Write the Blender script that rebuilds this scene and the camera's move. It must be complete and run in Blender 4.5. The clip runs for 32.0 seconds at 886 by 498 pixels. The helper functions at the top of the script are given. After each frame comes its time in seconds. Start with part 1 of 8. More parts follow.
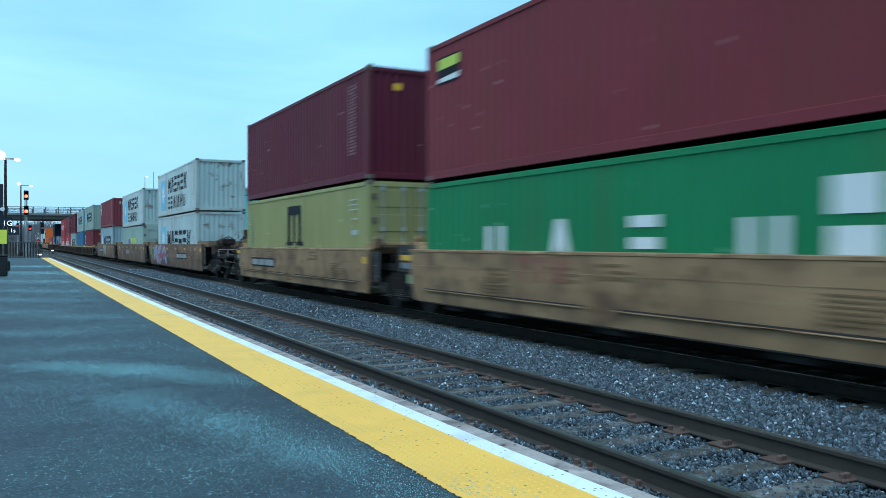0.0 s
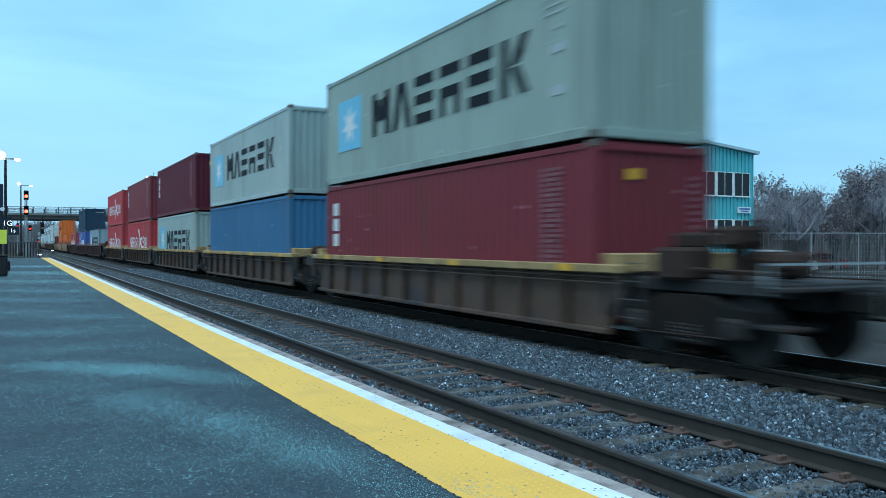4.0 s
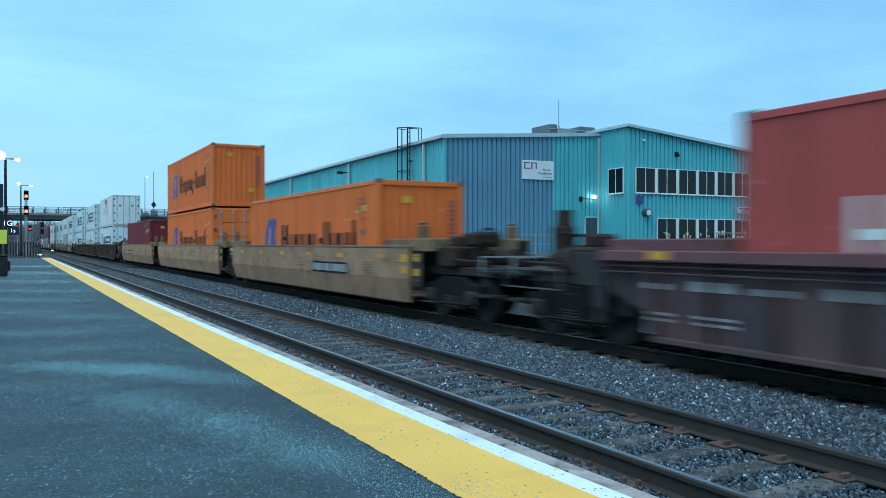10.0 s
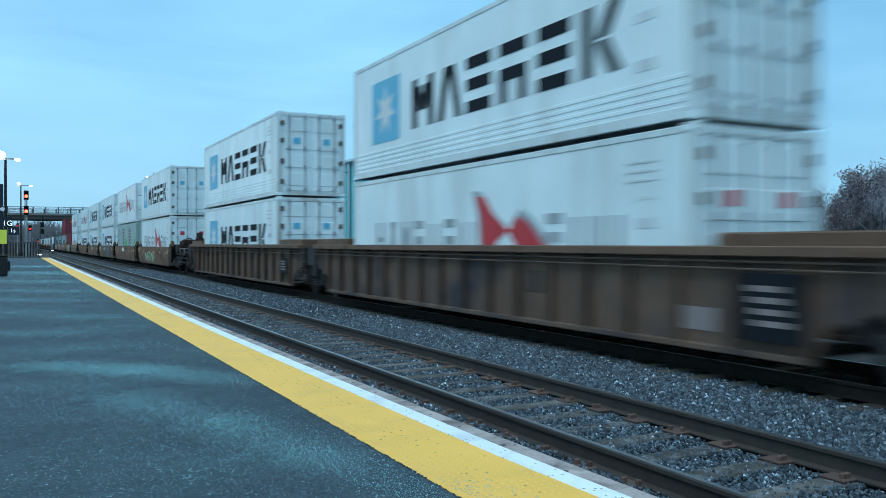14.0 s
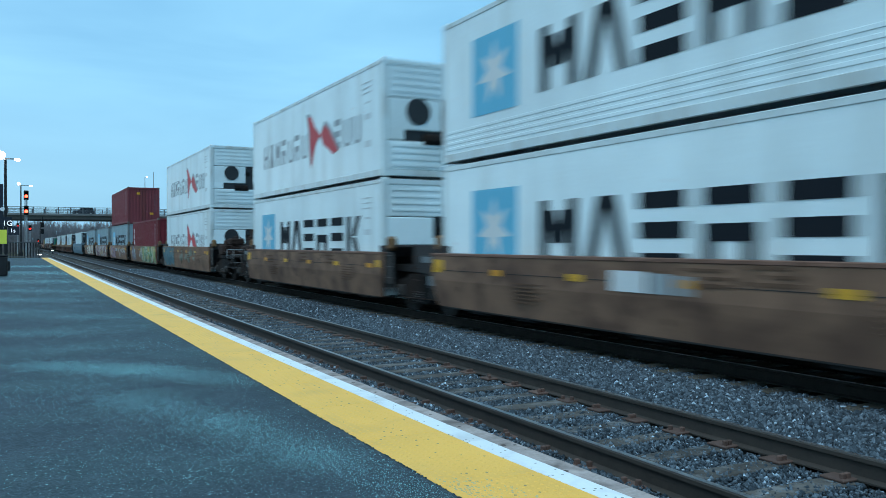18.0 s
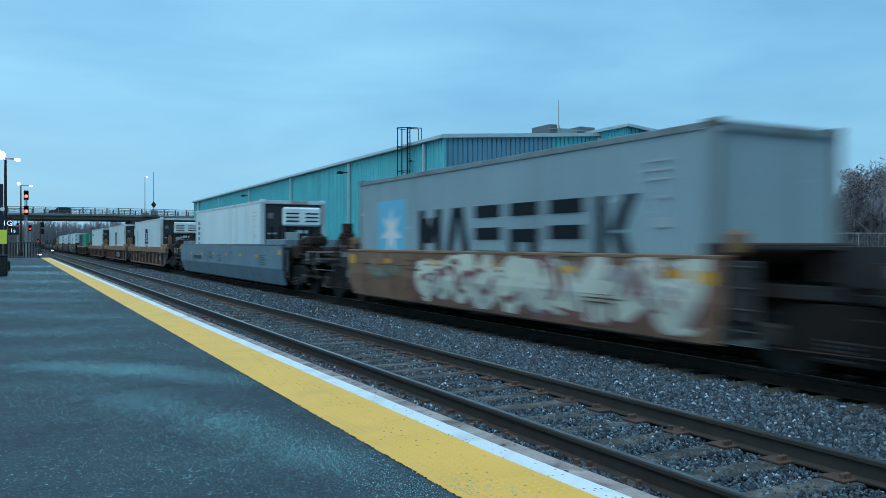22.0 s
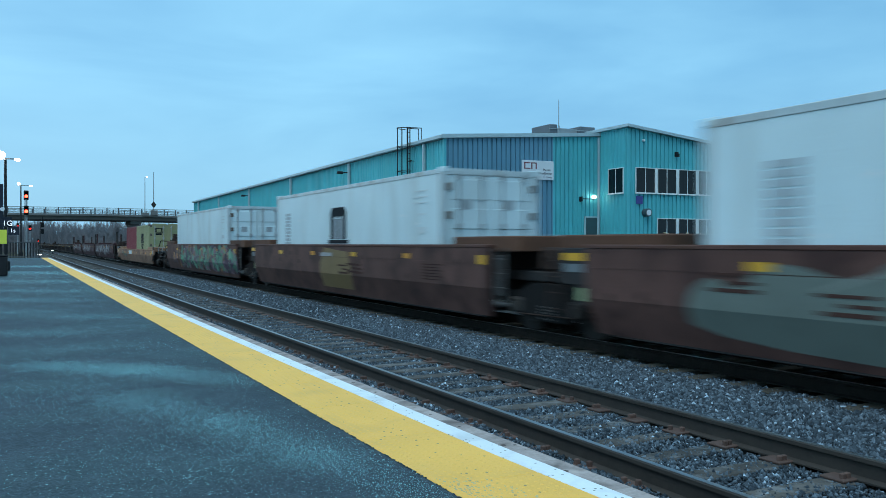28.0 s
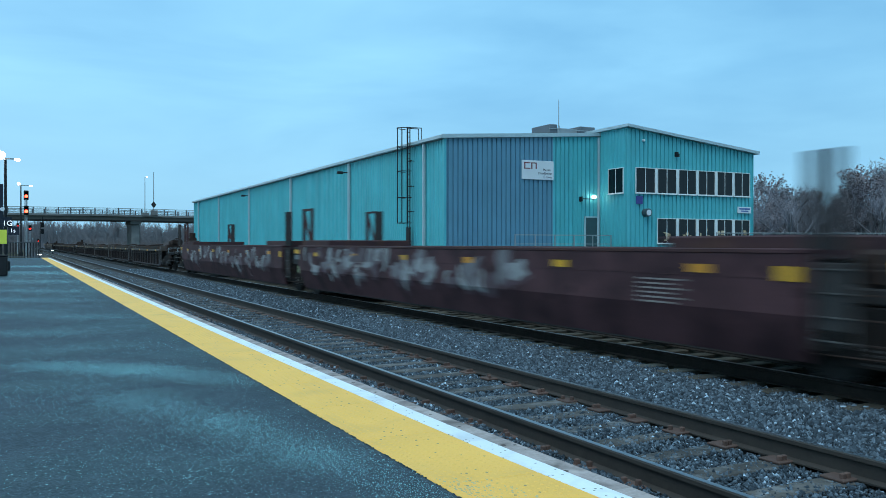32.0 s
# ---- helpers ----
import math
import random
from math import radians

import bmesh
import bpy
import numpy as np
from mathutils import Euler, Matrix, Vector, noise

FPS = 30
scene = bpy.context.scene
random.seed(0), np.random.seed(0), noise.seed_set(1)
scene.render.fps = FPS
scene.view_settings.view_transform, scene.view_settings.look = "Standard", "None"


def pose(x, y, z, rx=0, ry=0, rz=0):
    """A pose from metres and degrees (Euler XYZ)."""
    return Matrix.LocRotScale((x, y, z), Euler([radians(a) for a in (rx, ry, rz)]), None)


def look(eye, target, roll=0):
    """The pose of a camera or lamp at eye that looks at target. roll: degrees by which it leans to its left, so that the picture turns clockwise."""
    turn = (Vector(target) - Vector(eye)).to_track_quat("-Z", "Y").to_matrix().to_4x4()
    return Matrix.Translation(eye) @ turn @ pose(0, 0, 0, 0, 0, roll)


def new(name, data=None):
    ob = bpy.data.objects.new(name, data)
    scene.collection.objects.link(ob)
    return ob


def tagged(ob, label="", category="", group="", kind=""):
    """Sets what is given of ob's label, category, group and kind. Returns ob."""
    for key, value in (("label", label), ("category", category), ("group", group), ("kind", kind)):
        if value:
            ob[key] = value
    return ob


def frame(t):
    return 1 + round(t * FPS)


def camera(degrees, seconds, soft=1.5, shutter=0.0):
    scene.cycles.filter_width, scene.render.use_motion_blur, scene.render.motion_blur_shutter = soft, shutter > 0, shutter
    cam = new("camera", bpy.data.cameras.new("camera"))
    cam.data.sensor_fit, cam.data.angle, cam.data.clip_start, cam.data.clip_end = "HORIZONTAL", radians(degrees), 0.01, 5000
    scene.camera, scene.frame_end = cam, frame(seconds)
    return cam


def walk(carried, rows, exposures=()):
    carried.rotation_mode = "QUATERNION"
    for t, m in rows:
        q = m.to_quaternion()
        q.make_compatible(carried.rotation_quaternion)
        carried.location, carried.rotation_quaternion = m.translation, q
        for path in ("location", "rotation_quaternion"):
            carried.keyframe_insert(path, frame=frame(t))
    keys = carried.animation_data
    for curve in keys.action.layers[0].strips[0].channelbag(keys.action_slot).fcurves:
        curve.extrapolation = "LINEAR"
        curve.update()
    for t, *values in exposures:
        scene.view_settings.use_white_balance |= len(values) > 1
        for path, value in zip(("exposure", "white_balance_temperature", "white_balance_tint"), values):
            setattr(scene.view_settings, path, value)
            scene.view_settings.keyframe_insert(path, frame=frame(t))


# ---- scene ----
# ---- camera ----
cam = camera(56.84, 32.0, soft=0.8, shutter=0.5)
HEAD, TILT = radians(27.535), radians(-0.345)
EYE = Vector((0, 0, 1.558))
CAM = look(EYE, EYE + Vector((math.sin(HEAD) * math.cos(TILT), math.cos(HEAD) * math.cos(TILT), math.sin(TILT))), 0.05)
walk(cam, [(0, CAM), (32, CAM)], exposures=[(0, 0.32), (2, 0.06), (3, 0.18), (6, 0.24), (9, 0.20), (10, 0.20), (11, 0.22), (12, 0.13), (14, 0.08), (17, 0.02), (20, 0.02), (23, -0.15), (25, -0.07), (29, 0.0), (30, 0.04), (32, 0.06)])

# ---- light: an overcast evening ----
world = bpy.data.worlds.new("overcast_evening")
scene.world = world
world.use_nodes = True


def sky():
    nt = world.node_tree
    n, l = nt.nodes, nt.links
    n.clear()
    out, bg = n.new("ShaderNodeOutputWorld"), n.new("ShaderNodeBackground")
    tex = n.new("ShaderNodeTexSky")
    tex.sky_type, tex.sun_disc = "NISHITA", False
    tex.sun_elevation, tex.sun_rotation = radians(14), radians(-35)
    tex.air_density, tex.dust_density, tex.ozone_density = 1.0, 1.5, 2.5
    co, mp = n.new("ShaderNodeTexCoord"), n.new("ShaderNodeMapping")
    mp.inputs["Scale"].default_value = (1.6, 1.6, 7.0)
    no = n.new("ShaderNodeTexNoise")
    no.inputs["Scale"].default_value, no.inputs["Detail"].default_value = 1.3, 5.0
    no.inputs["Roughness"].default_value, no.inputs["Distortion"].default_value = 0.5, 0.4
    ramp = n.new("ShaderNodeValToRGB")
    ramp.color_ramp.elements[0].position, ramp.color_ramp.elements[1].position = 0.32, 0.68
    ramp.color_ramp.elements[0].color = (0.192, 0.495, 0.80, 1)
    ramp.color_ramp.elements[1].color = (0.318, 0.705, 1.0, 1)
    # brighter towards the west, where the sun went down
    sep, grad = n.new("ShaderNodeSeparateXYZ"), n.new("ShaderNodeMapRange")
    dot = n.new("ShaderNodeVectorMath")
    dot.operation = "DOT_PRODUCT"
    dot.inputs[1].default_value = (0.22, 0.96, 0.1)
    grad.inputs["From Min"].default_value, grad.inputs["From Max"].default_value = -0.2, 1.0
    grad.inputs["To Min"].default_value, grad.inputs["To Max"].default_value = 0.86, 1.12
    cloud, mix = n.new("ShaderNodeVectorMath"), n.new("ShaderNodeMix")
    cloud.operation = "SCALE"
    mix.data_type = "RGBA"
    mix.inputs["Factor"].default_value = 0.93
    scale = n.new("ShaderNodeVectorMath")
    scale.operation = "SCALE"
    scale.inputs["Scale"].default_value = 0.1
    l.new(co.outputs["Generated"], mp.inputs["Vector"])
    l.new(mp.outputs["Vector"], no.inputs["Vector"])
    l.new(no.outputs["Fac"], ramp.inputs["Fac"])
    l.new(co.outputs["Generated"], dot.inputs[0])
    l.new(dot.outputs["Value"], grad.inputs["Value"])
    l.new(ramp.outputs["Color"], cloud.inputs[0])
    l.new(grad.outputs["Result"], cloud.inputs["Scale"])
    # paler towards the horizon
    low, pale = n.new("ShaderNodeMapRange"), n.new("ShaderNodeMix")
    pale.data_type = "RGBA"
    pale.inputs["B"].default_value = (0.37, 0.735, 0.955, 1)
    low.inputs["From Min"].default_value, low.inputs["From Max"].default_value = 0.02, 0.20
    low.inputs["To Min"].default_value, low.inputs["To Max"].default_value = 0.6, 0.0
    l.new(co.outputs["Generated"], sep.inputs["Vector"])
    l.new(sep.outputs["Z"], low.inputs["Value"])
    l.new(low.outputs["Result"], pale.inputs["Factor"])
    l.new(cloud.outputs["Vector"], pale.inputs["A"])
    l.new(tex.outputs["Color"], scale.inputs[0])
    l.new(scale.outputs["Vector"], mix.inputs["A"])
    l.new(pale.outputs["Result"], mix.inputs["B"])
    l.new(mix.outputs["Result"], bg.inputs["Color"])
    bg.inputs["Strength"].default_value = 1.0
    l.new(bg.outputs["Background"], out.inputs["Surface"])


sky()
sun = new("sun", bpy.data.lights.new("sun", "SUN"))
sun.data.energy, sun.data.angle, sun.data.color = 1.95, radians(50), (0.75, 0.92, 1.0)
sun.matrix_world = look((-38, -28, 86), (0, 0, 0))

# ---- materials ----
MATS = {}


def mat(name, color, rough=0.6, metal=0.0, var=0.18, size=1.2, grain=40.0, bump=0.15, dirt=None, dirt_amount=0.5, dirt_size=0.7,
        streak=False, emit=0.0, spec=0.5, per_object=0.0, chips=None, dirt_from=(0.5, 0.72)):
    """A painted, worn surface: broad stains, fine grain, dirt with a shape of its own, and relief."""
    if name in MATS:
        return MATS[name]
    m = bpy.data.materials.new(name)
    m.use_nodes = True
    nt = m.node_tree
    n, l = nt.nodes, nt.links
    p = n["Principled BSDF"]
    co, info = n.new("ShaderNodeTexCoord"), n.new("ShaderNodeObjectInfo")
    shift = n.new("ShaderNodeMath")
    shift.operation = "MULTIPLY"
    shift.inputs[1].default_value = 37.0
    l.new(info.outputs["Random"], shift.inputs[0])

    def tex(scale, detail, stretch=None, wiggle=0.0):
        t = n.new("ShaderNodeTexNoise")
        t.noise_dimensions = "4D"
        t.inputs["Scale"].default_value, t.inputs["Detail"].default_value = scale, detail
        t.inputs["Distortion"].default_value = wiggle
        l.new(shift.outputs[0], t.inputs["W"])
        if stretch:
            mp = n.new("ShaderNodeMapping")
            mp.inputs["Scale"].default_value = stretch
            l.new(co.outputs["Object"], mp.inputs["Vector"])
            l.new(mp.outputs["Vector"], t.inputs["Vector"])
        else:
            l.new(co.outputs["Object"], t.inputs["Vector"])
        return t

    broad, fine = tex(size, 4), tex(grain, 3)
    add = n.new("ShaderNodeMath")
    add.operation = "MULTIPLY_ADD"
    add.inputs[1].default_value, add.inputs[2].default_value = 0.35, 0.0
    l.new(fine.outputs["Fac"], add.inputs[0])
    both = n.new("ShaderNodeMath")
    both.operation = "MULTIPLY_ADD"
    both.inputs[1].default_value = 0.65
    l.new(broad.outputs["Fac"], both.inputs[0])
    l.new(add.outputs[0], both.inputs[2])
    rng = n.new("ShaderNodeMapRange")
    rng.inputs["From Min"].default_value, rng.inputs["From Max"].default_value = 0.3, 0.7
    rng.inputs["To Min"].default_value, rng.inputs["To Max"].default_value = 1 - var, 1 + var
    l.new(both.outputs[0], rng.inputs["Value"])
    value = rng.outputs["Result"]
    if per_object:
        r2 = n.new("ShaderNodeMapRange")
        r2.inputs["To Min"].default_value, r2.inputs["To Max"].default_value = 1 - per_object, 1 + per_object
        l.new(info.outputs["Random"], r2.inputs["Value"])
        mul = n.new("ShaderNodeMath")
        mul.operation = "MULTIPLY"
        l.new(value, mul.inputs[0])
        l.new(r2.outputs["Result"], mul.inputs[1])
        value = mul.outputs[0]
    sc = n.new("ShaderNodeVectorMath")
    sc.operation = "SCALE"
    sc.inputs[0].default_value = color
    l.new(value, sc.inputs["Scale"])
    last = sc.outputs["Vector"]
    if dirt:
        spots = tex(dirt_size, 6, (1, 3.0, 0.35) if streak else None, 0.6)
        ramp = n.new("ShaderNodeMapRange")
        ramp.inputs["From Min"].default_value, ramp.inputs["From Max"].default_value = dirt_from
        ramp.inputs["To Max"].default_value = dirt_amount
        l.new(spots.outputs["Fac"], ramp.inputs["Value"])
        mix = n.new("ShaderNodeMix")
        mix.data_type = "RGBA"
        mix.inputs["B"].default_value = (*dirt, 1)
        l.new(ramp.outputs["Result"], mix.inputs["Factor"])
        l.new(last, mix.inputs["A"])
        last = mix.outputs["Result"]
    if chips:
        # small chips and specks, each a cell of its own
        cell, pick = n.new("ShaderNodeTexVoronoi"), n.new("ShaderNodeSeparateColor")
        cell.inputs["Scale"].default_value = chips[1]
        l.new(co.outputs["Object"], cell.inputs["Vector"])
        l.new(cell.outputs["Color"], pick.inputs["Color"])
        few, near, both_c = n.new("ShaderNodeMath"), n.new("ShaderNodeMath"), n.new("ShaderNodeMath")
        few.operation, few.inputs[1].default_value = "GREATER_THAN", chips[2]
        near.operation, near.inputs[1].default_value = "LESS_THAN", 0.3
        both_c.operation = "MULTIPLY"
        l.new(pick.outputs["Red"], few.inputs[0])
        l.new(cell.outputs["Distance"], near.inputs[0])
        l.new(few.outputs[0], both_c.inputs[0])
        l.new(near.outputs[0], both_c.inputs[1])
        mixc = n.new("ShaderNodeMix")
        mixc.data_type = "RGBA"
        mixc.inputs["B"].default_value = (*chips[0], 1)
        l.new(both_c.outputs[0], mixc.inputs["Factor"])
        l.new(last, mixc.inputs["A"])
        last = mixc.outputs["Result"]
    l.new(last, p.inputs["Base Color"])
    p.inputs["Roughness"].default_value, p.inputs["Metallic"].default_value = rough, metal
    p.inputs["Specular IOR Level"].default_value = spec
    if bump:
        b = n.new("ShaderNodeBump")
        b.inputs["Strength"].default_value, b.inputs["Distance"].default_value = bump, 0.01
        l.new(fine.outputs["Fac"], b.inputs["Height"])
        l.new(b.outputs["Normal"], p.inputs["Normal"])
    if emit:
        p.inputs["Emission Color"].default_value = (*color, 1)
        p.inputs["Emission Strength"].default_value = emit
    MATS[name] = m
    return m


def glass_mat():
    m = bpy.data.materials.new("window_glass")
    m.use_nodes = True
    p = m.node_tree.nodes["Principled BSDF"]
    p.inputs["Base Color"].default_value = (0.008, 0.010, 0.013, 1)
    p.inputs["Roughness"].default_value, p.inputs["Specular IOR Level"].default_value = 0.10, 0.32
    return m


RUST = (0.10, 0.045, 0.025)
GLASS = glass_mat()


def asphalt_mat():
    """Dark asphalt with scattered salt grains, thicker in drifts, and damp patches."""
    m = bpy.data.materials.new("platform_asphalt")
    m.use_nodes = True
    nt = m.node_tree
    n, l = nt.nodes, nt.links
    p = n["Principled BSDF"]
    co = n.new("ShaderNodeTexCoord")

    def noise_tex(scale, detail=3.0, stretch=None):
        t = n.new("ShaderNodeTexNoise")
        t.inputs["Scale"].default_value, t.inputs["Detail"].default_value = scale, detail
        if stretch:
            mp = n.new("ShaderNodeMapping")
            mp.inputs["Scale"].default_value = stretch
            l.new(co.outputs["Object"], mp.inputs["Vector"])
            l.new(mp.outputs["Vector"], t.inputs["Vector"])
        else:
            l.new(co.outputs["Object"], t.inputs["Vector"])
        return t.outputs["Fac"]

    def rng(src, a, b, c, d):
        r = n.new("ShaderNodeMapRange")
        for key, v in zip(("From Min", "From Max", "To Min", "To Max"), (a, b, c, d)):
            r.inputs[key].default_value = v
        l.new(src, r.inputs["Value"])
        return r.outputs["Result"]

    def math2(op, a, b):
        q = n.new("ShaderNodeMath")
        q.operation = op
        for i, v in enumerate((a, b)):
            if isinstance(v, (int, float)):
                q.inputs[i].default_value = v
            else:
                l.new(v, q.inputs[i])
        return q.outputs[0]

    drift = rng(noise_tex(0.55, 3.5, (0.55, 1.0, 1)), 0.47, 0.62, 0.0, 1.0)
    vor = n.new("ShaderNodeTexVoronoi")
    vor.inputs["Scale"].default_value = 40
    l.new(co.outputs["Object"], vor.inputs["Vector"])
    grain = rng(vor.outputs["Distance"], 0.15, 0.34, 1.0, 0.0)
    pick = n.new("ShaderNodeSeparateColor")
    l.new(vor.outputs["Color"], pick.inputs["Color"])
    few = rng(pick.outputs["Red"], 0.967, 0.975, 0.0, 1.0)
    many = rng(pick.outputs["Green"], 0.80, 0.86, 0.0, 1.0)
    salt = math2("MULTIPLY", grain, math2("MAXIMUM", few, math2("MULTIPLY", many, drift)))
    tone = math2("MULTIPLY", rng(noise_tex(0.8, 5), 0.3, 0.7, 0.85, 1.15), rng(noise_tex(11, 4), 0.3, 0.7, 0.72, 1.3))
    cells = n.new("ShaderNodeTexVoronoi")
    cells.inputs["Scale"].default_value = 75
    l.new(co.outputs["Object"], cells.inputs["Vector"])
    stone = n.new("ShaderNodeSeparateColor")
    l.new(cells.outputs["Color"], stone.inputs["Color"])
    speck = math2("MULTIPLY", rng(noise_tex(170, 2), 0.35, 0.7, 0.5, 1.6), rng(stone.outputs["Blue"], 0.0, 1.0, 0.35, 1.75))
    sc = n.new("ShaderNodeVectorMath")
    sc.operation = "SCALE"
    sc.inputs[0].default_value = (0.027, 0.037, 0.050)
    l.new(math2("MULTIPLY", tone, speck), sc.inputs["Scale"])
    haze = n.new("ShaderNodeMix")
    haze.data_type = "RGBA"
    haze.inputs["B"].default_value = (0.10, 0.235, 0.235, 1)
    l.new(math2("ADD", math2("MULTIPLY", drift, 0.09), 0.06), haze.inputs["Factor"])
    l.new(sc.outputs["Vector"], haze.inputs["A"])
    mix = n.new("ShaderNodeMix")
    mix.data_type = "RGBA"
    mix.inputs["B"].default_value = (0.46, 0.80, 0.78, 1)
    l.new(math2("MULTIPLY", salt, 0.9), mix.inputs["Factor"])
    l.new(haze.outputs["Result"], mix.inputs["A"])
    l.new(mix.outputs["Result"], p.inputs["Base Color"])
    l.new(rng(noise_tex(2.5, 5), 0.35, 0.65, 0.68, 0.78), p.inputs["Roughness"])
    p.inputs["Specular IOR Level"].default_value = 0.42
    b = n.new("ShaderNodeBump")
    b.inputs["Strength"].default_value, b.inputs["Distance"].default_value = 0.8, 0.008
    l.new(noise_tex(110, 3), b.inputs["Height"])
    l.new(b.outputs["Normal"], p.inputs["Normal"])
    return m


def island_mat(name, a, b, rough=0.9, mids=((0.86, 0.22),)):
    """Loose pieces joined in one mesh, each with a tone of its own."""
    m = bpy.data.materials.new(name)
    m.use_nodes = True
    n, l = m.node_tree.nodes, m.node_tree.links
    p = n["Principled BSDF"]
    g, r = n.new("ShaderNodeNewGeometry"), n.new("ShaderNodeValToRGB")
    r.color_ramp.elements[0].color, r.color_ramp.elements[1].color = (*a, 1), (*b, 1)
    for at, k in mids:
        r.color_ramp.elements.new(at).color = tuple(x * (1 - k) + y * k for x, y in zip((*a, 1), (*b, 1)))
    l.new(g.outputs["Random Per Island"], r.inputs["Fac"])
    l.new(r.outputs["Color"], p.inputs["Base Color"])
    p.inputs["Roughness"].default_value = rough
    MATS[name] = m
    return m


ASPHALT = asphalt_mat()
YELLOW_STRIP = mat("yellow_tactile_strip", (0.98, 0.515, 0.090), 0.6, var=0.08, size=2, grain=90, bump=0.3, dirt=(0.66, 0.37, 0.11), dirt_amount=0.4, dirt_size=1.5, chips=((0.16, 0.13, 0.09), 34.0, 0.962))
WHITE_LINE = mat("white_line_paint", (0.82, 0.84, 0.85), 0.6, var=0.08, dirt=(0.50, 0.50, 0.48), dirt_amount=0.6, dirt_size=3, chips=((0.22, 0.21, 0.20), 36.0, 0.9))
CONCRETE = mat("edge_concrete", (0.42, 0.35, 0.325), 0.9, var=0.35, size=2.5, bump=0.6, dirt=(0.12, 0.095, 0.085), dirt_amount=0.85, dirt_size=3.5, spec=0.25, chips=((0.08, 0.06, 0.05), 14.0, 0.9), dirt_from=(0.45, 0.66))
STONE = island_mat("ballast_stone", (0.011, 0.020, 0.029), (0.48, 0.62, 0.74), mids=((0.45, 0.065), (0.80, 0.18), (0.96, 0.30)))
BED = mat("ballast_bed", (0.035, 0.036, 0.04), 0.95, var=0.5, size=3, grain=26, bump=1.0)
# far track's bed: the shade under the train is put into its colour
DARK_BED = mat("shaded_ballast_bed", (0.016, 0.015, 0.014), 1.0, spec=0.1, var=0.5, size=3, grain=26, bump=1.0)
TIE = mat("weathered_tie_wood", (0.066, 0.058, 0.051), 0.95, var=0.5, size=5, grain=30, bump=0.9, dirt=(0.23, 0.235, 0.24), dirt_amount=0.75, dirt_size=5, per_object=0.45, dirt_from=(0.5, 0.7))
DARK_TIE = mat("far_track_tie_wood", (0.085, 0.074, 0.058), 0.9, var=0.5, size=4, grain=30, bump=0.7, per_object=0.4, spec=0.2)
RAIL_SIDE = mat("rusty_rail_steel", (0.040, 0.031, 0.025), 0.8, 0.0, var=0.25, size=6, dirt=(0.03, 0.025, 0.022), dirt_amount=0.6)
# far track's rails: darkened in colour for the train's shade
DARK_RAIL = mat("shaded_rail_steel", (0.030, 0.024, 0.020), 0.9, 0.0, var=0.3, size=6, spec=0.15)
RAIL_TOP = mat("polished_rail_head", (0.42, 0.42, 0.44), 0.33, 1.0, var=0.1, bump=0.03)
PLATE = mat("rusty_tie_plate", (0.112, 0.064, 0.050), 0.85, 0.0, var=0.3, per_object=0.2)
BLACK = mat("black_steel", (0.018, 0.018, 0.02), 0.6, 0.3, var=0.3)
IRON = mat("grimy_cast_iron", (0.012, 0.011, 0.011), 0.95, 0.0, var=0.5, dirt=(0.032, 0.018, 0.012), dirt_amount=0.6, spec=0.2)
WHEEL = mat("wheel_steel", (0.046, 0.041, 0.038), 0.7, 0.2, var=0.4, dirt=(0.05, 0.026, 0.016), dirt_amount=0.6, spec=0.3)
GALV = mat("galvanised_steel", (0.42, 0.44, 0.45), 0.5, 0.6, var=0.15)

# ---- mesh helpers ----
MESHES = {}


def mesh_of(name, verts, faces, smooth=False):
    me = bpy.data.meshes.new(name)
    me.from_pydata(verts, [], faces)
    me.materials.append(None)
    if smooth:
        me.polygons.foreach_set("use_smooth", [True] * len(me.polygons))
    me.update()
    return me


def box_data(x0, x1, y0, y1, z0, z1, c=0.0):
    """Corners and faces of a box, with chamfered edges where c is given."""
    if c <= 0:
        v = [(x, y, z) for x in (x0, x1) for y in (y0, y1) for z in (z0, z1)]
        return v, [(0, 1, 3, 2), (4, 6, 7, 5), (0, 4, 5, 1), (2, 3, 7, 6), (0, 2, 6, 4), (1, 5, 7, 3)]
    c = min(c, (x1 - x0) * 0.45, (y1 - y0) * 0.45, (z1 - z0) * 0.45)
    v, idx = [], {}
    for i, x in enumerate((x0, x1)):
        for j, y in enumerate((y0, y1)):
            for k, z in enumerate((z0, z1)):
                sx, sy, sz = (1 - 2 * i) * c, (1 - 2 * j) * c, (1 - 2 * k) * c
                for a, q in enumerate(((x, y + sy, z + sz), (x + sx, y, z + sz), (x + sx, y + sy, z))):
                    idx[i, j, k, a] = len(v)
                    v.append(q)
    f = []
    for i in (0, 1):
        o = [(0, 0), (0, 1), (1, 1), (1, 0)]
        f.append([idx[i, j, k, 0] for j, k in (o if i == 0 else o[::-1])])
        f.append([idx[j, i, k, 1] for j, k in (o[::-1] if i == 0 else o)])
        f.append([idx[j, k, i, 2] for j, k in (o if i == 0 else o[::-1])])
    for i in (0, 1):
        for j in (0, 1):
            for axis in range(3):
                key = [[i, j], [i, j]]
                lo, hi = [i, j], [i, j]
                lo.insert(axis, 0)
                hi.insert(axis, 1)
                a, b = [q for q in range(3) if q != axis]
                f.append([idx[(*lo, a)], idx[(*hi, a)], idx[(*hi, b)], idx[(*lo, b)]])
    for i in (0, 1):
        for j in (0, 1):
            for k in (0, 1):
                f.append([idx[i, j, k, 0], idx[i, j, k, 1], idx[i, j, k, 2]])
    return v, f


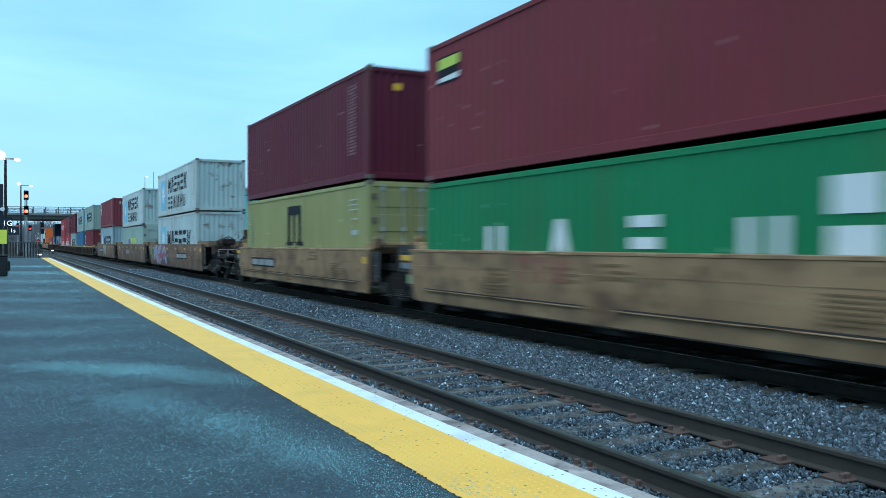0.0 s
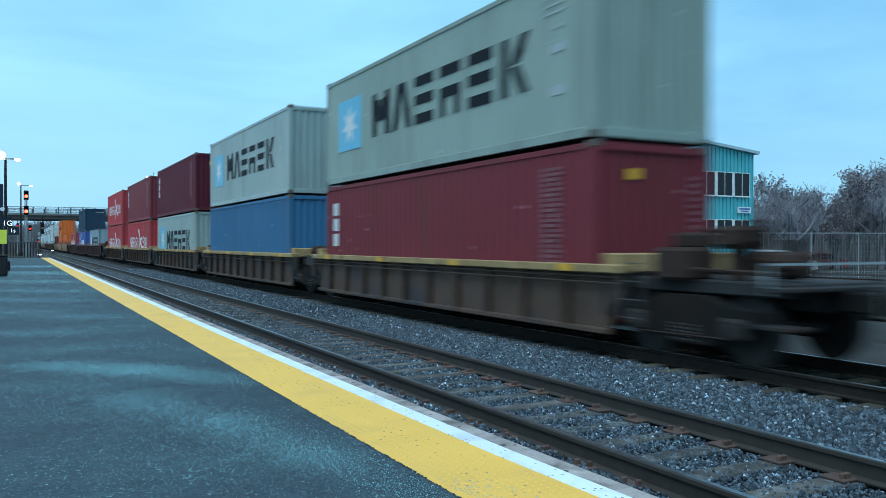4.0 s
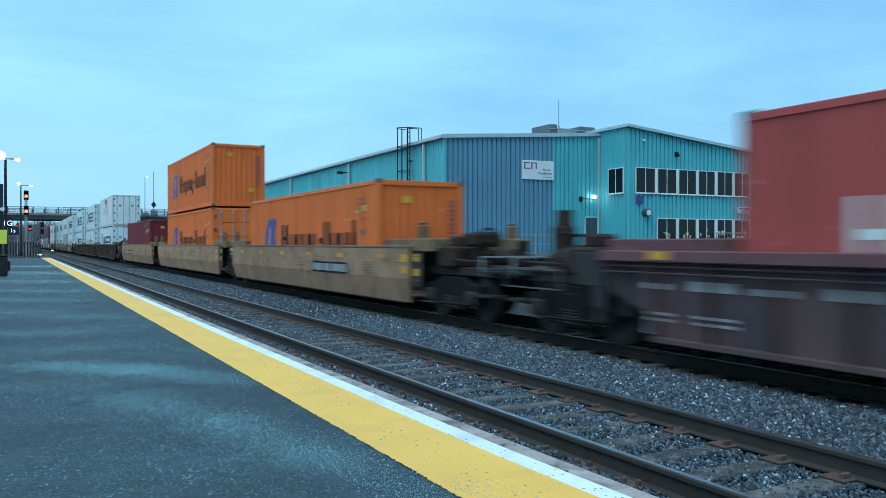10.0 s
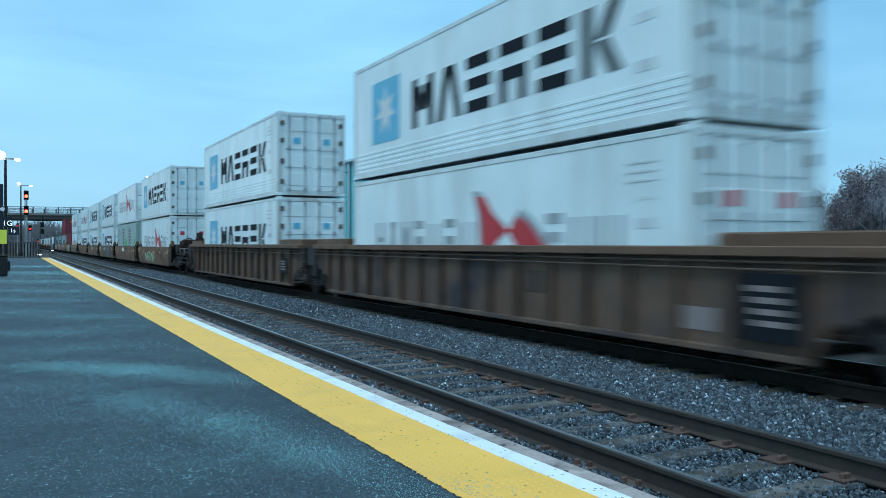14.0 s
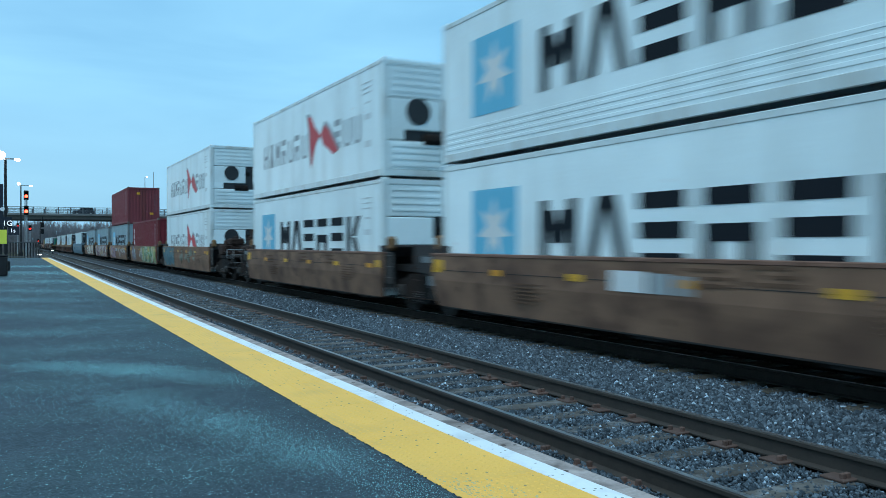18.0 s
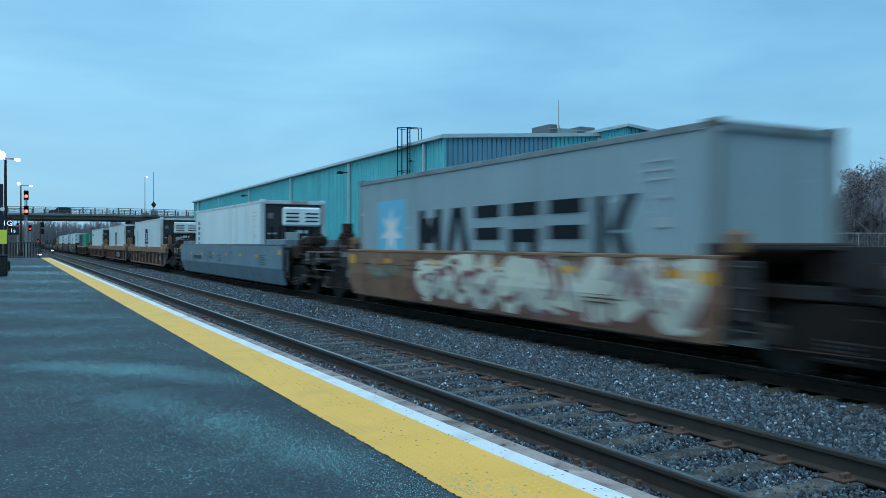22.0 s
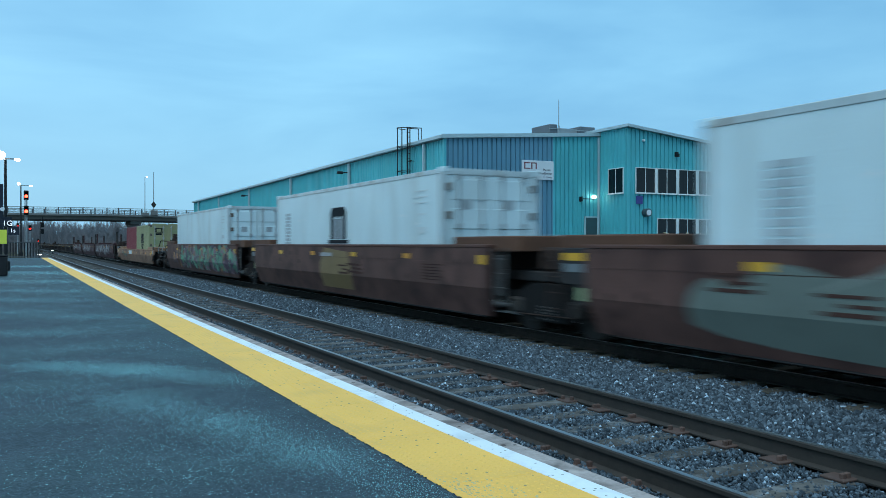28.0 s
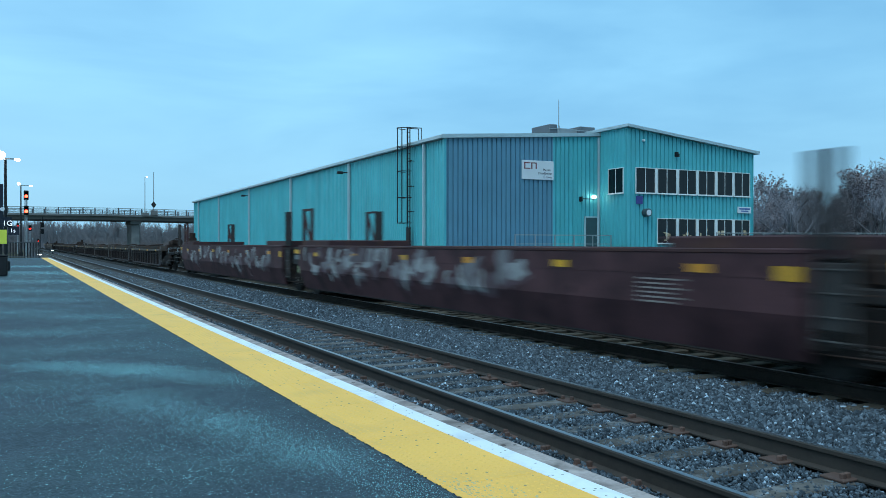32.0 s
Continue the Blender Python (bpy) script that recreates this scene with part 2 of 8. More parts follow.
def cyl_data(p, q, r0, r1=None, n=10, caps=True):
    """A (tapered) round bar from p to q."""
    r1 = r0 if r1 is None else r1
    p, q = Vector(p), Vector(q)
    d = (q - p).normalized()
    a = d.orthogonal().normalized()
    b = d.cross(a)
    v, f = [], []
    for c, r in ((p, r0), (q, r1)):
        for i in range(n):
            t = 2 * math.pi * i / n
            v.append(tuple(c + (a * math.cos(t) + b * math.sin(t)) * r))
    for i in range(n):
        f.append((i, (i + 1) % n, n + (i + 1) % n, n + i))
    if caps:
        f += [tuple(range(n))[::-1], tuple(range(n, 2 * n))]
    return v, f


def prism_data(outline, axis, a, b):
    """An outline (pairs) pushed along an axis from a to b."""
    n, v = len(outline), []
    for w in (a, b):
        for s, t in outline:
            q = [s, t]
            q.insert(axis, w)
            v.append(tuple(q))
    f = [(i, (i + 1) % n, n + (i + 1) % n, n + i) for i in range(n)]
    return v, f + [tuple(range(n))[::-1], tuple(range(n, 2 * n))]


def merged(pieces):
    v, f = [], []
    for pv, pf in pieces:
        o = len(v)
        v += pv
        f += [tuple(i + o for i in q) for q in pf]
    return v, f


def fix(me):
    bm = bmesh.new()
    bm.from_mesh(me)
    bmesh.ops.recalc_face_normals(bm, faces=bm.faces)
    bm.to_mesh(me)
    bm.free()
    return me


def shape(key, pieces, smooth=False):
    """A mesh kept under its key, so that alike parts share it."""
    if key not in MESHES:
        MESHES[key] = fix(mesh_of(str(key[0] if isinstance(key, tuple) else key), *merged(pieces() if callable(pieces) else pieces), smooth))
    return MESHES[key]


def part(name, me, material, parent=None, label="", at=(0, 0, 0), turn=(0, 0, 0), kind=""):
    """Links a mesh as one object, under a thing or a part."""
    ob = new(name, me)
    ob.parent = parent
    ob.location, ob.rotation_euler = at, [radians(a) for a in turn]
    slot = ob.material_slots[0]
    slot.link = "OBJECT"
    slot.material = material
    if label or kind:
        tagged(ob, label, kind=kind)
    return ob


def thing(name, label, category, group="", at=(0, 0, 0), turn=0.0):
    ob = new(name)
    ob.location, ob.rotation_euler = at, (0, 0, radians(turn))
    return tagged(ob, label, category, group)


def bx(*a, c=0.0):
    return box_data(*a, c)


def words(text, size, material, parent, at, turn, name="lettering"):
    cu = bpy.data.curves.new(name, "FONT")
    cu.body, cu.size, cu.extrude, cu.align_x = text, size, 0.004, "LEFT"
    tmp = bpy.data.objects.new(name, cu)
    me = bpy.data.meshes.new_from_object(tmp)
    bpy.data.objects.remove(tmp)
    me.materials.clear()
    me.materials.append(None)
    return part(name, me, material, parent, "", at, turn)

# ---- ground, platform, tracks ----
TRACKS = (4.76, 9.10)          # centre lines; the rail heads lie at z = 0
SOIL = mat("winter_ground", (0.075, 0.068, 0.05), 0.95, var=0.35, size=0.3, grain=12, bump=0.8, dirt=(0.05, 0.06, 0.03), dirt_amount=0.7, dirt_size=0.15, spec=0.05)
YARD = mat("gravel_yard", (0.055, 0.052, 0.05), 1.0, var=0.3, size=0.5, grain=20, bump=0.7, spec=0.05)


def setting():
    g = part("ground", shape("ground", [bx(-900, 900, -900, 1500, -1.5, -0.62)]), SOIL, kind="structure", label="bare winter ground with dull grass")
    part("yard", shape("yard", [bx(11.9, 62, -60, 150, -0.61, -0.42)]), YARD, kind="structure", label="grey gravel yard beside the tracks")
    # ballast beds with sloping shoulders
    for x, m, name in ((TRACKS[0], BED, "ballast_bed"), (TRACKS[1], DARK_BED, "ballast_bed")):
        prof = [(x - 2.6, -0.64), (x - 1.55, -0.235), (x + 1.55, -0.235), (x + 2.8, -0.64)]
        part(name, shape((name, x), [prism_data(prof, 1, -300, 700)]), m, kind="structure", label="grey crushed stone ballast under the track")
    mid = [(TRACKS[0] + 1.3, -0.5), (TRACKS[0] + 1.5, -0.225), (TRACKS[1] - 1.5, -0.225), (TRACKS[1] - 1.3, -0.5)]
    part("ballast_bed", shape("mid_bed", [prism_data(mid, 1, -300, 700)]), BED, kind="structure", label="grey crushed stone between the tracks")

    # platform
    p = part("platform", shape("platform", [bx(-14, 2.80, -40, 88, -0.6, 0.2)]), ASPHALT, kind="structure", label="dark asphalt platform strewn with salt")
    # the edge runs a little out of true
    bend = ((-40, 0.02), (3.0, 0.02), (4.5, -0.03), (6.0, -0.045), (12.0, -0.07), (88.0, -0.07))

    def drift(y):
        return next(d0 + (d1 - d0) * (y - y0) / (y1 - y0) for (y0, d0), (y1, d1) in zip(bend, bend[1:]) if y <= y1)

    for i in range(53):
        y0 = -40 + 2.4 * i
        y1 = y0 + 2.388
        a, b = drift(y0), drift(y1)
        part("edge_block", shape(("edge_block", i), [([(x, y, z) for z in (-0.6, 0.197) for x, y in ((2.803, y0), (3.05 + a, y0), (3.05 + b, y1), (2.803, y1))], [(3, 2, 1, 0), (4, 5, 6, 7), (0, 1, 5, 4), (1, 2, 6, 5), (2, 3, 7, 6), (3, 0, 4, 7)])]), CONCRETE, p, "worn concrete edge block")
    line = [(2.752 + d, y) for y, d in bend] + [(2.90 + d, y) for y, d in reversed(bend)]
    part("white_line", shape("white_line", [prism_data(line, 2, 0.19, 0.2092)]), WHITE_LINE, p, "white painted edge line")
    # tactile strip in plates with rows of low domes
    for i in range(52):
        y0 = 26 - 1.22 * i if i < 30 else 26 + 1.22 * (i - 29)
        part("tactile_plate", shape("tactile_plate", [bx(2.105, 2.786, 0.0, 1.214, 0.19, 0.206, c=0.003)]), YELLOW_STRIP, p, at=(0, y0, 0))
    part("tactile_strip", shape("tactile_strip", [bx(2.105, 2.786, 53.9, 88, 0.19, 0.206)]), YELLOW_STRIP, p, "yellow tactile warning strip")
    domes = []
    for i in range(int(13 / 0.06)):
        for j in range(11):
            x, y = 2.135 + 0.061 * j, 1.6 + 0.06 * i
            r = 0.014
            v = [(x + r * math.cos(a * math.pi / 3), y + r * math.sin(a * math.pi / 3), 0.206) for a in range(6)]
            v += [(x + r * 0.5 * math.cos(a * math.pi / 3), y + r * 0.5 * math.sin(a * math.pi / 3), 0.2082) for a in range(6)]
            domes.append((v, [(k, (k + 1) % 6, 6 + (k + 1) % 6, 6 + k) for k in range(6)] + [tuple(range(6, 12))]))
    part("tactile_dome", mesh_of("tactile_dome", *merged(domes)), YELLOW_STRIP, p, "rows of small yellow domes", kind="stuff")

    rs = random.Random(21)
    crumbs = []
    for i in range(420):
        y, r = 1.4 + 14.0 * rs.random() ** 1.4, rs.uniform(0.002, 0.007)
        k = rs.randint(5, 7)
        crumbs.append(prism_data([(2.100 + rs.uniform(-0.004, 0.006) + r * rs.uniform(0.5, 1.1) * math.cos(6.283 * j / k), y + 1.8 * r * rs.uniform(0.6, 1.2) * math.sin(6.283 * j / k)) for j in range(k)], 2, 0.199, 0.2066))
    part("asphalt_crumb", mesh_of("asphalt_crumb", *merged(crumbs)), ASPHALT, p, "ragged asphalt edge along the strip", kind="stuff")
    scuffs = []
    for i in range(280):
        f = rs.random()
        y, x, r = 3.35 + 0.75 * f + rs.gauss(0, 0.05), 2.13 + 0.28 * rs.random() ** 2 + 0.12 * (1 - f), rs.uniform(0.002, 0.007)
        scuffs.append(prism_data([(x + r * rs.uniform(0.6, 1.3) * math.cos(1.257 * j), y + 2.2 * r * rs.uniform(0.5, 1.2) * math.sin(1.257 * j)) for j in range(5)], 2, 0.2, 0.2072))
    part("scuff", mesh_of("scuff", *merged(scuffs)), mat("worn_strip_grey", (0.56, 0.46, 0.26), 0.8, var=0.2), p, "grey scuffs where the yellow is worn off", kind="stuff")

    # rails: foot, web and head, with a bright running surface
    foot = [(-0.07, -0.172), (0.07, -0.172), (0.07, -0.16), (0.012, -0.145), (0.010, -0.045), (0.036, -0.035), (0.036, -0.006), (0.028, 0.0), (-0.028, 0.0),
            (-0.036, -0.006), (-0.036, -0.035), (-0.010, -0.045), (-0.012, -0.145), (-0.07, -0.16)]
    for x in TRACKS:
        for s in (-1, 1):
            r = part("rail", shape("rail", [prism_data(foot, 1, -200, 600)]), RAIL_SIDE if x == TRACKS[0] else DARK_RAIL, at=(x + s * 0.752, 0, 0), kind="structure", label="rusty steel rail with a worn bright head")
            part("running_surface", shape("running_surface", [bx(-0.021, 0.025, -200, 600, -0.002, 0.003)]), RAIL_TOP, r)


def stones(name, boxes, seed, fine=True, coarse=1.0):
    """Loose crushed stones strewn over the ballast: one mesh."""
    rs = np.random.RandomState(seed)
    t = (1 + 5 ** 0.5) / 2
    if fine:
        base = np.array([(-1, t, 0), (1, t, 0), (-1, -t, 0), (1, -t, 0), (0, -1, t), (0, 1, t), (0, -1, -t), (0, 1, -t), (t, 0, -1), (t, 0, 1), (-t, 0, -1), (-t, 0, 1)]) / 1.9
        tri = np.array([(0, 11, 5), (0, 5, 1), (0, 1, 7), (0, 7, 10), (0, 10, 11), (1, 5, 9), (5, 11, 4), (11, 10, 2), (10, 7, 6), (7, 1, 8),
                        (3, 9, 4), (3, 4, 2), (3, 2, 6), (3, 6, 8), (3, 8, 9), (4, 9, 5), (2, 4, 11), (6, 2, 10), (8, 6, 7), (9, 8, 1)])
    else:
        base = np.array([(1, 0, 0), (-1, 0, 0), (0, 1, 0), (0, -1, 0), (0, 0, 1), (0, 0, -1)], float)
        tri = np.array([(0, 2, 4), (2, 1, 4), (1, 3, 4), (3, 0, 4), (2, 0, 5), (1, 2, 5), (3, 1, 5), (0, 3, 5)])
    cs = []
    for x0, x1, y0, y1, z, per in boxes:
        k = int((x1 - x0) * (y1 - y0) * per)
        cs.append(np.column_stack([rs.uniform(x0, x1, k), rs.uniform(y0, y1, k), np.full(k, z) + rs.uniform(-0.012, 0.014, k)]))
    c = np.concatenate(cs)
    k, nb = len(c), len(base)
    size = coarse * rs.uniform(0.017, 0.037, (k, 1, 1)) * rs.uniform(0.5, 1.35, (k, 1, 3))
    v = base[None] * size * rs.uniform(0.75, 1.2, (k, nb, 1))
    a, e = rs.uniform(0, 6.28, k), rs.uniform(-0.7, 0.7, k)
    y, z = v[..., 1] * np.cos(e)[:, None] - v[..., 2] * np.sin(e)[:, None], v[..., 1] * np.sin(e)[:, None] + v[..., 2] * np.cos(e)[:, None]
    x = v[..., 0]
    v = np.stack([x * np.cos(a)[:, None] - y * np.sin(a)[:, None], x * np.sin(a)[:, None] + y * np.cos(a)[:, None], z], -1) + c[:, None]
    f = (tri[None] + (np.arange(k) * nb)[:, None, None]).reshape(-1, 3)
    me = bpy.data.meshes.new(name)
    me.vertices.add(k * nb)
    me.vertices.foreach_set("co", v.reshape(-1))
    me.loops.add(len(f) * 3)
    me.loops.foreach_set("vertex_index", f.reshape(-1))
    me.polygons.add(len(f))
    me.polygons.foreach_set("loop_start", np.arange(0, len(f) * 3, 3))
    me.materials.append(None)
    me.update(calc_edges=True)
    me.validate()
    return me


setting()

SALT = island_mat("salt_grain", (0.16, 0.42, 0.44), (0.52, 0.90, 0.92), mids=((0.6, 0.35),))


def salt():
    """Road salt strewn over the platform: drifts and single grains, one mesh."""
    rs = np.random.RandomState(12)
    pts = []
    # each drift: from, to, spread, grains
    for x0, y0, x1, y1, wide, n in ((0.85, 7.7, 1.4, 6.2, 0.22, 2600), (1.4, 6.3, 1.75, 5.0, 0.20, 3600), (1.7, 5.1, 2.0, 3.7, 0.17, 3600), (0.2, 10.2, 1.2, 9.3, 0.26, 3000), (1.1, 9.4, 1.95, 8.2, 0.22, 2600),
                                    (0.6, 6.0, 1.3, 4.2, 0.42, 1500), (0.3, 8.3, 1.2, 7.2, 0.5, 1500), (-0.6, 14.2, 0.8, 13.5, 0.30, 1700), (0.9, 16.8, 1.9, 16.0, 0.35, 1500), (-0.7, 18.5, 0.6, 18.0, 0.4, 1200), (0.2, 12.0, 1.6, 11.4, 0.35, 1100),
                                    (-0.8, 22.5, 1.4, 21.4, 0.45, 1700), (-0.6, 27.0, 1.6, 25.6, 0.5, 1700), (-0.5, 34.0, 1.7, 32.0, 0.7, 1900), (-0.4, 44.0, 1.8, 41.0, 0.9, 2000), (-0.2, 56.0, 1.9, 53.0, 1.2, 1800)):
        n = int(n * (1.7 if y0 < 12 else 0.55))
        f = rs.uniform(-0.1, 1.1, n)
        pts.append(np.column_stack([x0 + (x1 - x0) * f + rs.normal(0, wide, n), y0 + (y1 - y0) * f + rs.normal(0, wide, n)]))
    pts.append(np.column_stack([rs.uniform(-1.6, 2.05, 4500), rs.uniform(2.5, 45, 4500)]))
    pts.append(np.column_stack([rs.uniform(-1.2, 2.05, 300), rs.uniform(1.6, 7, 300)]))
    p = np.concatenate(pts)
    p = p[(p[:, 0] < 2.08) & (p[:, 1] > 1.2)]
    k = len(p)
    base = np.array([(1, 0, 0), (-0.5, 0.87, 0), (-0.5, -0.87, 0), (0, 0, 1)])
    tri = np.array([(0, 1, 3), (1, 2, 3), (2, 0, 3)])
    size = (0.0010 + 0.0029 * rs.uniform(0, 1, k) ** 2.0) * (0.80 + np.maximum(0, p[:, 1] - 3) * 0.115)
    ang = rs.uniform(0, 6.28, k)
    bx_ = base[None, :, 0] * np.cos(ang)[:, None] - base[None, :, 1] * np.sin(ang)[:, None]
    by_ = base[None, :, 0] * np.sin(ang)[:, None] + base[None, :, 1] * np.cos(ang)[:, None]
    v = np.stack([bx_, by_, np.broadcast_to(base[None, :, 2], bx_.shape)], -1) * size[:, None, None] + np.column_stack([p, np.full(k, 0.2005)])[:, None]
    f = (tri[None] + (np.arange(k) * 4)[:, None, None]).reshape(-1, 3)
    me = mesh_of("salt", v.reshape(-1, 3).tolist(), f.tolist())
    part("salt", me, SALT, bpy.data.objects["platform"], "pale salt grains strewn in drifts", kind="stuff")


salt()

# ---- bridge, signals, lamps ----
BRIDGE_CONC = mat("bridge_concrete", (0.20, 0.20, 0.195), 0.9, var=0.25, size=0.4, bump=0.3, dirt=(0.07, 0.07, 0.07), dirt_amount=0.6, dirt_size=0.3)
# darker than the girder: bottom flange and the sign's back
GIRDER_DARK = mat("dark_flange_steel", (0.03, 0.027, 0.027), 0.85, 0.0)
GIRDER = mat("weathering_steel_girder", (0.125, 0.112, 0.098), 0.85, 0.0, var=0.25, size=0.5)
FENCE_GREY = mat("dull_rail_steel", (0.09, 0.10, 0.11), 0.6, 0.2)
WHITE_GLOW = mat("lamp_glow", (1.0, 0.93, 0.82), emit=60.0, bump=0)
SMALL_GLOW = mat("small_lamp_glow", (1.0, 0.97, 0.92), emit=14.0, bump=0)
MARKER_GLOW = mat("marker_glow", (1.0, 0.97, 0.92), emit=3.0, bump=0)
RED_GLOW = mat("red_signal_glow", (1.0, 0.045, 0.022), emit=13.0, bump=0)
FAR_RED = mat("far_red_signal_glow", (1.0, 0.02, 0.015), emit=3.0, bump=0)


def bridge():
    t = thing("road_bridge", "grey concrete road bridge with a steel railing over the tracks", "bridge", at=(9.1, 200, 0))
    def band(lo, hi):
        """The deck's slight arch: an outline between two heights."""
        return [(-46, lo - 0.35), (-10, lo), (10, lo + 0.05), (42, lo - 0.25), (42, hi - 0.25), (10, hi + 0.05), (-10, hi), (-46, hi - 0.35)]

    for y0 in (-0.9, 9.7):
        g = part("girder", shape(("girder", y0), [prism_data(band(6.9, 7.75), 1, y0, y0 + 0.25)]), GIRDER, t, "dark steel girder")
        part("bottom_flange", shape(("bottom_flange", y0), [prism_data(band(6.78, 6.92), 1, y0 - 0.25, y0 + 0.5)]), GIRDER_DARK, g)
    part("deck", shape("deck", [prism_data(band(7.75, 8.2), 1, -1.35, 10.35)]), BRIDGE_CONC, t, "concrete deck edge")
    for s in (-1.2, 10.2):
        part("handrail", shape("handrail", [prism_data(band(9.52, 9.62), 1, -0.05, 0.05)]), FENCE_GREY, t, at=(0, s, 0))
        part("middle_rail", shape("middle_rail", [prism_data(band(8.86, 8.92), 1, -0.03, 0.03)]), FENCE_GREY, t, at=(0, s, 0))
        part("low_rail", shape("low_rail", [prism_data(band(8.34, 8.40), 1, -0.03, 0.03)]), FENCE_GREY, t, at=(0, s, 0))
        part("railing_mesh", shape("railing_mesh", [bx(-45.8 + 0.14 * i, -45.775 + 0.14 * i, -0.01, 0.01, 8.2 - 0.35 * abs(-45.8 + 0.14 * i) / 46, 9.52 - 0.35 * abs(-45.8 + 0.14 * i) / 46) for i in range(620)]), FENCE_GREY, t, "thin railing bars", at=(0, s, 0), kind="stuff")
        for i in range(36):
            x = -45.5 + 2.48 * i
            part("post", shape("bridge_post", [bx(-0.12, 0.12, -0.06, 0.06, -0.2, 1.42)]), FENCE_GREY, t, at=(x, s, 8.2 - 0.35 * max(0, abs(x) - 10) / 36))
    part("lamp_block", shape("lamp_block", [bx(-0.75, 0.75, -0.4, 0.4, 0, 1.2, c=0.05)]), BRIDGE_CONC, t, at=(19.2, -1.3, 8.1))
    part("lamp_block", shape("lamp_block2", [bx(-0.8, 0.8, -0.4, 0.4, 0, 0.7, c=0.05)]), BRIDGE_CONC, t, at=(17.2, -1.3, 8.0))
    part("pier", shape("pier", [bx(-0.95, 0.95, 0.0, 8.6, -0.7, 6.1, c=0.2), bx(-1.15, 1.15, -0.5, 9.3, 6.0, 6.9, c=0.12)]), BRIDGE_CONC, t, "concrete pier", at=(15.3, 0, 0))
    part("abutment", shape("abutment", [prism_data([(40, 8.0), (41.0, -0.7), (600, -0.7), (600, 7.85)], 1, -1.2, 10.2)]), BRIDGE_CONC, t)
    part("abutment", shape("abutment2", [prism_data([(-44, 8.0), (-45.0, -0.7), (-600, -0.7), (-600, 7.85)], 1, -1.2, 10.2)]), BRIDGE_CONC, t)
    for x, top in ((26.3, 16.9), (28.2, 18.0)):
        l = thing("street_lamp", "thin grey street lamp post standing on the bridge", "street lamp", at=(x, 198.9, 8.6))
        part("post", shape(("lamp_post", top), [cyl_data((0, 0, -0.4), (0, 0, top - 8.6), 0.11, 0.07, 8)] + ([cyl_data((0, 0, top - 8.65), (0.5, 0, top - 8.5), 0.05, n=6)] if top < 17 else [bx(-0.12, 0.12, -0.1, 0.1, top - 8.7, top - 8.55)]) + [bx(-0.14, 0.14, -0.14, 0.14, -0.4, 0.1, c=0.02)]), GALV, l)
        if top < 17:
            part("lantern", shape("lantern", [bx(-0.2, 0.26, -0.12, 0.12, -0.08, 0.06, c=0.03)]), mat("street_lantern_glow", (1.0, 0.97, 0.92), emit=5.0, bump=0), l, "lit lantern", at=(0.45, 0, top - 8.5))
        else:
            part("warning_plate", shape("warning_plate", [prism_data([(0, -0.8), (0.6, 0), (0, 0.8), (-0.6, 0)], 1, -0.15, -0.12)]), GIRDER_DARK, l, "dark diamond sign seen from behind", at=(0, 0, 2.0))


def mast_lamp(at, top, glow, side=1.0, arm=0.62):
    t = thing("platform_lamp", "tall dark lamp post with lit lanterns on the platform", "lamp", "platform lamps", at=(*at, 0.2))
    h = top - 0.2
    part("post", shape(("mast", top), [cyl_data((0, 0, 0), (0, 0, h), 0.09, 0.06, 10)]), BLACK, t)
    part("base", shape("mast_base", [bx(-0.2, 0.2, -0.2, 0.2, 0, 0.5, c=0.05)]), BLACK, t)
    part("arm", shape(("mast_arm", arm), [bx(-0.35, arm, -0.03, 0.03, -0.02, 0.03)]), BLACK, t, at=(0, 0, h))
    part("lantern", shape(("lit_lantern", arm), [bx(-0.14, 0.14, -0.12, 0.12, -0.05, 0.05, c=0.03)]), SMALL_GLOW, t, "lit white lantern", at=(arm - 0.02, 0, h - 0.03))
    part("lantern", shape(("big_lantern", glow), [cyl_data((0, -0.05, 0), (0, 0.05, 0), glow, n=14)]), WHITE_GLOW, t, "glaring white lantern", at=(-0.2, -0.1, h + 0.16))
    return t


def signal_mast(at, heads, label, size=1.0, glow=None, pole=0.07):
    t = thing("railway_signal", label, "signal", "railway signals", at=(*at, 0.0))
    top = max(heads) + 0.6
    part("mast", shape(("signal_mast", top, pole), [cyl_data((0, 0.12, -0.5), (0, 0.12, top), pole, n=8)]), GALV, t)
    for z in heads:
        b = part("signal_head", shape(("signal_head", size), [bx(-0.24 * size, 0.24 * size, -0.06, 0.06, -0.42 * size, 0.62 * size, c=0.05), bx(-0.17 * size, 0.17 * size, -0.06, 0.14, -0.3 * size, 0.5 * size)]), BLACK, t, at=(0, -0.1, z))
        part("hood", shape(("hood", size), [cyl_data((0, 0, 0), (0, -0.3 * size, 0), 0.2 * size, n=12, caps=False)]), BLACK, b, at=(0, -0.04, 0))
        part("lamp", shape(("signal_lamp", size), [cyl_data((0, -0.01, 0), (0, -0.09, 0), 0.165 * size, n=14)]), glow or RED_GLOW, b, "lit red signal lamp", at=(0, -0.05, 0))
    part("ladder", shape(("signal_ladder", top), [bx(-0.16, -0.13, 0.2, 0.23, -0.2, top), bx(0.13, 0.16, 0.2, 0.23, -0.2, top)] + [bx(-0.15, 0.15, 0.2, 0.22, 0.1 + 0.3 * i, 0.13 + 0.3 * i) for i in range(int(top / 0.3))]), GALV, t)
    return t


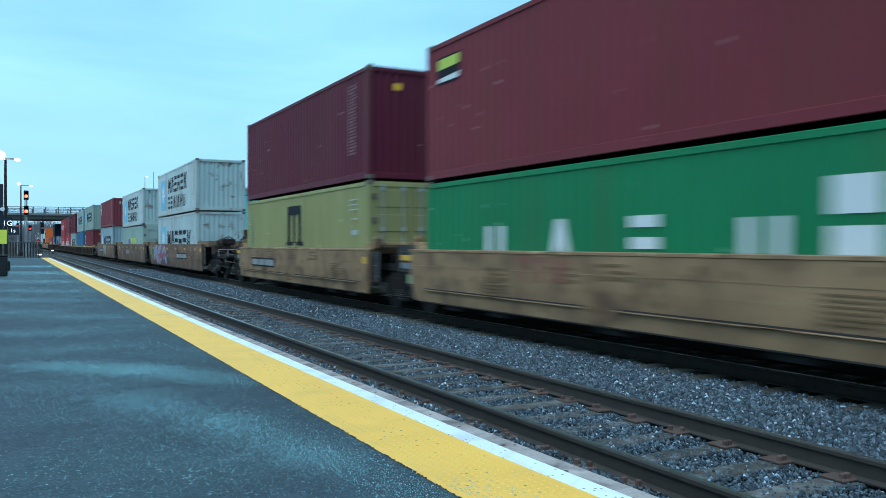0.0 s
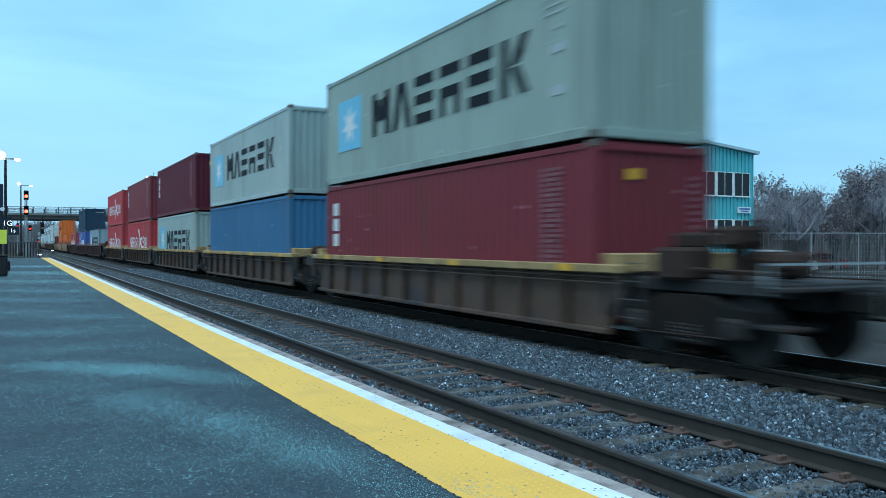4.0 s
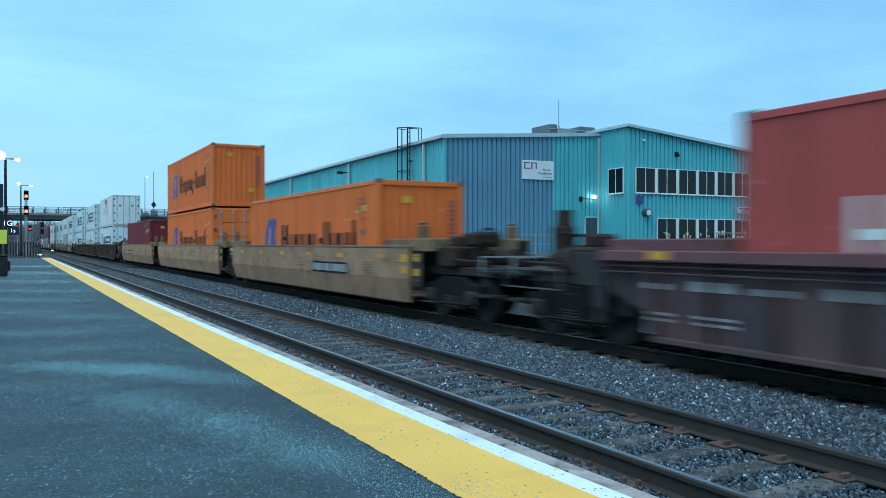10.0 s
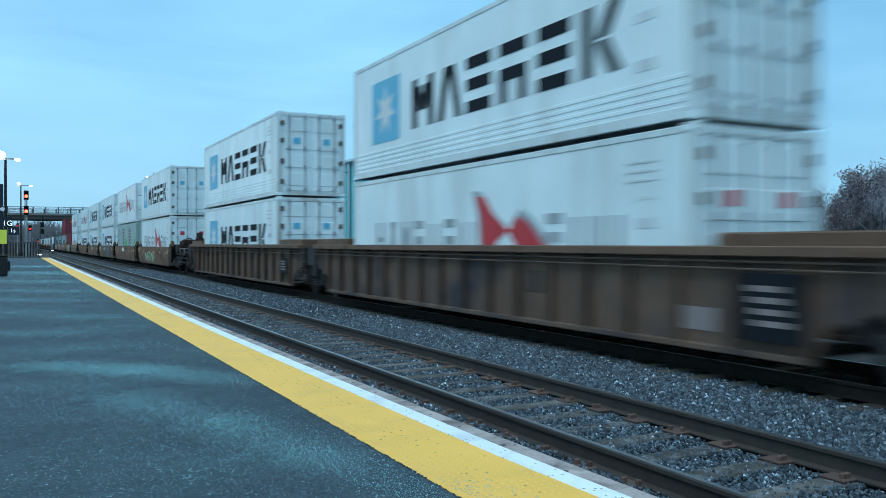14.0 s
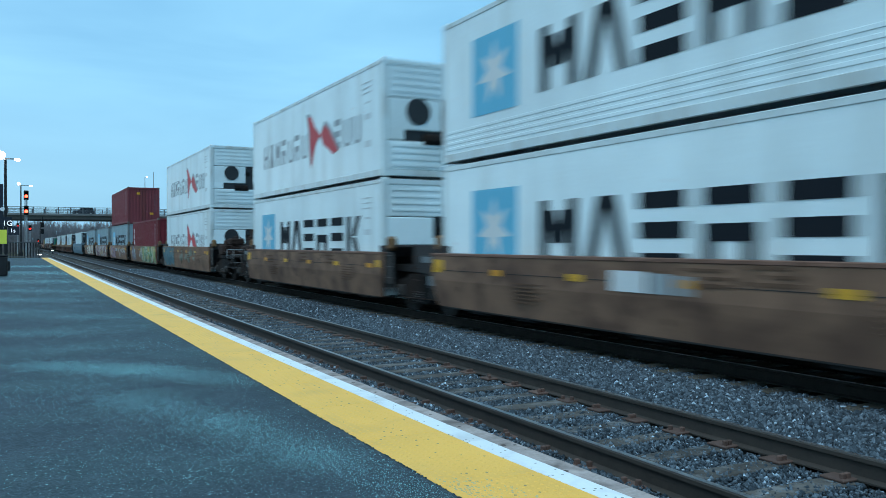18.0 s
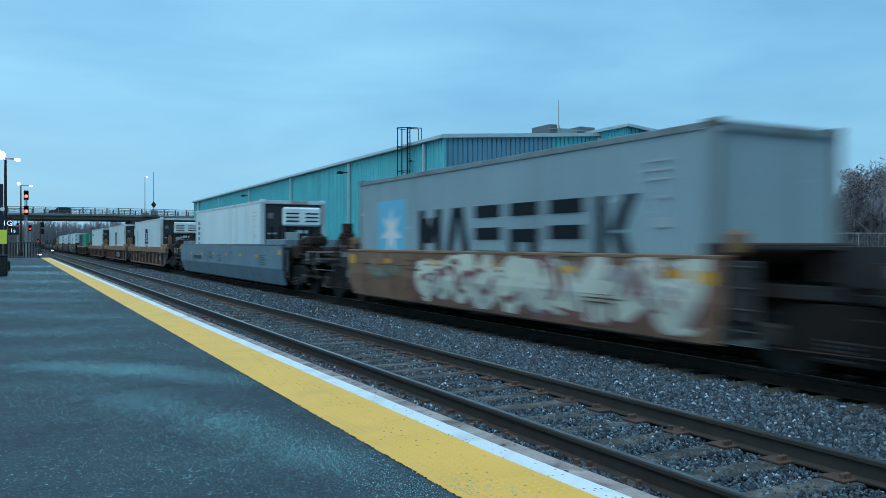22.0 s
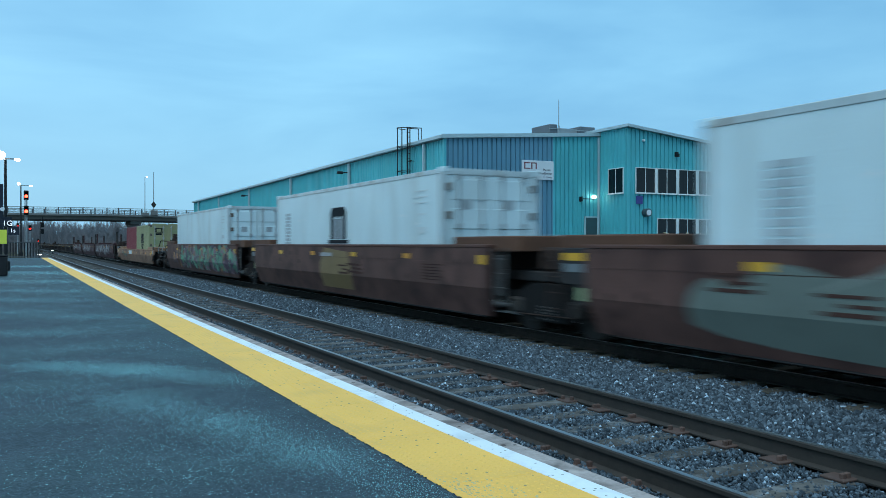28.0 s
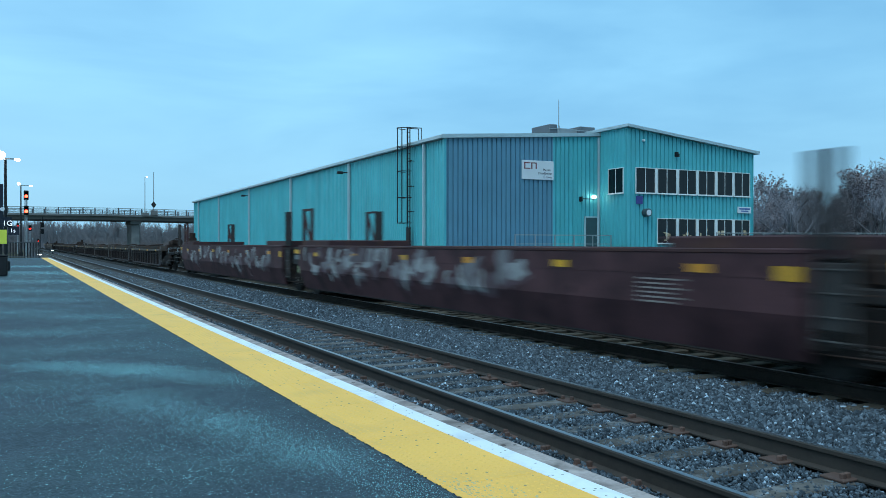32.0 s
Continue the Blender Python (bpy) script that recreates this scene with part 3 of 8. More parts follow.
bridge()
mast_lamp((-0.47, 46.4), 5.80, 0.21, arm=0.55)
mast_lamp((0.45, 97.8), 7.75, 0.14, arm=1.0)
signal_mast((0.95, 97.6), (5.0, 6.6), "tall signal mast with two red lights beside the platform end", 0.98)
signal_mast((0.3, 190), (5.2,), "far signal with a red light by the bridge", 1.0, FAR_RED)
signal_mast((2.5, 186), (4.6,), "far signal with a red light by the bridge", 1.2, FAR_RED)
signal_mast((6.9, 320), (2.4,), "distant low signal with a red light", 1.3, FAR_RED)


def hanging_signal():
    t = thing("dark_signal", "unlit black signal heads hanging under the bridge", "signal", at=(5.05, 197.9, 7.35))
    part("hanger", shape("hanger", [bx(-0.06, 0.06, -0.06, 0.06, -1.3, 0.0), cyl_data((-0.45, 0.2, -8.0), (-0.45, 0.2, -1.0), 0.09, n=8), bx(-0.5, 0.06, 0.1, 0.22, -1.3, -1.2), bx(-0.5, 0.06, 0.1, 0.22, -2.7, -2.6)]), BLACK, t)
    for z in (-1.7, -3.1):
        part("signal_head", shape("dark_head", [bx(-0.33, 0.33, -0.15, 0.15, -0.55, 0.55, c=0.08)]), BLACK, t, at=(0, 0, z))
        part("hood", shape("dark_hood", [cyl_data((0, 0, 0), (0, -0.3, 0), 0.22, n=12, caps=False)]), BLACK, t, at=(0, -0.15, z))


hanging_signal()

SIGN_BLUE = mat("dark_sign_panel", (0.012, 0.016, 0.03), 0.4, var=0.1, bump=0.02)
SIGN_WHITE = mat("white_sign_ink", (0.8, 0.82, 0.84), 0.5, var=0.04, bump=0.02)
LIT_WHITE = mat("lit_sign_characters", (0.85, 0.9, 0.95), 0.5, var=0.0, bump=0, emit=0.7)
LIT_YELLOW = mat("lit_notice", (0.50, 0.60, 0.07), 0.5, var=0.05, bump=0, emit=0.2)


def platform_sign():
    """A dark sign post and a bin at the platform's side."""
    t = thing("platform_sign", "dark sign post with white characters and a yellow notice", "sign", at=(-0.70, 44.4, 0.2))
    part("panel", shape("sign_panel", [bx(-0.5, 0.16, -0.12, 0.12, 1.5, 4.2, c=0.02)]), SIGN_BLUE, t)
    part("leg", shape("sign_leg", [bx(-0.35, 0.1, -0.1, 0.1, 0, 1.5)]), BLACK, t)
    part("flag", shape("sign_flag", [bx(0.0, 0.52, -0.05, 0.05, 2.15, 2.62)]), SIGN_BLUE, t, at=(0, -0.1, 0))
    part("flag", shape("sign_flag2", [bx(0.36, 0.82, -0.05, 0.05, 1.78, 2.2)]), SIGN_BLUE, t, at=(0, -0.1, 0))
    words("1G", 0.35, LIT_WHITE, t, (0.12, -0.158, 2.22), (90, 0, 0), "characters")
    words("1s", 0.27, LIT_WHITE, t, (0.44, -0.158, 1.9), (90, 0, 0), "characters")
    part("notice", shape("notice", [bx(-0.4, 0.3, -0.03, 0.03, 1.35, 2.02)]), LIT_YELLOW, t, "yellow-green notice", at=(0, -0.2, 0))
    lamp = part("floodlight", shape("sign_flood", [cyl_data((0, 0, 0), (0, -0.12, 0), 0.10, n=12)]), SIGN_WHITE, t, at=(0.12, -0.15, 3.0))
    b = thing("litter_bin", "black metal litter bin on the platform", "bin", at=(-0.62, 38.6, 0.2))
    part("body", shape("bin_body", [bx(-0.45, 0.30, -0.3, 0.3, 0.03, 0.82, c=0.04)]), BLACK, b)
    part("lid", shape("bin_lid", [bx(-0.47, 0.33, -0.32, 0.32, 0.82, 0.90, c=0.03)]), BLACK, b)
    # the low fence that closes the platform's end
    f = thing("end_fence", "dark steel fence closing the end of the platform", "fence", at=(0, 88.2, 0.2))
    part("rail", shape("end_rail", [bx(-3.5, 2.0, -0.03, 0.03, 1.45, 1.52), bx(-3.5, 2.0, -0.03, 0.03, 0.12, 0.18)]), FENCE_GREY, f)
    for i in range(23):
        part("bar", shape("end_bar", [bx(-0.012 if i % 6 else -0.05, 0.012 if i % 6 else 0.05, -0.02, 0.02, 0, 1.5)]), BLACK, f, at=(-3.45 + 0.245 * i, 0, 0))
    s = thing("switch_lamp", "small white marker lamp lying by the track", "lamp", at=(2.27, 100, -0.3))
    part("stand", shape("switch_stand", [bx(-0.06, 0.06, -0.06, 0.06, 0, 0.6)]), BLACK, s)
    part("lens", shape("switch_lens", [bx(-0.2, 0.2, -0.05, 0.05, 0.6, 0.70, c=0.03)]), MARKER_GLOW, s)
    s = thing("switch_lamp", "small white marker lamp between the tracks", "lamp", at=(5.3, 150, -0.25))
    part("stand", shape("switch_stand", []), BLACK, s)
    part("lens", shape("switch_lens2", [bx(-0.15, 0.15, -0.05, 0.05, 0.6, 0.74, c=0.03)]), MARKER_GLOW, s)


platform_sign()

# ---- the warehouse ----
TEAL = mat("teal_metal_cladding", (0.107, 0.53, 0.575), 0.5, 0.1, var=0.12, size=0.5, bump=0.05, dirt=(0.09, 0.40, 0.44), dirt_amount=0.6, dirt_size=0.5, streak=True, per_object=0.03)
SLATE = mat("slate_blue_cladding", (0.135, 0.315, 0.425), 0.5, 0.1, var=0.1, size=0.5, bump=0.05, per_object=0.03)
TRIM = mat("pale_metal_trim", (0.50, 0.62, 0.65), 0.5, 0.2, var=0.1)
ROOF = mat("grey_metal_roof", (0.25, 0.28, 0.30), 0.6, 0.3, var=0.15)
FRAME_W = mat("white_window_frame", (0.84, 0.86, 0.85), 0.5, var=0.08)
DARK_DOOR = mat("dark_door_paint", (0.05, 0.10, 0.11), 0.5)
INTERIOR = mat("dim_lit_office", (0.42, 0.34, 0.22), 0.9, var=0.8, size=4, emit=0.08)


def ribbed(w, h, pitch=0.31, depth=0.07, h2=None):
    """A cladding sheet in the local xz plane, with standing ribs towards -y; h2: its height at the other end."""
    h2 = h if h2 is None else h2
    n = max(1, round(w / pitch))
    p = w / n
    xs = []
    for i in range(n):
        x = i * p
        xs += [(x, 0), (x + 0.60 * p, 0), (x + 0.62 * p, depth), (x + 0.74 * p, depth), (x + 0.78 * p, -0.6 * depth), (x + 0.96 * p, -0.6 * depth)]
    xs.append((w, 0))
    v = [(x, y, 0) for x, y in xs] + [(x, y, h + (h2 - h) * x / w) for x, y in xs]
    v += [(x, 0.2, 0) for x in (0, w)] + [(0, 0.2, h), (w, 0.2, h2)]
    k = len(xs)
    f = [(i, i + 1, k + i + 1, k + i) for i in range(k - 1)]
    b = 2 * k
    f += [(b, b + 2, b + 3, b + 1), (0, k, b + 2, b), (k - 1, b + 1, b + 3, 2 * k - 1)]
    return v, f


def warehouse():
    """Local frame: x runs along the front towards the right, y back along the long wall; the near corner is the origin."""
    t = thing("warehouse", "long teal metal-clad warehouse with a two-storey office wing", "building", at=(20.86, 39.87, -0.45), turn=-1.05)
    H = 7.82
    # long wall: sheets between the downpipes
    cuts = [0.0, 2.33, 14.85, 29.7, 45.3, 61.0, 74.8, 79.3]
    for i, (a, b) in enumerate(zip(cuts, cuts[1:])):
        part("wall_panel", shape(("long_panel", a), [ribbed(b - a - 0.01, H)]), TEAL, t, at=(0, b, 0), turn=(0, 0, -90))
    for y in cuts[1:-1]:
        part("downpipe", shape("downpipe", [bx(-0.24, -0.06, -0.07, 0.07, 0, H - 0.1, c=0.02)]), TRIM, t, "pale downpipe", at=(0, y, 0))
    part("gutter", shape("gutter", [bx(-0.26, 0.02, -0.1, 79.4, H - 0.02, H + 0.2, c=0.03)]), TRIM, t, "pale gutter")
    # front: a gable that rises towards the ridge
    k = 0.068
    part("wall_panel", shape("front_slate", [ribbed(7.12, H, h2=H + 7.12 * k)]), SLATE, t, "slate blue cladding", at=(0.01, 0, 0))
    part("wall_panel", shape("front_teal", [ribbed(3.36, H + 7.13 * k, h2=H + 10.5 * k)]), TEAL, t, at=(7.14, 0, 0))
    part("corner_trim", shape("corner_trim", [bx(-0.06, 0.10, -0.06, 0.10, 0, H, c=0.01)]), TEAL, t)
    part("verge", shape("verge", [prism_data([(-0.2, H + 0.0), (10.5, H + 10.6 * k), (10.5, H + 10.6 * k + 0.2), (-0.2, H + 0.22)], 1, -0.16, 0.05)]), TRIM, t, "pale verge trim")
    part("roof", shape("roof", [prism_data([(-0.1, H + 0.1), (10.4, H + 0.1 + 10.4 * k), (20.2, H - 0.5), (20.2, H - 0.7), (-0.1, H - 0.05)], 1, 0.25, 79.3)]), ROOF, t)
    part("back_wall", shape("back_wall", [bx(0.2, 20.2, 79.1, 79.3, 0, H - 0.1), bx(20.0, 20.2, 0.3, 79.1, 0, H - 0.6)]), TEAL, t)
    # office wing
    wl, wf = 2.7, 9.95
    HL, HR = 8.76, 7.70
    part("wall_panel", shape("wing_side", [ribbed(wl - 0.01, HL)]), TEAL, t, at=(10.5, 0, 0), turn=(0, 0, -90))
    part("wall_panel", shape("wing_front", [ribbed(wf, HL, h2=HR)]), TEAL, t, at=(10.5, -wl, 0))
    part("downpipe", shape("downpipe_wing", [bx(10.33, 10.45, -0.14, -0.05, 0, HL - 0.3, c=0.02)]), TRIM, t, "pale downpipe")
    part("wing_wall", shape("wing_right", [bx(20.25, 20.45, -wl + 0.2, 0.1, 0, HR - 0.05)]), TEAL, t)
    part("wing_roof", shape("wing_roof", [prism_data([(10.3, HL + 0.02), (20.75, HR - 0.02), (20.75, HR + 0.16), (10.3, HL + 0.18)], 1, -wl - 0.25, 4)]), TRIM, t, "pale roof edge")

    def window(name, w, h, x, z, y, panes, side=False, lit=False):
        o = part(name, shape(("window_frame", w, h), [bx(0, w, -0.10, -0.04, 0, 0.045), bx(0, w, -0.10, -0.04, h - 0.045, h), bx(0, 0.035, -0.10, -0.04, 0.045, h - 0.045), bx(w - 0.035, w, -0.10, -0.04, 0.045, h - 0.045)]
                                                     + [bx(w * i / panes - 0.018, w * i / panes + 0.018, -0.09, -0.045, 0.045, h - 0.045) for i in range(1, panes)]), FRAME_W, t, "white window frame", at=(x, y, z), turn=(0, 0, -90 if side else 0))
        for i in range(panes):
            part("pane", shape(("pane", w, h, panes), [bx(0.02, w / panes - 0.01, -0.07, -0.05, 0.03, h - 0.03)]), GLASS, o, at=(w * i / panes, 0, 0))
        if lit:
            rl = random.Random(int(x * 10))
            for _ in range(5):
                a, e = rl.uniform(0.06, w - 0.4), rl.uniform(0.05, 0.75)
                part("lit_room", shape(("lit_room", rl.random()), [bx(a, a + rl.uniform(0.08, 0.34), -0.074, -0.071, e, e + rl.uniform(0.06, 0.3))]), INTERIOR, o, "dim lit office things behind the glass")
        part("sill", shape(("sill", w), [bx(-0.02, w + 0.02, -0.12, -0.04, -0.035, 0.0)]), FRAME_W, o)
        return o

    ups = [(0.5, 1.46), (2.12, 1.46), (3.74, 1.40), (5.3, 1.36), (6.82, 1.29), (8.26, 1.32)]
    for x, w in ups:
        window("window", w, 1.5, 10.5 + x, 4.98, -wl, 2)
    for x, w in ups[1:]:
        window("window", w, 1.5, 10.5 + x, 2.05, -wl, 2, lit=True)
    for a, b in zip(ups, ups[1:]):
        part("mullion_panel", shape(("mullion", round(b[0] - a[0] - a[1], 2)), [bx(0.02, b[0] - a[0] - a[1] - 0.02, -0.09, -0.04, 0, 1.5)]), FRAME_W, t, "white panel between windows", at=(10.5 + a[0] + a[1], -wl, 4.98))
    for a, b in zip(ups[1:], ups[2:]):
        part("mullion_panel", shape(("mullion", round(b[0] - a[0] - a[1], 2)), []), FRAME_W, t, at=(10.5 + a[0] + a[1], -wl, 2.05))
    window("window", 1.4, 1.5, 10.5, 4.98, -0.98, 2, side=True)
    # door, landing and railing
    d = part("door", shape("door", [bx(0, 0.84, -0.09, -0.02, 0, 2.1)]), DARK_DOOR, t, "dark door", at=(9.45, 0, 1.5))
    part("door_frame", shape("door_frame", [bx(-0.08, 0, -0.12, -0.02, 0, 2.18), bx(0.84, 0.92, -0.12, -0.02, 0, 2.18), bx(-0.08, 0.92, -0.12, -0.02, 2.1, 2.18)]), TRIM, d)
    part("door_handle", shape("door_handle", [bx(0.68, 0.78, -0.13, -0.09, 0.98, 1.03)]), GALV, d)
    part("landing", shape("landing", [bx(3.6, 10.3, -1.5, -0.02, 1.3, 1.48), bx(3.7, 3.9, -1.4, -1.2, 0, 1.3), bx(10.0, 10.2, -1.4, -1.2, 0, 1.3), bx(6.8, 7, -1.4, -1.2, 0, 1.3)]), BRIDGE_CONC, t, "raised concrete landing")
    part("landing_rail", shape("landing_rail", [bx(3.6, 10.3, -1.5, -1.45, 2.5, 2.55), bx(3.6, 10.3, -1.5, -1.46, 2.0, 2.04)]), GALV, t)
    for i in range(6):
        part("rail_post", shape("rail_post", [bx(-0.025, 0.025, -1.5, -1.45, 1.48, 2.5)]), GALV, t, at=(3.65 + 1.32 * i, 0, 0))
    # lit wall lamp on an arm
    l = part("wall_lamp", shape("wall_lamp", [bx(-0.85, 0.0, -0.3, -0.25, -0.16, -0.11), bx(-0.87, -0.82, -0.3, 0.0, -0.3, 0.0)]), BLACK, t, at=(9.9, 0, 4.85))
    part("bulb", shape("bulb", [cyl_data((0, -0.38, 0.0), (0, -0.22, 0.0), 0.10, n=14)]), mat("wall_lamp_glow", (1.0, 0.95, 0.85), emit=11, bump=0), l, "glaring white bulb")
    for y, z in ((14.85 + 0.2, 7.1), (45.3, 7.05)):
        part("floodlight", shape("floodlight", [bx(-0.75, -0.1, -0.05, 0.05, -0.05, 0.02), bx(-0.95, -0.55, -0.16, 0.16, -0.12, 0.06, c=0.03)]), BLACK, t, "unlit floodlight", at=(0, y, z))
    # sign
    s = part("sign", shape("sign_board", [bx(4.95, 7.12, -0.12, -0.05, 5.76, 6.86, c=0.01)]), SIGN_WHITE, t, "white company sign board")
    ink = mat("dark_sign_ink", (0.08, 0.07, 0.09), 0.5, bump=0)
    part("logo_bars", shape("logo_bars", [bx(5.08, 5.16, -0.128, -0.121, 6.36, 6.74), bx(5.08, 5.5, -0.128, -0.121, 6.68, 6.74), bx(5.08, 5.5, -0.128, -0.121, 6.36, 6.42), bx(5.56, 5.64, -0.128, -0.121, 6.36, 6.74), bx(5.56, 5.92, -0.128, -0.121, 6.68, 6.74), bx(5.86, 5.94, -0.128, -0.121, 6.36, 6.74)]),
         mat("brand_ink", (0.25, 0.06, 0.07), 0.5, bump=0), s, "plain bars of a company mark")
    for i, w in enumerate(("Metals", "Distribution", "Centre")):
        words(w, 0.2, ink, s, (6.38 - (0.34 if i == 1 else 0) + (0.02 if i == 2 else 0), -0.125, 6.28 - 0.21 * i), (90, 0, 0))
    b = part("small_sign", shape("small_sign", [bx(19.05, 20.15, -wl - 0.12, -wl - 0.05, 3.95, 4.35)]), SIGN_WHITE, t, "small white sign with plain bars")
    part("sign_bars", shape("small_bars", [bx(19.15, 20.05, -wl - 0.128, -wl - 0.121, 4.18, 4.26), bx(19.3, 19.9, -wl - 0.128, -wl - 0.121, 4.05, 4.11)]), mat("blue_sign_ink", (0.05, 0.12, 0.4), 0.5, bump=0), b)
    part("purple_notice", shape("purple_notice", [bx(11.05, 11.5, -wl - 0.12, -wl - 0.05, 4.35, 4.8)]), mat("purple_notice_paint", (0.06, 0.06, 0.26), 0.5), t)
    v = part("vent_hood", shape("vent_hood", [cyl_data((11.75, -wl - 0.35, 3.85), (11.75, -wl - 0.0, 3.85), 0.24, 0.24, 14)]), mat("dull_vent_metal", (0.10, 0.13, 0.14), 0.5, 0.5), t)
    part("vent_fan", shape("vent_fan", [cyl_data((11.75, -wl - 0.37, 3.85), (11.75, -wl - 0.351, 3.85), 0.17, 0.17, 14)]), SIGN_WHITE, v)
    part("camera_box", shape("camera_box", [bx(14.0, 14.12, -wl - 0.3, -wl, 7.2, 7.38), bx(14.0, 14.12, -wl - 0.2, -wl, 7.38, 7.5)]), BLACK, t, "small dark fixture")
    part("fixture", shape("fixture", [bx(11.5, 11.65, -wl - 0.18, -wl, 7.98, 8.1, c=0.03)]), SIGN_WHITE, t)
    # roof unit and aerial
    u = part("rooftop_unit", shape("rooftop_unit", [bx(7.7, 8.3, 1.2, 3.2, 8.3, 9.28, c=0.04), bx(9.95, 11.1, 1.2, 3.2, 8.3, 9.28, c=0.04)]), mat("grey_unit_metal", (0.16, 0.18, 0.20), 0.6, 0.3), t, "grey rooftop ventilation unit")
    part("duct", shape("duct", [bx(8.3, 9.95, 1.5, 2.8, 8.5, 9.12)]), GALV, u)
    part("rail", shape("unit_rail", [bx(7.7, 10.9, 1.16, 1.2, 8.98, 9.03), bx(8.34, 8.42, 1.16, 1.2, 8.5, 9.2)]), GALV, u)
    part("aerial", shape("aerial", [cyl_data((8.1, 0.8, 8.4), (8.1, 0.8, 10.7), 0.035, 0.02, 6)]), GALV, t, "thin pale aerial")
    # caged ladder
    c = part("caged_ladder", shape("caged_ladder", [bx(-0.32, -0.27, -0.22, -0.18, 2.2, 8.9), bx(-0.32, -0.27, 0.18, 0.22, 2.2, 8.9), bx(-0.34, -0.26, -0.24, 0.24, 1.6, 3.0)]), BLACK, t, "dark caged access ladder", at=(0, 4.15, 0))
    for i in range(22):
        part("rung", shape("rung", [bx(-0.31, -0.28, -0.18, 0.18, 0, 0.025)]), BLACK, c, at=(0, 0, 2.4 + 0.31 * i))
    hoop = [(-0.3 - 0.72 * math.sin(a * math.pi / 10), 0.36 * math.cos(a * math.pi / 10) * 1.25) for a in range(11)]
    for z in (3.25, 4.75, 6.3, 7.75, 8.85):
        part("hoop", shape("hoop", [cyl_data((*p, 0), (*q, 0), 0.025, n=5) for p, q in zip(hoop, hoop[1:])]), BLACK, c, at=(0, 0, z))
    for i in range(1, 10, 2):
        part("cage_bar", shape(("cage_bar", i), [cyl_data((*hoop[i], 3.25), (*hoop[i], 8.87), 0.02, n=5)]), BLACK, c)
    part("guard_rail", shape("guard_rail", [cyl_data((-0.3, -0.2, 8.9), (0.45, -0.2, 8.9), 0.025, n=5), cyl_data((-0.3, 0.2, 8.9), (0.45, 0.2, 8.9), 0.025, n=5), cyl_data((0.45, -0.2, 7.9), (0.45, -0.2, 8.9), 0.025, n=5), cyl_data((0.45, 0.2, 7.9), (0.45, 0.2, 8.9), 0.025, n=5)]), BLACK, c)
    for z in (3.9, 5.4, 6.9):
        part("wall_bracket", shape("wall_bracket", [bx(-0.3, 0.0, -0.24, -0.20, 0, 0.04), bx(-0.3, 0.0, 0.20, 0.24, 0, 0.04), bx(-0.31, -0.27, -0.45, 0.24, 0, 0.05)]), BLACK, c, at=(0, 0, z))


warehouse()

# ---- trees, fence, parked vehicles ----
BARK = mat("grey_brown_bark", (0.14, 0.125, 0.13), 0.9, var=0.3, size=3)
# bluish haze is mixed into this twig colour
TWIG = mat("bare_twigs", (0.22, 0.21, 0.235), 0.9, var=0.3, size=1)
DEAD = island_mat("withered_leaves", (0.17, 0.14, 0.15), (0.27, 0.21, 0.20))
SCRUB = mat("dull_scrub_stems", (0.15, 0.13, 0.13), 0.95, var=0.3, size=1)
# trees behind the bridge: the haze of distance is painted into the colour
HAZE_TWIG = mat("haze_tinted_twigs", (0.20, 0.19, 0.20), 0.95, var=0.3, size=1)


def tree_mesh(seed, height, spread, leaves, levels=4):
    """Trunk and limbs; twigs; a few withered leaves."""
    rng = random.Random(seed)
    limbs, twigs, leaf = [], [], []

    def grow(p, d, length, r, level):
        q = p + d * length
        (limbs if level < 2 else twigs).append(cyl_data(p, q, r, r * 0.6, 6 if level < 2 else 3, caps=False))
        if level >= 2:
            for _ in range(leaves if level >= 3 else leaves // 2):
                c = p + d * length * rng.uniform(0.2, 1.1) + Vector([rng.uniform(-0.3, 0.3) for _ in range(3)])
                a = Vector([rng.uniform(-1, 1) for _ in range(3)]).normalized()
                b = a.orthogonal().normalized()
                s = rng.uniform(0.06, 0.13)
                leaf.append(([tuple(c + a * s), tuple(c + b * s * 0.6), tuple(c - a * s), tuple(c - b * s * 0.6)], [(0, 1, 2, 3)]))
        if level < levels:
            for i in range(rng.randint(4, 6) if level else rng.randint(6, 8)):
                u = rng.uniform(0.3, 1.0)
                side = Vector((rng.uniform(-1, 1), rng.uniform(-1, 1), rng.uniform(0.15, 0.9))).normalized()
                nd = (d * 0.55 + side * spread).normalized()
                grow(p + d * length * u, nd, length * rng.uniform(0.42, 0.66), r * 0.42, level + 1)

    grow(Vector((0, 0, 0)), Vector((rng.uniform(-0.06, 0.06), rng.uniform(-0.06, 0.06), 1)).normalized(), height * 0.42, height * 0.016, 0)
    return mesh_of("limbs", *merged(limbs)), mesh_of("twigs", *merged(twigs)), (mesh_of("leaves", *merged(leaf)) if leaf else None)


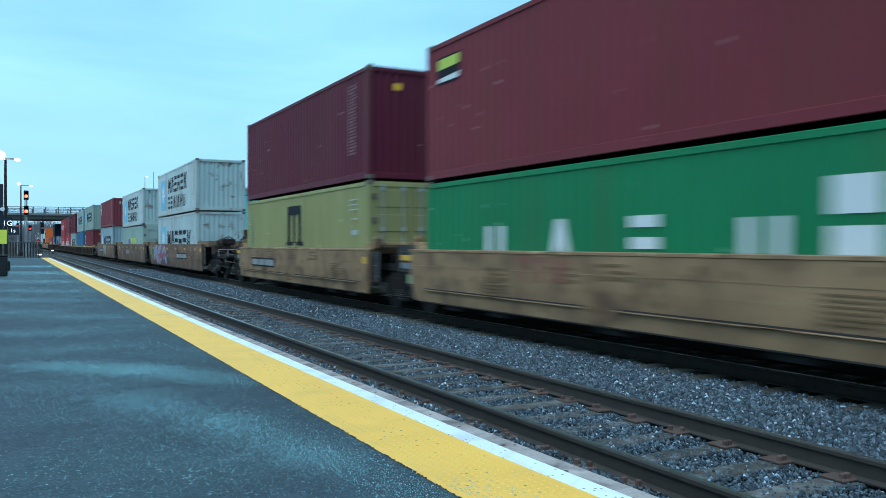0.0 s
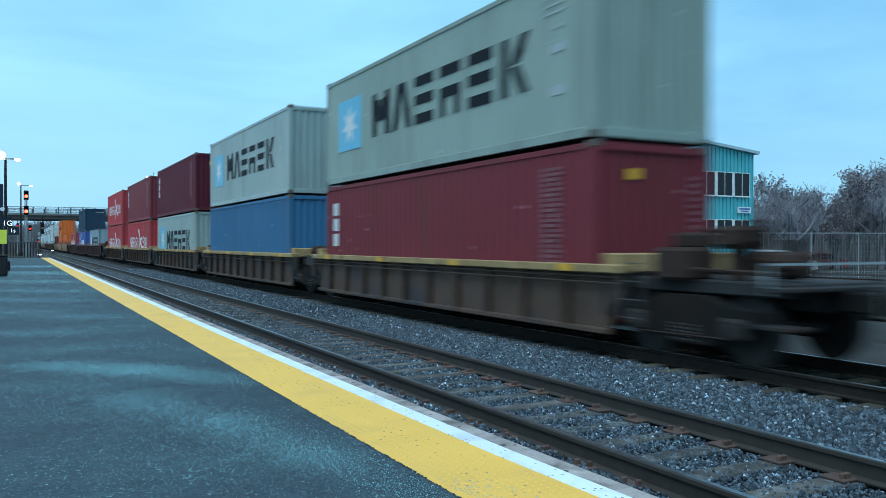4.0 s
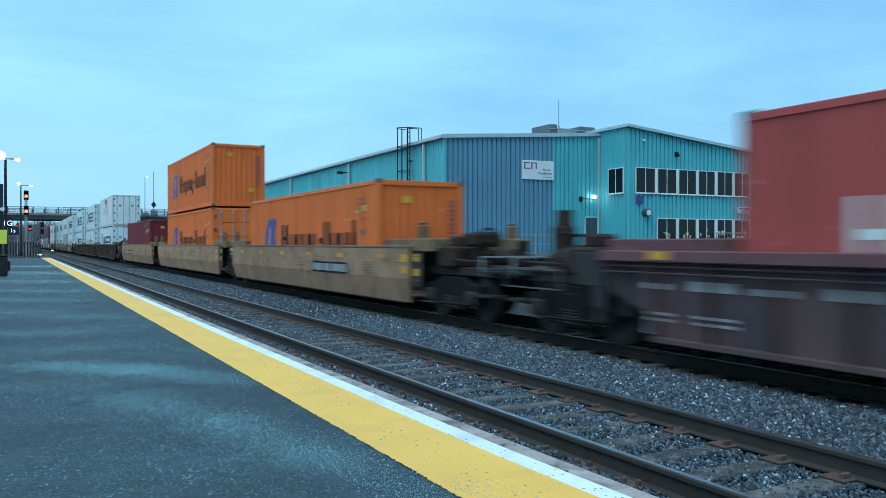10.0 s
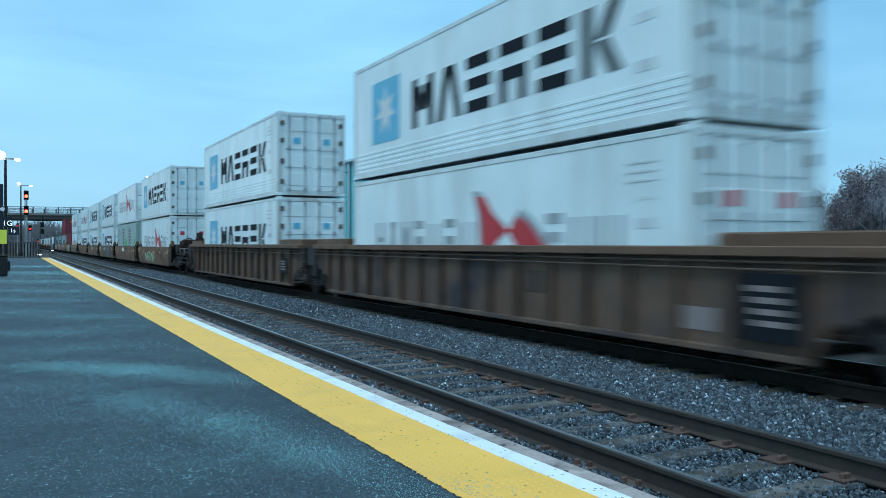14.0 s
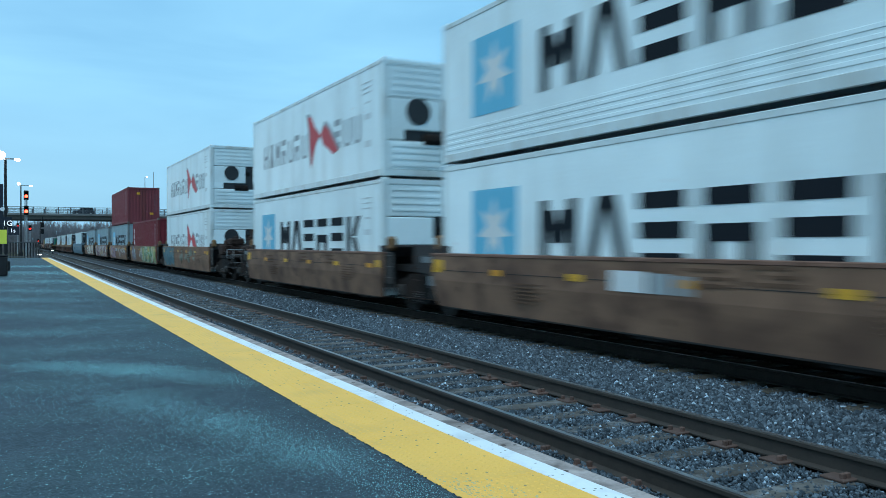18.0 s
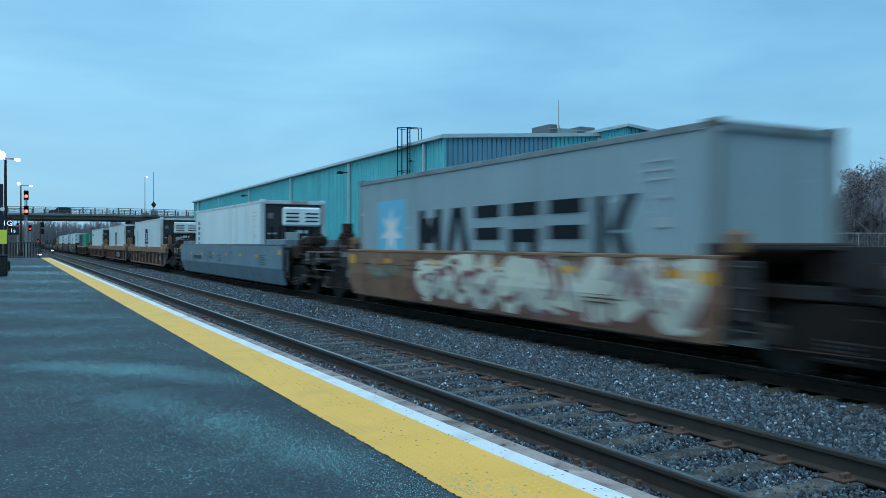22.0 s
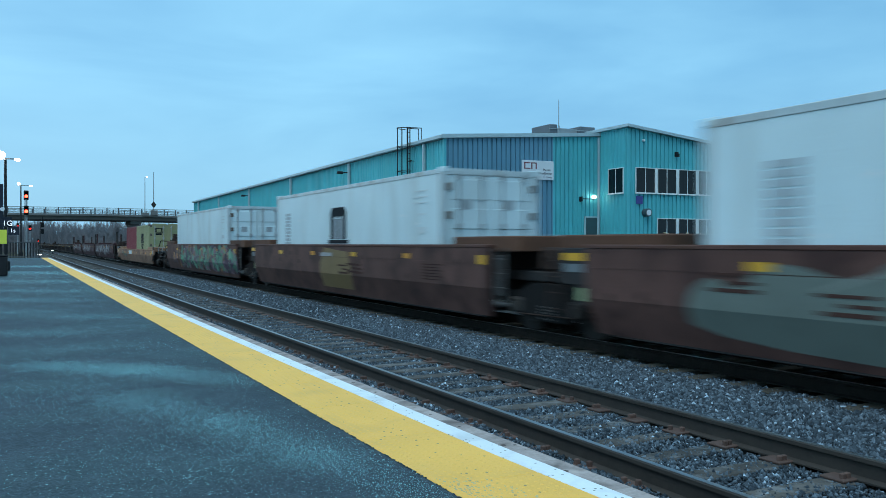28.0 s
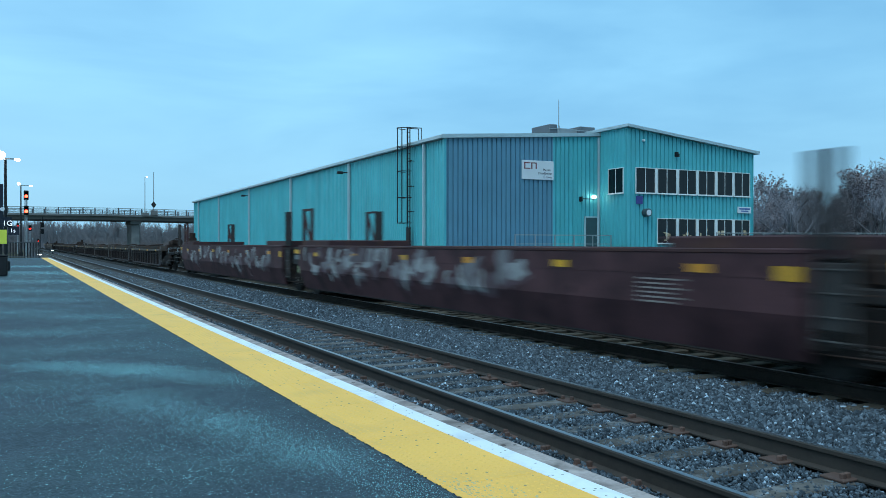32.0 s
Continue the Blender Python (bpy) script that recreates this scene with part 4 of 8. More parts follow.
def trees():
    rng = random.Random(5)
    kinds = [tree_mesh(s, 9.0, sp, lv) for s, sp, lv in ((1, 0.8, 2), (2, 0.9, 0), (3, 0.75, 2), (4, 1.0, 0))]

    def plant(x, y, k, size, label, stretch=0.0, far=False):
        trunk, twig, leaf = kinds[k]
        t = thing("tree", label, "tree", "bare trees", at=(x, y, -0.7), turn=rng.uniform(0, 360))
        t.scale = (size, size, size * (stretch or rng.uniform(0.9, 1.15)))
        part("trunk", trunk, HAZE_TWIG if far else BARK, t)
        part("crown", twig, HAZE_TWIG if far else TWIG, t)
        if leaf and not far:
            part("leaves", leaf, DEAD, t, "a few withered leaves")

    # the thicket behind the warehouse and the yard, thin by the wall and rising away from it
    c, s0 = math.cos(HEAD), math.sin(HEAD)
    knots = ((0.36, 0.070), (0.385, 0.080), (0.41, 0.086), (0.44, 0.070), (0.468, 0.070), (0.50, 0.082), (0.53, 0.100), (0.66, 0.112))
    tall = [max(v.co.z for v in k[1].vertices) for k in kinds]
    for i in range(72):
        u = 0.372 + 0.27 * (i + rng.random()) / 72
        d = rng.uniform(60, 112)
        # the wood's skyline, as a slope from the eye
        slope = next(h0 + (h1 - h0) * (u - u0) / (u1 - u0) for (u0, h0), (u1, h1) in zip(knots, knots[1:]) if u <= u1)
        k = rng.randrange(4)
        size = (2.26 + slope * d) / tall[k] * rng.uniform(0.78, 1.04)
        plant(u * d * c + d * s0, -u * d * s0 + d * c, k, size, "bare brown tree with a few withered leaves behind the yard", 1.0)
    # behind the bridge
    for i in range(140):
        x, y = rng.uniform(-34, 72), rng.uniform(216, 330)
        if -1 < x < 17:
            y += 130
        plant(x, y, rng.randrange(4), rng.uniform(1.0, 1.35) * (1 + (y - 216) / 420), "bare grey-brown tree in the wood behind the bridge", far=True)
    # low scrub: what nobody could count
    bits = []
    for x0, x1, y0, y1, n, hh in ((36, 110, 45, 100, 2600, 3.2), (-34, 0, 212, 330, 1100, 3.6), (17, 80, 212, 330, 1500, 3.8), (22.5, 21.2, 44, 56, 26, 2.2), (44, 70, 42, 60, 500, 2.0)):
        for i in range(n):
            p = Vector((rng.uniform(x0, x1), rng.uniform(y0, y1), -0.7))
            if x0 > x1:
                p.x = rng.uniform(19.9, 20.4)
            for j in range(7):
                d = Vector((rng.uniform(-0.6, 0.6), rng.uniform(-0.6, 0.6), 1)).normalized()
                bits.append(cyl_data(p, p + d * hh * rng.uniform(0.5, 1.0), 0.028, 0.012, 3, caps=False))
    part("scrub", mesh_of("scrub", *merged(bits)), SCRUB, kind="stuff", label="bare winter scrub and brush")
    # far treeline closing the view: a band of bare stems
    tl = []
    for i in range(9000):
        a = -0.2 + 1.35 * rng.random()
        r = rng.uniform(390, 520)
        hh = rng.uniform(7, 13) + 1.6 * math.sin(a * 23) + 1.2 * math.sin(a * 71)
        o = Vector((r * math.sin(a), r * math.cos(a), -1))
        tip = o + Vector((rng.uniform(-1, 1), rng.uniform(-1, 1), hh))
        tl.append(cyl_data(o, tip, 0.22, 0.06, 3, caps=False))
        for _ in range(5):
            k = o.lerp(tip, rng.uniform(0.3, 0.85))
            tl.append(cyl_data(k, k + Vector((rng.uniform(-2.2, 2.2), rng.uniform(-1, 1), rng.uniform(0.8, 2.8))), 0.13, 0.06, 3, caps=False))
    # the stems' grey-lilac colour carries the haze
    part("far_wood", mesh_of("far_wood", *merged(tl)), mat("haze_tinted_far_wood", (0.17, 0.17, 0.185), 0.95, var=0.3, size=0.15), kind="stuff", label="hazy grey woods far off")


trees()


def yard_fence():
    f = thing("chain_link_fence", "galvanised chain-link fence round the yard", "fence", at=(34.6, 33.4, -0.42))
    d = Vector((1, -0.56, 0)).normalized()
    n = 12
    ang = math.degrees(math.atan2(d.y, d.x))
    for i in range(n):
        part("post", shape("fence_post", [cyl_data((0, 0, 0), (0, 0, 2.65), 0.035, n=6)]), GALV, f, at=tuple(d * 2.6 * i))
    part("top_rail", shape("top_rail", [cyl_data((0, 0, 0), (2.6 * (n - 1), 0, 0), 0.025, n=6)]), GALV, f, at=(0, 0, 2.6), turn=(0, 0, ang))
    wires = []
    for i in range(190):
        x = 2.6 * (n - 1) * i / 190
        wires.append(bx(x, x + 0.006, -0.003, 0.003, 0.05, 2.58))
    for j in range(9):
        wires.append(bx(0, 2.6 * (n - 1), -0.004, 0.004, 0.2 + 0.28 * j, 0.207 + 0.28 * j))
    part("mesh", shape("fence_mesh", wires), GALV, f, "thin wire mesh", turn=(0, 0, ang), kind="stuff")


yard_fence()
CAR_WHITE = mat("white_car_paint", (0.7, 0.72, 0.74), 0.25, var=0.04, bump=0)
CAR_DARK = mat("dark_car_paint", (0.03, 0.035, 0.045), 0.25, var=0.05, bump=0)
CAR_RED = mat("dull_red_car_paint", (0.25, 0.03, 0.03), 0.3, var=0.05, bump=0)
RUBBER = mat("tyre_rubber", (0.02, 0.02, 0.02), 0.85, var=0.2)


def vehicle(name, label, paint, at, turn, profile, length, width, glasses):
    """A road vehicle: body from its side outline, windows, wheels, lights."""
    t = thing(name, label, "car", at=at, turn=turn)
    w = width / 2
    body = prism_data(profile, 1, -w, w)
    me = shape((name, "body", length), [body])
    part("body", me, paint, t)
    for i, g in enumerate(glasses):
        for s in (-1, 1):
            part("window", shape((name, "glass", i, s), [prism_data(g, 1, s * (w + 0.004), s * (w - 0.02))]), GLASS, t)
    for x in (-length * 0.31, length * 0.31):
        for s in (-1, 1):
            q = part("wheel", shape("car_wheel", [cyl_data((0, -0.11, 0), (0, 0.11, 0), 0.34, n=18)]), RUBBER, t, at=(x, s * (w - 0.10), 0.34))
            part("rim", shape("car_rim", [cyl_data((0, -0.115, 0), (0, 0.115, 0), 0.21, n=12)]), GALV, q)
    for s in (-1, 1):
        part("headlight", shape("headlight", [bx(-0.03, 0.03, -0.16, 0.16, -0.07, 0.07, c=0.02)]), SIGN_WHITE, t, at=(length / 2 - 0.02, s * (w - 0.25), 0.72))
        part("tail_light", shape("tail_light", [bx(-0.03, 0.03, -0.1, 0.1, -0.12, 0.12, c=0.02)]), CAR_RED, t, at=(-length / 2 + 0.02, s * (w - 0.18), 0.85))
    return t


SUV = [(-2.3, 0.35), (-2.32, 0.95), (-2.15, 1.05), (-1.95, 1.62), (-1.6, 1.74), (0.25, 1.74), (0.55, 1.66), (1.15, 1.12), (2.15, 0.98), (2.32, 0.8), (2.3, 0.35)]
SUV_GLASS = [[(-1.95, 1.12), (-1.8, 1.58), (-0.75, 1.62), (-0.75, 1.12)], [(-0.65, 1.12), (-0.65, 1.62), (0.3, 1.62), (0.85, 1.12)]]
SEDAN = [(-2.3, 0.3), (-2.34, 0.85), (-1.75, 0.98), (-1.2, 1.4), (-0.2, 1.47), (0.4, 1.4), (1.15, 0.95), (2.2, 0.8), (2.34, 0.6), (2.3, 0.3)]
SEDAN_GLASS = [[(-1.5, 0.98), (-1.1, 1.33), (-0.35, 1.39), (-0.35, 0.98)], [(-0.27, 0.98), (-0.27, 1.39), (0.33, 1.33), (0.9, 0.98)]]
vehicle("parked_van", "white van parked beyond the yard fence", CAR_WHITE, (49.7, 41.7, -0.6), -40, SUV, 4.6, 1.85, SUV_GLASS)
vehicle("parked_car", "dull red car parked beyond the fence", CAR_RED, (57.5, 45.0, -0.6), 140, SEDAN, 4.6, 1.8, SEDAN_GLASS)
ROAD_CARS = []
for paint, label in ((CAR_DARK, "dark car driving over the bridge"), (CAR_WHITE, "white car driving over the bridge"), (CAR_DARK, "dark car driving over the bridge"), (CAR_DARK, "dark car driving over the bridge")):
    ROAD_CARS.append(vehicle("road_car", label, paint, (-60, 203, 8.02), 180, SUV, 4.6, 1.85, SUV_GLASS))


# ---- loose pieces of the tracks ----
def track_pieces():
    near = shape("tie", [bx(-1.3, 1.3, -0.115, 0.115, -0.40, -0.172, c=0.012)])
    plate = shape("tie_plate", [bx(-0.23, 0.21, -0.105, 0.105, -0.174, -0.155, c=0.005)])
    spikes = shape("spike", [bx(-0.018, 0.022, -0.018, 0.018, -0.16, -0.115, c=0.006)])
    rng = random.Random(8)
    bed = bpy.data.objects["ballast_bed"]
    for k, x in enumerate(TRACKS):
        for i in range(110 if k == 0 else 70):
            y = 1.2 + 0.56 * i
            dx, a = rng.uniform(-0.05, 0.05), rng.uniform(-1.2, 1.2)
            part("tie", near, TIE if k == 0 else DARK_TIE, bed, at=(x + dx, y, rng.uniform(-0.008, 0.004)), turn=(0, 0, a))
            if i < 44 and k == 0:
                for s in (-1, 1):
                    part("tie_plate", plate, PLATE, bed, at=(x + s * 0.752 - 0.0, y, 0), turn=(0, 0, 0 if s < 0 else 180))
                    for sx in (-0.155, -0.105, 0.09, 0.135):
                        if i < 24:
                            part("spike", spikes, PLATE, bed, at=(x + s * (0.752 + sx), y + rng.choice((-0.05, 0.05)), 0))
    rest = []
    for k, x in enumerate(TRACKS):
        for i in range(110 if k == 0 else 70, 420):
            rest.append(bx(x - 1.3, x + 1.3, 1.2 + 0.56 * i - 0.115, 1.2 + 0.56 * i + 0.115, -0.40, -0.175))
        for i in range(-40, 0):
            rest.append(bx(x - 1.3, x + 1.3, 1.2 + 0.56 * i - 0.115, 1.2 + 0.56 * i + 0.115, -0.40, -0.175))
    part("tie_rows", mesh_of("tie_rows", *merged(rest)), TIE, bed, "rows of weathered ties", kind="stuff")
    a, b = TRACKS
    part("loose_stone", stones("loose_stone", [(a + 0.83, b - 1.0, 1, 18, -0.205, 1900)], 3, False), STONE, bed, "loose crushed stones", kind="stuff")
    part("loose_stone", stones("fine_stone", [(a - 1.62, a - 0.83, 1, 18, -0.168, 2300), (a - 0.66, a + 0.66, 1, 18, -0.197, 2300)], 5, False, 0.68), STONE, bed, "finer crushed stones between the rails", kind="stuff")
    part("loose_stone", stones("loose_stone", [(a - 1.62, a - 0.83, 18, 60, -0.175, 300), (a - 0.65, a + 0.65, 18, 60, -0.198, 300), (a + 0.83, b - 1.0, 18, 60, -0.2, 500), (a - 1.62, a - 0.83, -12, 1, -0.19, 260), (a - 0.65, a + 0.65, -12, 1, -0.208, 260), (a + 0.83, b - 1.0, -12, 1, -0.2, 260), (b + 0.9, b + 2.0, 2, 40, -0.3, 150)], 4, False), STONE, bed, "loose crushed stones", kind="stuff")


track_pieces()

# ---- the container train ----
TX = TRACKS[1]
SPEED = 23.187                 # metres a second, towards -y
BASE, STACK = 0.29, 3.215      # undersides of the lower and the upper containers
MOVERS = []                    # (thing, place along the train, height)
W, L40, L20, HIGH, LOW = 2.44, 12.19, 6.06, 2.895, 2.59


def paint(name, color, rough=0.5, dirt=RUST, amount=0.45, size=0.6, var=0.12):
    # pale paints are kept glossy, dark ones have gone chalky
    gloss = min(color) > 0.3
    rough = 0.38 if gloss else 0.6
    return mat(name, color, rough, 0.0, var, 0.5, 30, 0.06, dirt, amount, size, streak=True, per_object=0.06, spec=0.5 if gloss else 0.2, chips=(tuple(min(0.8, 0.2 + c) for c in color), 9.0, 0.992))


PAINTS = dict(
    maroon=paint("maroon_container_paint", (0.115, 0.013, 0.030)),
    brown=paint("red_brown_container_paint", (0.190, 0.029, 0.039)),
    faded=paint("faded_red_container_paint", (0.215, 0.052, 0.062)),
    khaki=paint("pale_khaki_container_paint", (0.345, 0.345, 0.195), amount=0.3),
    dusky=paint("dusky_red_container_paint", (0.225, 0.042, 0.055)),
    brick=paint("brick_red_container_paint", (0.46, 0.083, 0.077)),
    red=paint("bright_red_container_paint", (0.50, 0.058, 0.068)),
    green=paint("green_container_paint", (0.008, 0.19, 0.075), amount=0.2),
    yellow=paint("dull_yellow_container_paint", (0.31, 0.295, 0.125), amount=0.25),
    white=paint("dirty_white_container_paint", (0.45, 0.55, 0.56), dirt=(0.22, 0.16, 0.11), amount=0.6, size=0.9),
    reefer=paint("white_reefer_paint", (0.78, 0.89, 0.91), dirt=(0.36, 0.34, 0.28), amount=0.35, size=0.4),
    ice=paint("cool_white_reefer_paint", (0.64, 0.77, 0.80), dirt=(0.33, 0.31, 0.25), amount=0.35, size=0.5),
    rusty=paint("rust_streaked_white_paint", (0.80, 0.85, 0.84), dirt=(0.50, 0.42, 0.32), amount=0.6, size=0.4),
    grey=paint("pale_grey_container_paint", (0.31, 0.39, 0.375), amount=0.3),
    bluegrey=paint("blue_grey_container_paint", (0.285, 0.385, 0.425), amount=0.2),
    sage=paint("sage_grey_container_paint", (0.30, 0.37, 0.33), amount=0.3),
    mint=paint("pale_mint_container_paint", (0.30, 0.40, 0.36), amount=0.15),
    blue=paint("mid_blue_container_paint", (0.045, 0.16, 0.30), amount=0.3),
    navy=paint("navy_container_paint", (0.026, 0.055, 0.092), amount=0.2),
    royal=paint("royal_blue_container_paint", (0.072, 0.125, 0.36), amount=0.15),
    orange=paint("orange_container_paint", (0.84, 0.18, 0.042), amount=0.25),
    teal=paint("sea_green_container_paint", (0.04, 0.28, 0.20), amount=0.2),
    white_edge=paint("rust_edged_white_paint", (0.42, 0.48, 0.46), dirt=(0.17, 0.085, 0.05), amount=0.8, size=1.5),
    rusty_edge=paint("rust_edged_reefer_paint", (0.62, 0.66, 0.66), dirt=(0.24, 0.12, 0.06), amount=0.9, size=1.1),
    white_end=mat("rust_spotted_white_paint", (0.40, 0.50, 0.50), 0.6, 0.0, 0.15, 0.8, 30, 0.06, (0.17, 0.085, 0.05), 0.85, 2.2, per_object=0.05, spec=0.2, dirt_from=(0.58, 0.68)),
    bluegrey_edge=paint("rust_edged_blue_grey_paint", (0.21, 0.27, 0.29), dirt=(0.15, 0.075, 0.045), amount=0.8, size=1.4),
    ice_edge=paint("rust_edged_cool_white_paint", (0.50, 0.58, 0.60), dirt=(0.25, 0.15, 0.09), amount=0.85, size=1.3),
    reefer_edge=paint("scuffed_white_edge_paint", (0.66, 0.75, 0.76), dirt=(0.33, 0.25, 0.18), amount=0.7, size=1.4),
    genset=paint("grey_green_steel_paint", (0.33, 0.46, 0.43), amount=0.1),
)
INK = dict(
    dark=mat("dark_lettering_paint", (0.010, 0.013, 0.018), 0.7, spec=0.15, var=0.1, bump=0),
    ghost=mat("faded_lettering_paint", (0.33, 0.37, 0.39), 0.6, var=0.2, bump=0),
    fade=mat("almost_gone_lettering", (0.58, 0.63, 0.64), 0.6, var=0.25, bump=0),
    rust=mat("running_rust", (0.40, 0.24, 0.14), 0.8, var=0.4, size=3, bump=0.1, dirt=(0.5, 0.38, 0.26), dirt_amount=0.9, dirt_size=3),
    white=mat("white_lettering_paint", (0.68, 0.70, 0.70), 0.5, var=0.1, bump=0),
    dim=mat("faint_blue_emblem_paint", (0.17, 0.23, 0.42), 0.5, var=0.15, bump=0),
    grey=mat("grey_lettering_paint", (0.37, 0.41, 0.44), 0.5, var=0.1, bump=0),
    sky=mat("sky_blue_emblem_paint", (0.12, 0.47, 0.66), 0.5, var=0.06, bump=0),
    red=mat("red_emblem_paint", (0.55, 0.03, 0.04), 0.5, var=0.06, bump=0),
    blue=mat("blue_emblem_paint", (0.025, 0.05, 0.28), 0.5, var=0.06, bump=0),
    yellow=mat("yellow_marking_paint", (0.72, 0.36, 0.02), 0.5, var=0.1, bump=0),
    lime=mat("lime_sticker_paint", (0.5, 0.6, 0.06), 0.5, var=0.1, bump=0),
    green=mat("green_cable_paint", (0.02, 0.42, 0.11), 0.5, var=0.05, bump=0),
    rustred=mat("dull_red_stencil_paint", (0.27, 0.09, 0.06), 0.7, var=0.3, bump=0),
    plate=mat("dull_plate_paint", (0.15, 0.17, 0.18), 0.6, var=0.25, bump=0.05),
    moss=mat("faded_green_plate_paint", (0.26, 0.31, 0.17), 0.6, var=0.2, bump=0),
    slate=mat("blue_grey_patch_paint", (0.055, 0.075, 0.085), 0.8, var=0.4, size=2, bump=0.05, spec=0.15),
    earth=mat("ochre_patch_paint", (0.19, 0.115, 0.06), 0.8, var=0.45, size=1.5, bump=0.05, spec=0.15, dirt=(0.09, 0.05, 0.05), dirt_amount=0.8, dirt_size=2.0),
    purple=mat("purple_emblem_paint", (0.10, 0.06, 0.34), 0.5, var=0.06, bump=0),
    soot=mat("black_stencil_paint", (0.075, 0.060, 0.050), 0.85, var=0.3, bump=0, spec=0.1),
    pale=mat("pale_worn_paint", (0.27, 0.28, 0.28), 0.6, var=0.35, bump=0.05),
    faint=mat("faint_stencil_paint", (0.26, 0.21, 0.20), 0.6, var=0.2, bump=0),
    trace=mat("faint_marking_paint", (0.225, 0.085, 0.10), 0.6, var=0.2, bump=0),
    stale=mat("stale_white_stencil_paint", (0.36, 0.35, 0.36), 0.7, var=0.4, size=2, bump=0, dirt=(0.18, 0.12, 0.12), dirt_amount=0.8, dirt_size=3),
    orange=mat("orange_reflector_paint", (0.66, 0.27, 0.02), 0.5, var=0.1, bump=0),
)
STEEL_DARK = mat("dark_reefer_machinery", (0.03, 0.032, 0.036), 0.5, 0.3, var=0.4)
CASTING = mat("worn_corner_casting", (0.16, 0.13, 0.11), 0.6, 0.4, var=0.3, dirt=RUST, dirt_amount=0.6)


def corrugated(length, height, pitch=0.278, depth=0.026):
    """A wall sheet in the yz plane, its outer faces at x = 0, its inner ones at x = depth."""
    n = round(length / pitch)
    p = length / n
    pts = []
    for i in range(n):
        y = -length / 2 + i * p
        pts += [(0, y), (0, y + 0.4 * p), (depth, y + 0.55 * p), (depth, y + 0.85 * p)]
    pts.append((0, length / 2))
    k = len(pts)
    v = [(x, y, 0) for x, y in pts] + [(x, y, height) for x, y in pts]
    return v, [(i, i + 1, k + i + 1, k + i) for i in range(k - 1)]


def flat_side(length, height, ribs):
    """A smooth insulated wall sheet: level ribs low down, or upright seams."""
    if ribs:
        pts = [(0.05, 0.0), (0.05, height), (0.0, height)]
        for i in (3, 2, 1, 0):
            z = 0.08 + 0.11 * i
            pts += [(0.0, z + 0.056), (-0.009, z + 0.05), (-0.009, z), (0.0, z - 0.006)]
        return [prism_data(pts + [(0.0, 0.0)], 1, -length / 2, length / 2)]
    n = round(length / 1.15)
    pts = [(0.05, length / 2), (0.05, -length / 2), (0.0, -length / 2)]
    for i in range(1, n):
        y = -length / 2 + length * i / n
        pts += [(0.0, y - 0.009), (-0.004, y - 0.006), (-0.004, y + 0.006), (0.0, y + 0.009)]
    return [prism_data(pts + [(0.0, length / 2)], 2, 0.0, height)]


def decal(name, key, pieces, ink, parent, label=""):
    """Thin painted shapes on the side that faces the platform; pieces: (y from the far end, width, z, height, slant)."""
    def build():
        out = []
        for y, w, z, hh, s in pieces:
            a, b = -y, -(y + w)
            out.append(prism_data([(a + s, z), (b + s, z), (b - s, z + hh), (a - s, z + hh)], 0, -0.006, 0.0))
        return out
    return part(name, shape(("decal", key), build), INK[ink], parent, label)


def glyph_row(y, z, size, kinds, gap=0.22, wide=0.95, wt=0.24):
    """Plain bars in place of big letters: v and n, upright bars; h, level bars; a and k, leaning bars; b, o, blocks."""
    out, s = [], size
    for k in kinds:
        w = s * wide
        if k == "v":
            out += [(y, wt * s, z, s, 0), (y + w - wt * s, wt * s, z, s, 0), (y + wt * s, (w - 2 * wt * s) / 2, z + 0.34 * s, 0.5 * s, -0.07 * s), (y + w / 2, (w - 2 * wt * s) / 2, z + 0.34 * s, 0.5 * s, 0.07 * s)]
        elif k == "a":
            out += [(y + 0.14 * s, 0.25 * s, z, s, 0.14 * s), (y + w - 0.39 * s, 0.25 * s, z, s, -0.14 * s)]
        elif k == "h":
            out += [(y, w * 0.9, z + q * s, 0.21 * s, 0) for q in (0, 0.40, 0.79)]
        elif k == "k":
            out += [(y, 0.25 * s, z, s, 0), (y + 0.48 * s, 0.27 * s, z + 0.52 * s, 0.48 * s, 0.15 * s), (y + 0.48 * s, 0.27 * s, z, 0.48 * s, -0.15 * s)]
        elif k == "b":
            out += [(y, w * 0.88, z + 0.79 * s, 0.21 * s, 0), (y, w * 0.88, z + 0.36 * s, 0.21 * s, 0), (y, wt * s, z, 0.36 * s, 0), (y + 0.62 * w, wt * s, z, 0.36 * s, 0)]
        elif k == "n":
            out += [(y, wt * s, z, s, 0), (y + w - wt * s, wt * s, z, s, 0), (y + wt * s, w - 2 * wt * s, z + 0.42 * s, 0.14 * s, 0)]
        elif k == "i":
            out += [(y, 0.2 * s, z, s, 0)]
            w = 0.25 * s
        elif k == "o":
            out += [(y, wt * s, z + 0.1 * s, 0.8 * s, 0), (y + w - wt * s, wt * s, z + 0.1 * s, 0.8 * s, 0), (y + 0.12 * s, w - wt * s, z, 0.1 * s, 0)]
        y += w + gap * s
    return out


def poly_decal(name, key, outlines, ink, parent, label="", lift=0.006):
    return part(name, shape(("poly", key), [prism_data([(-y, z) for y, z in o], 0, -lift, 0.0) for o in outlines]), INK[ink], parent, label)


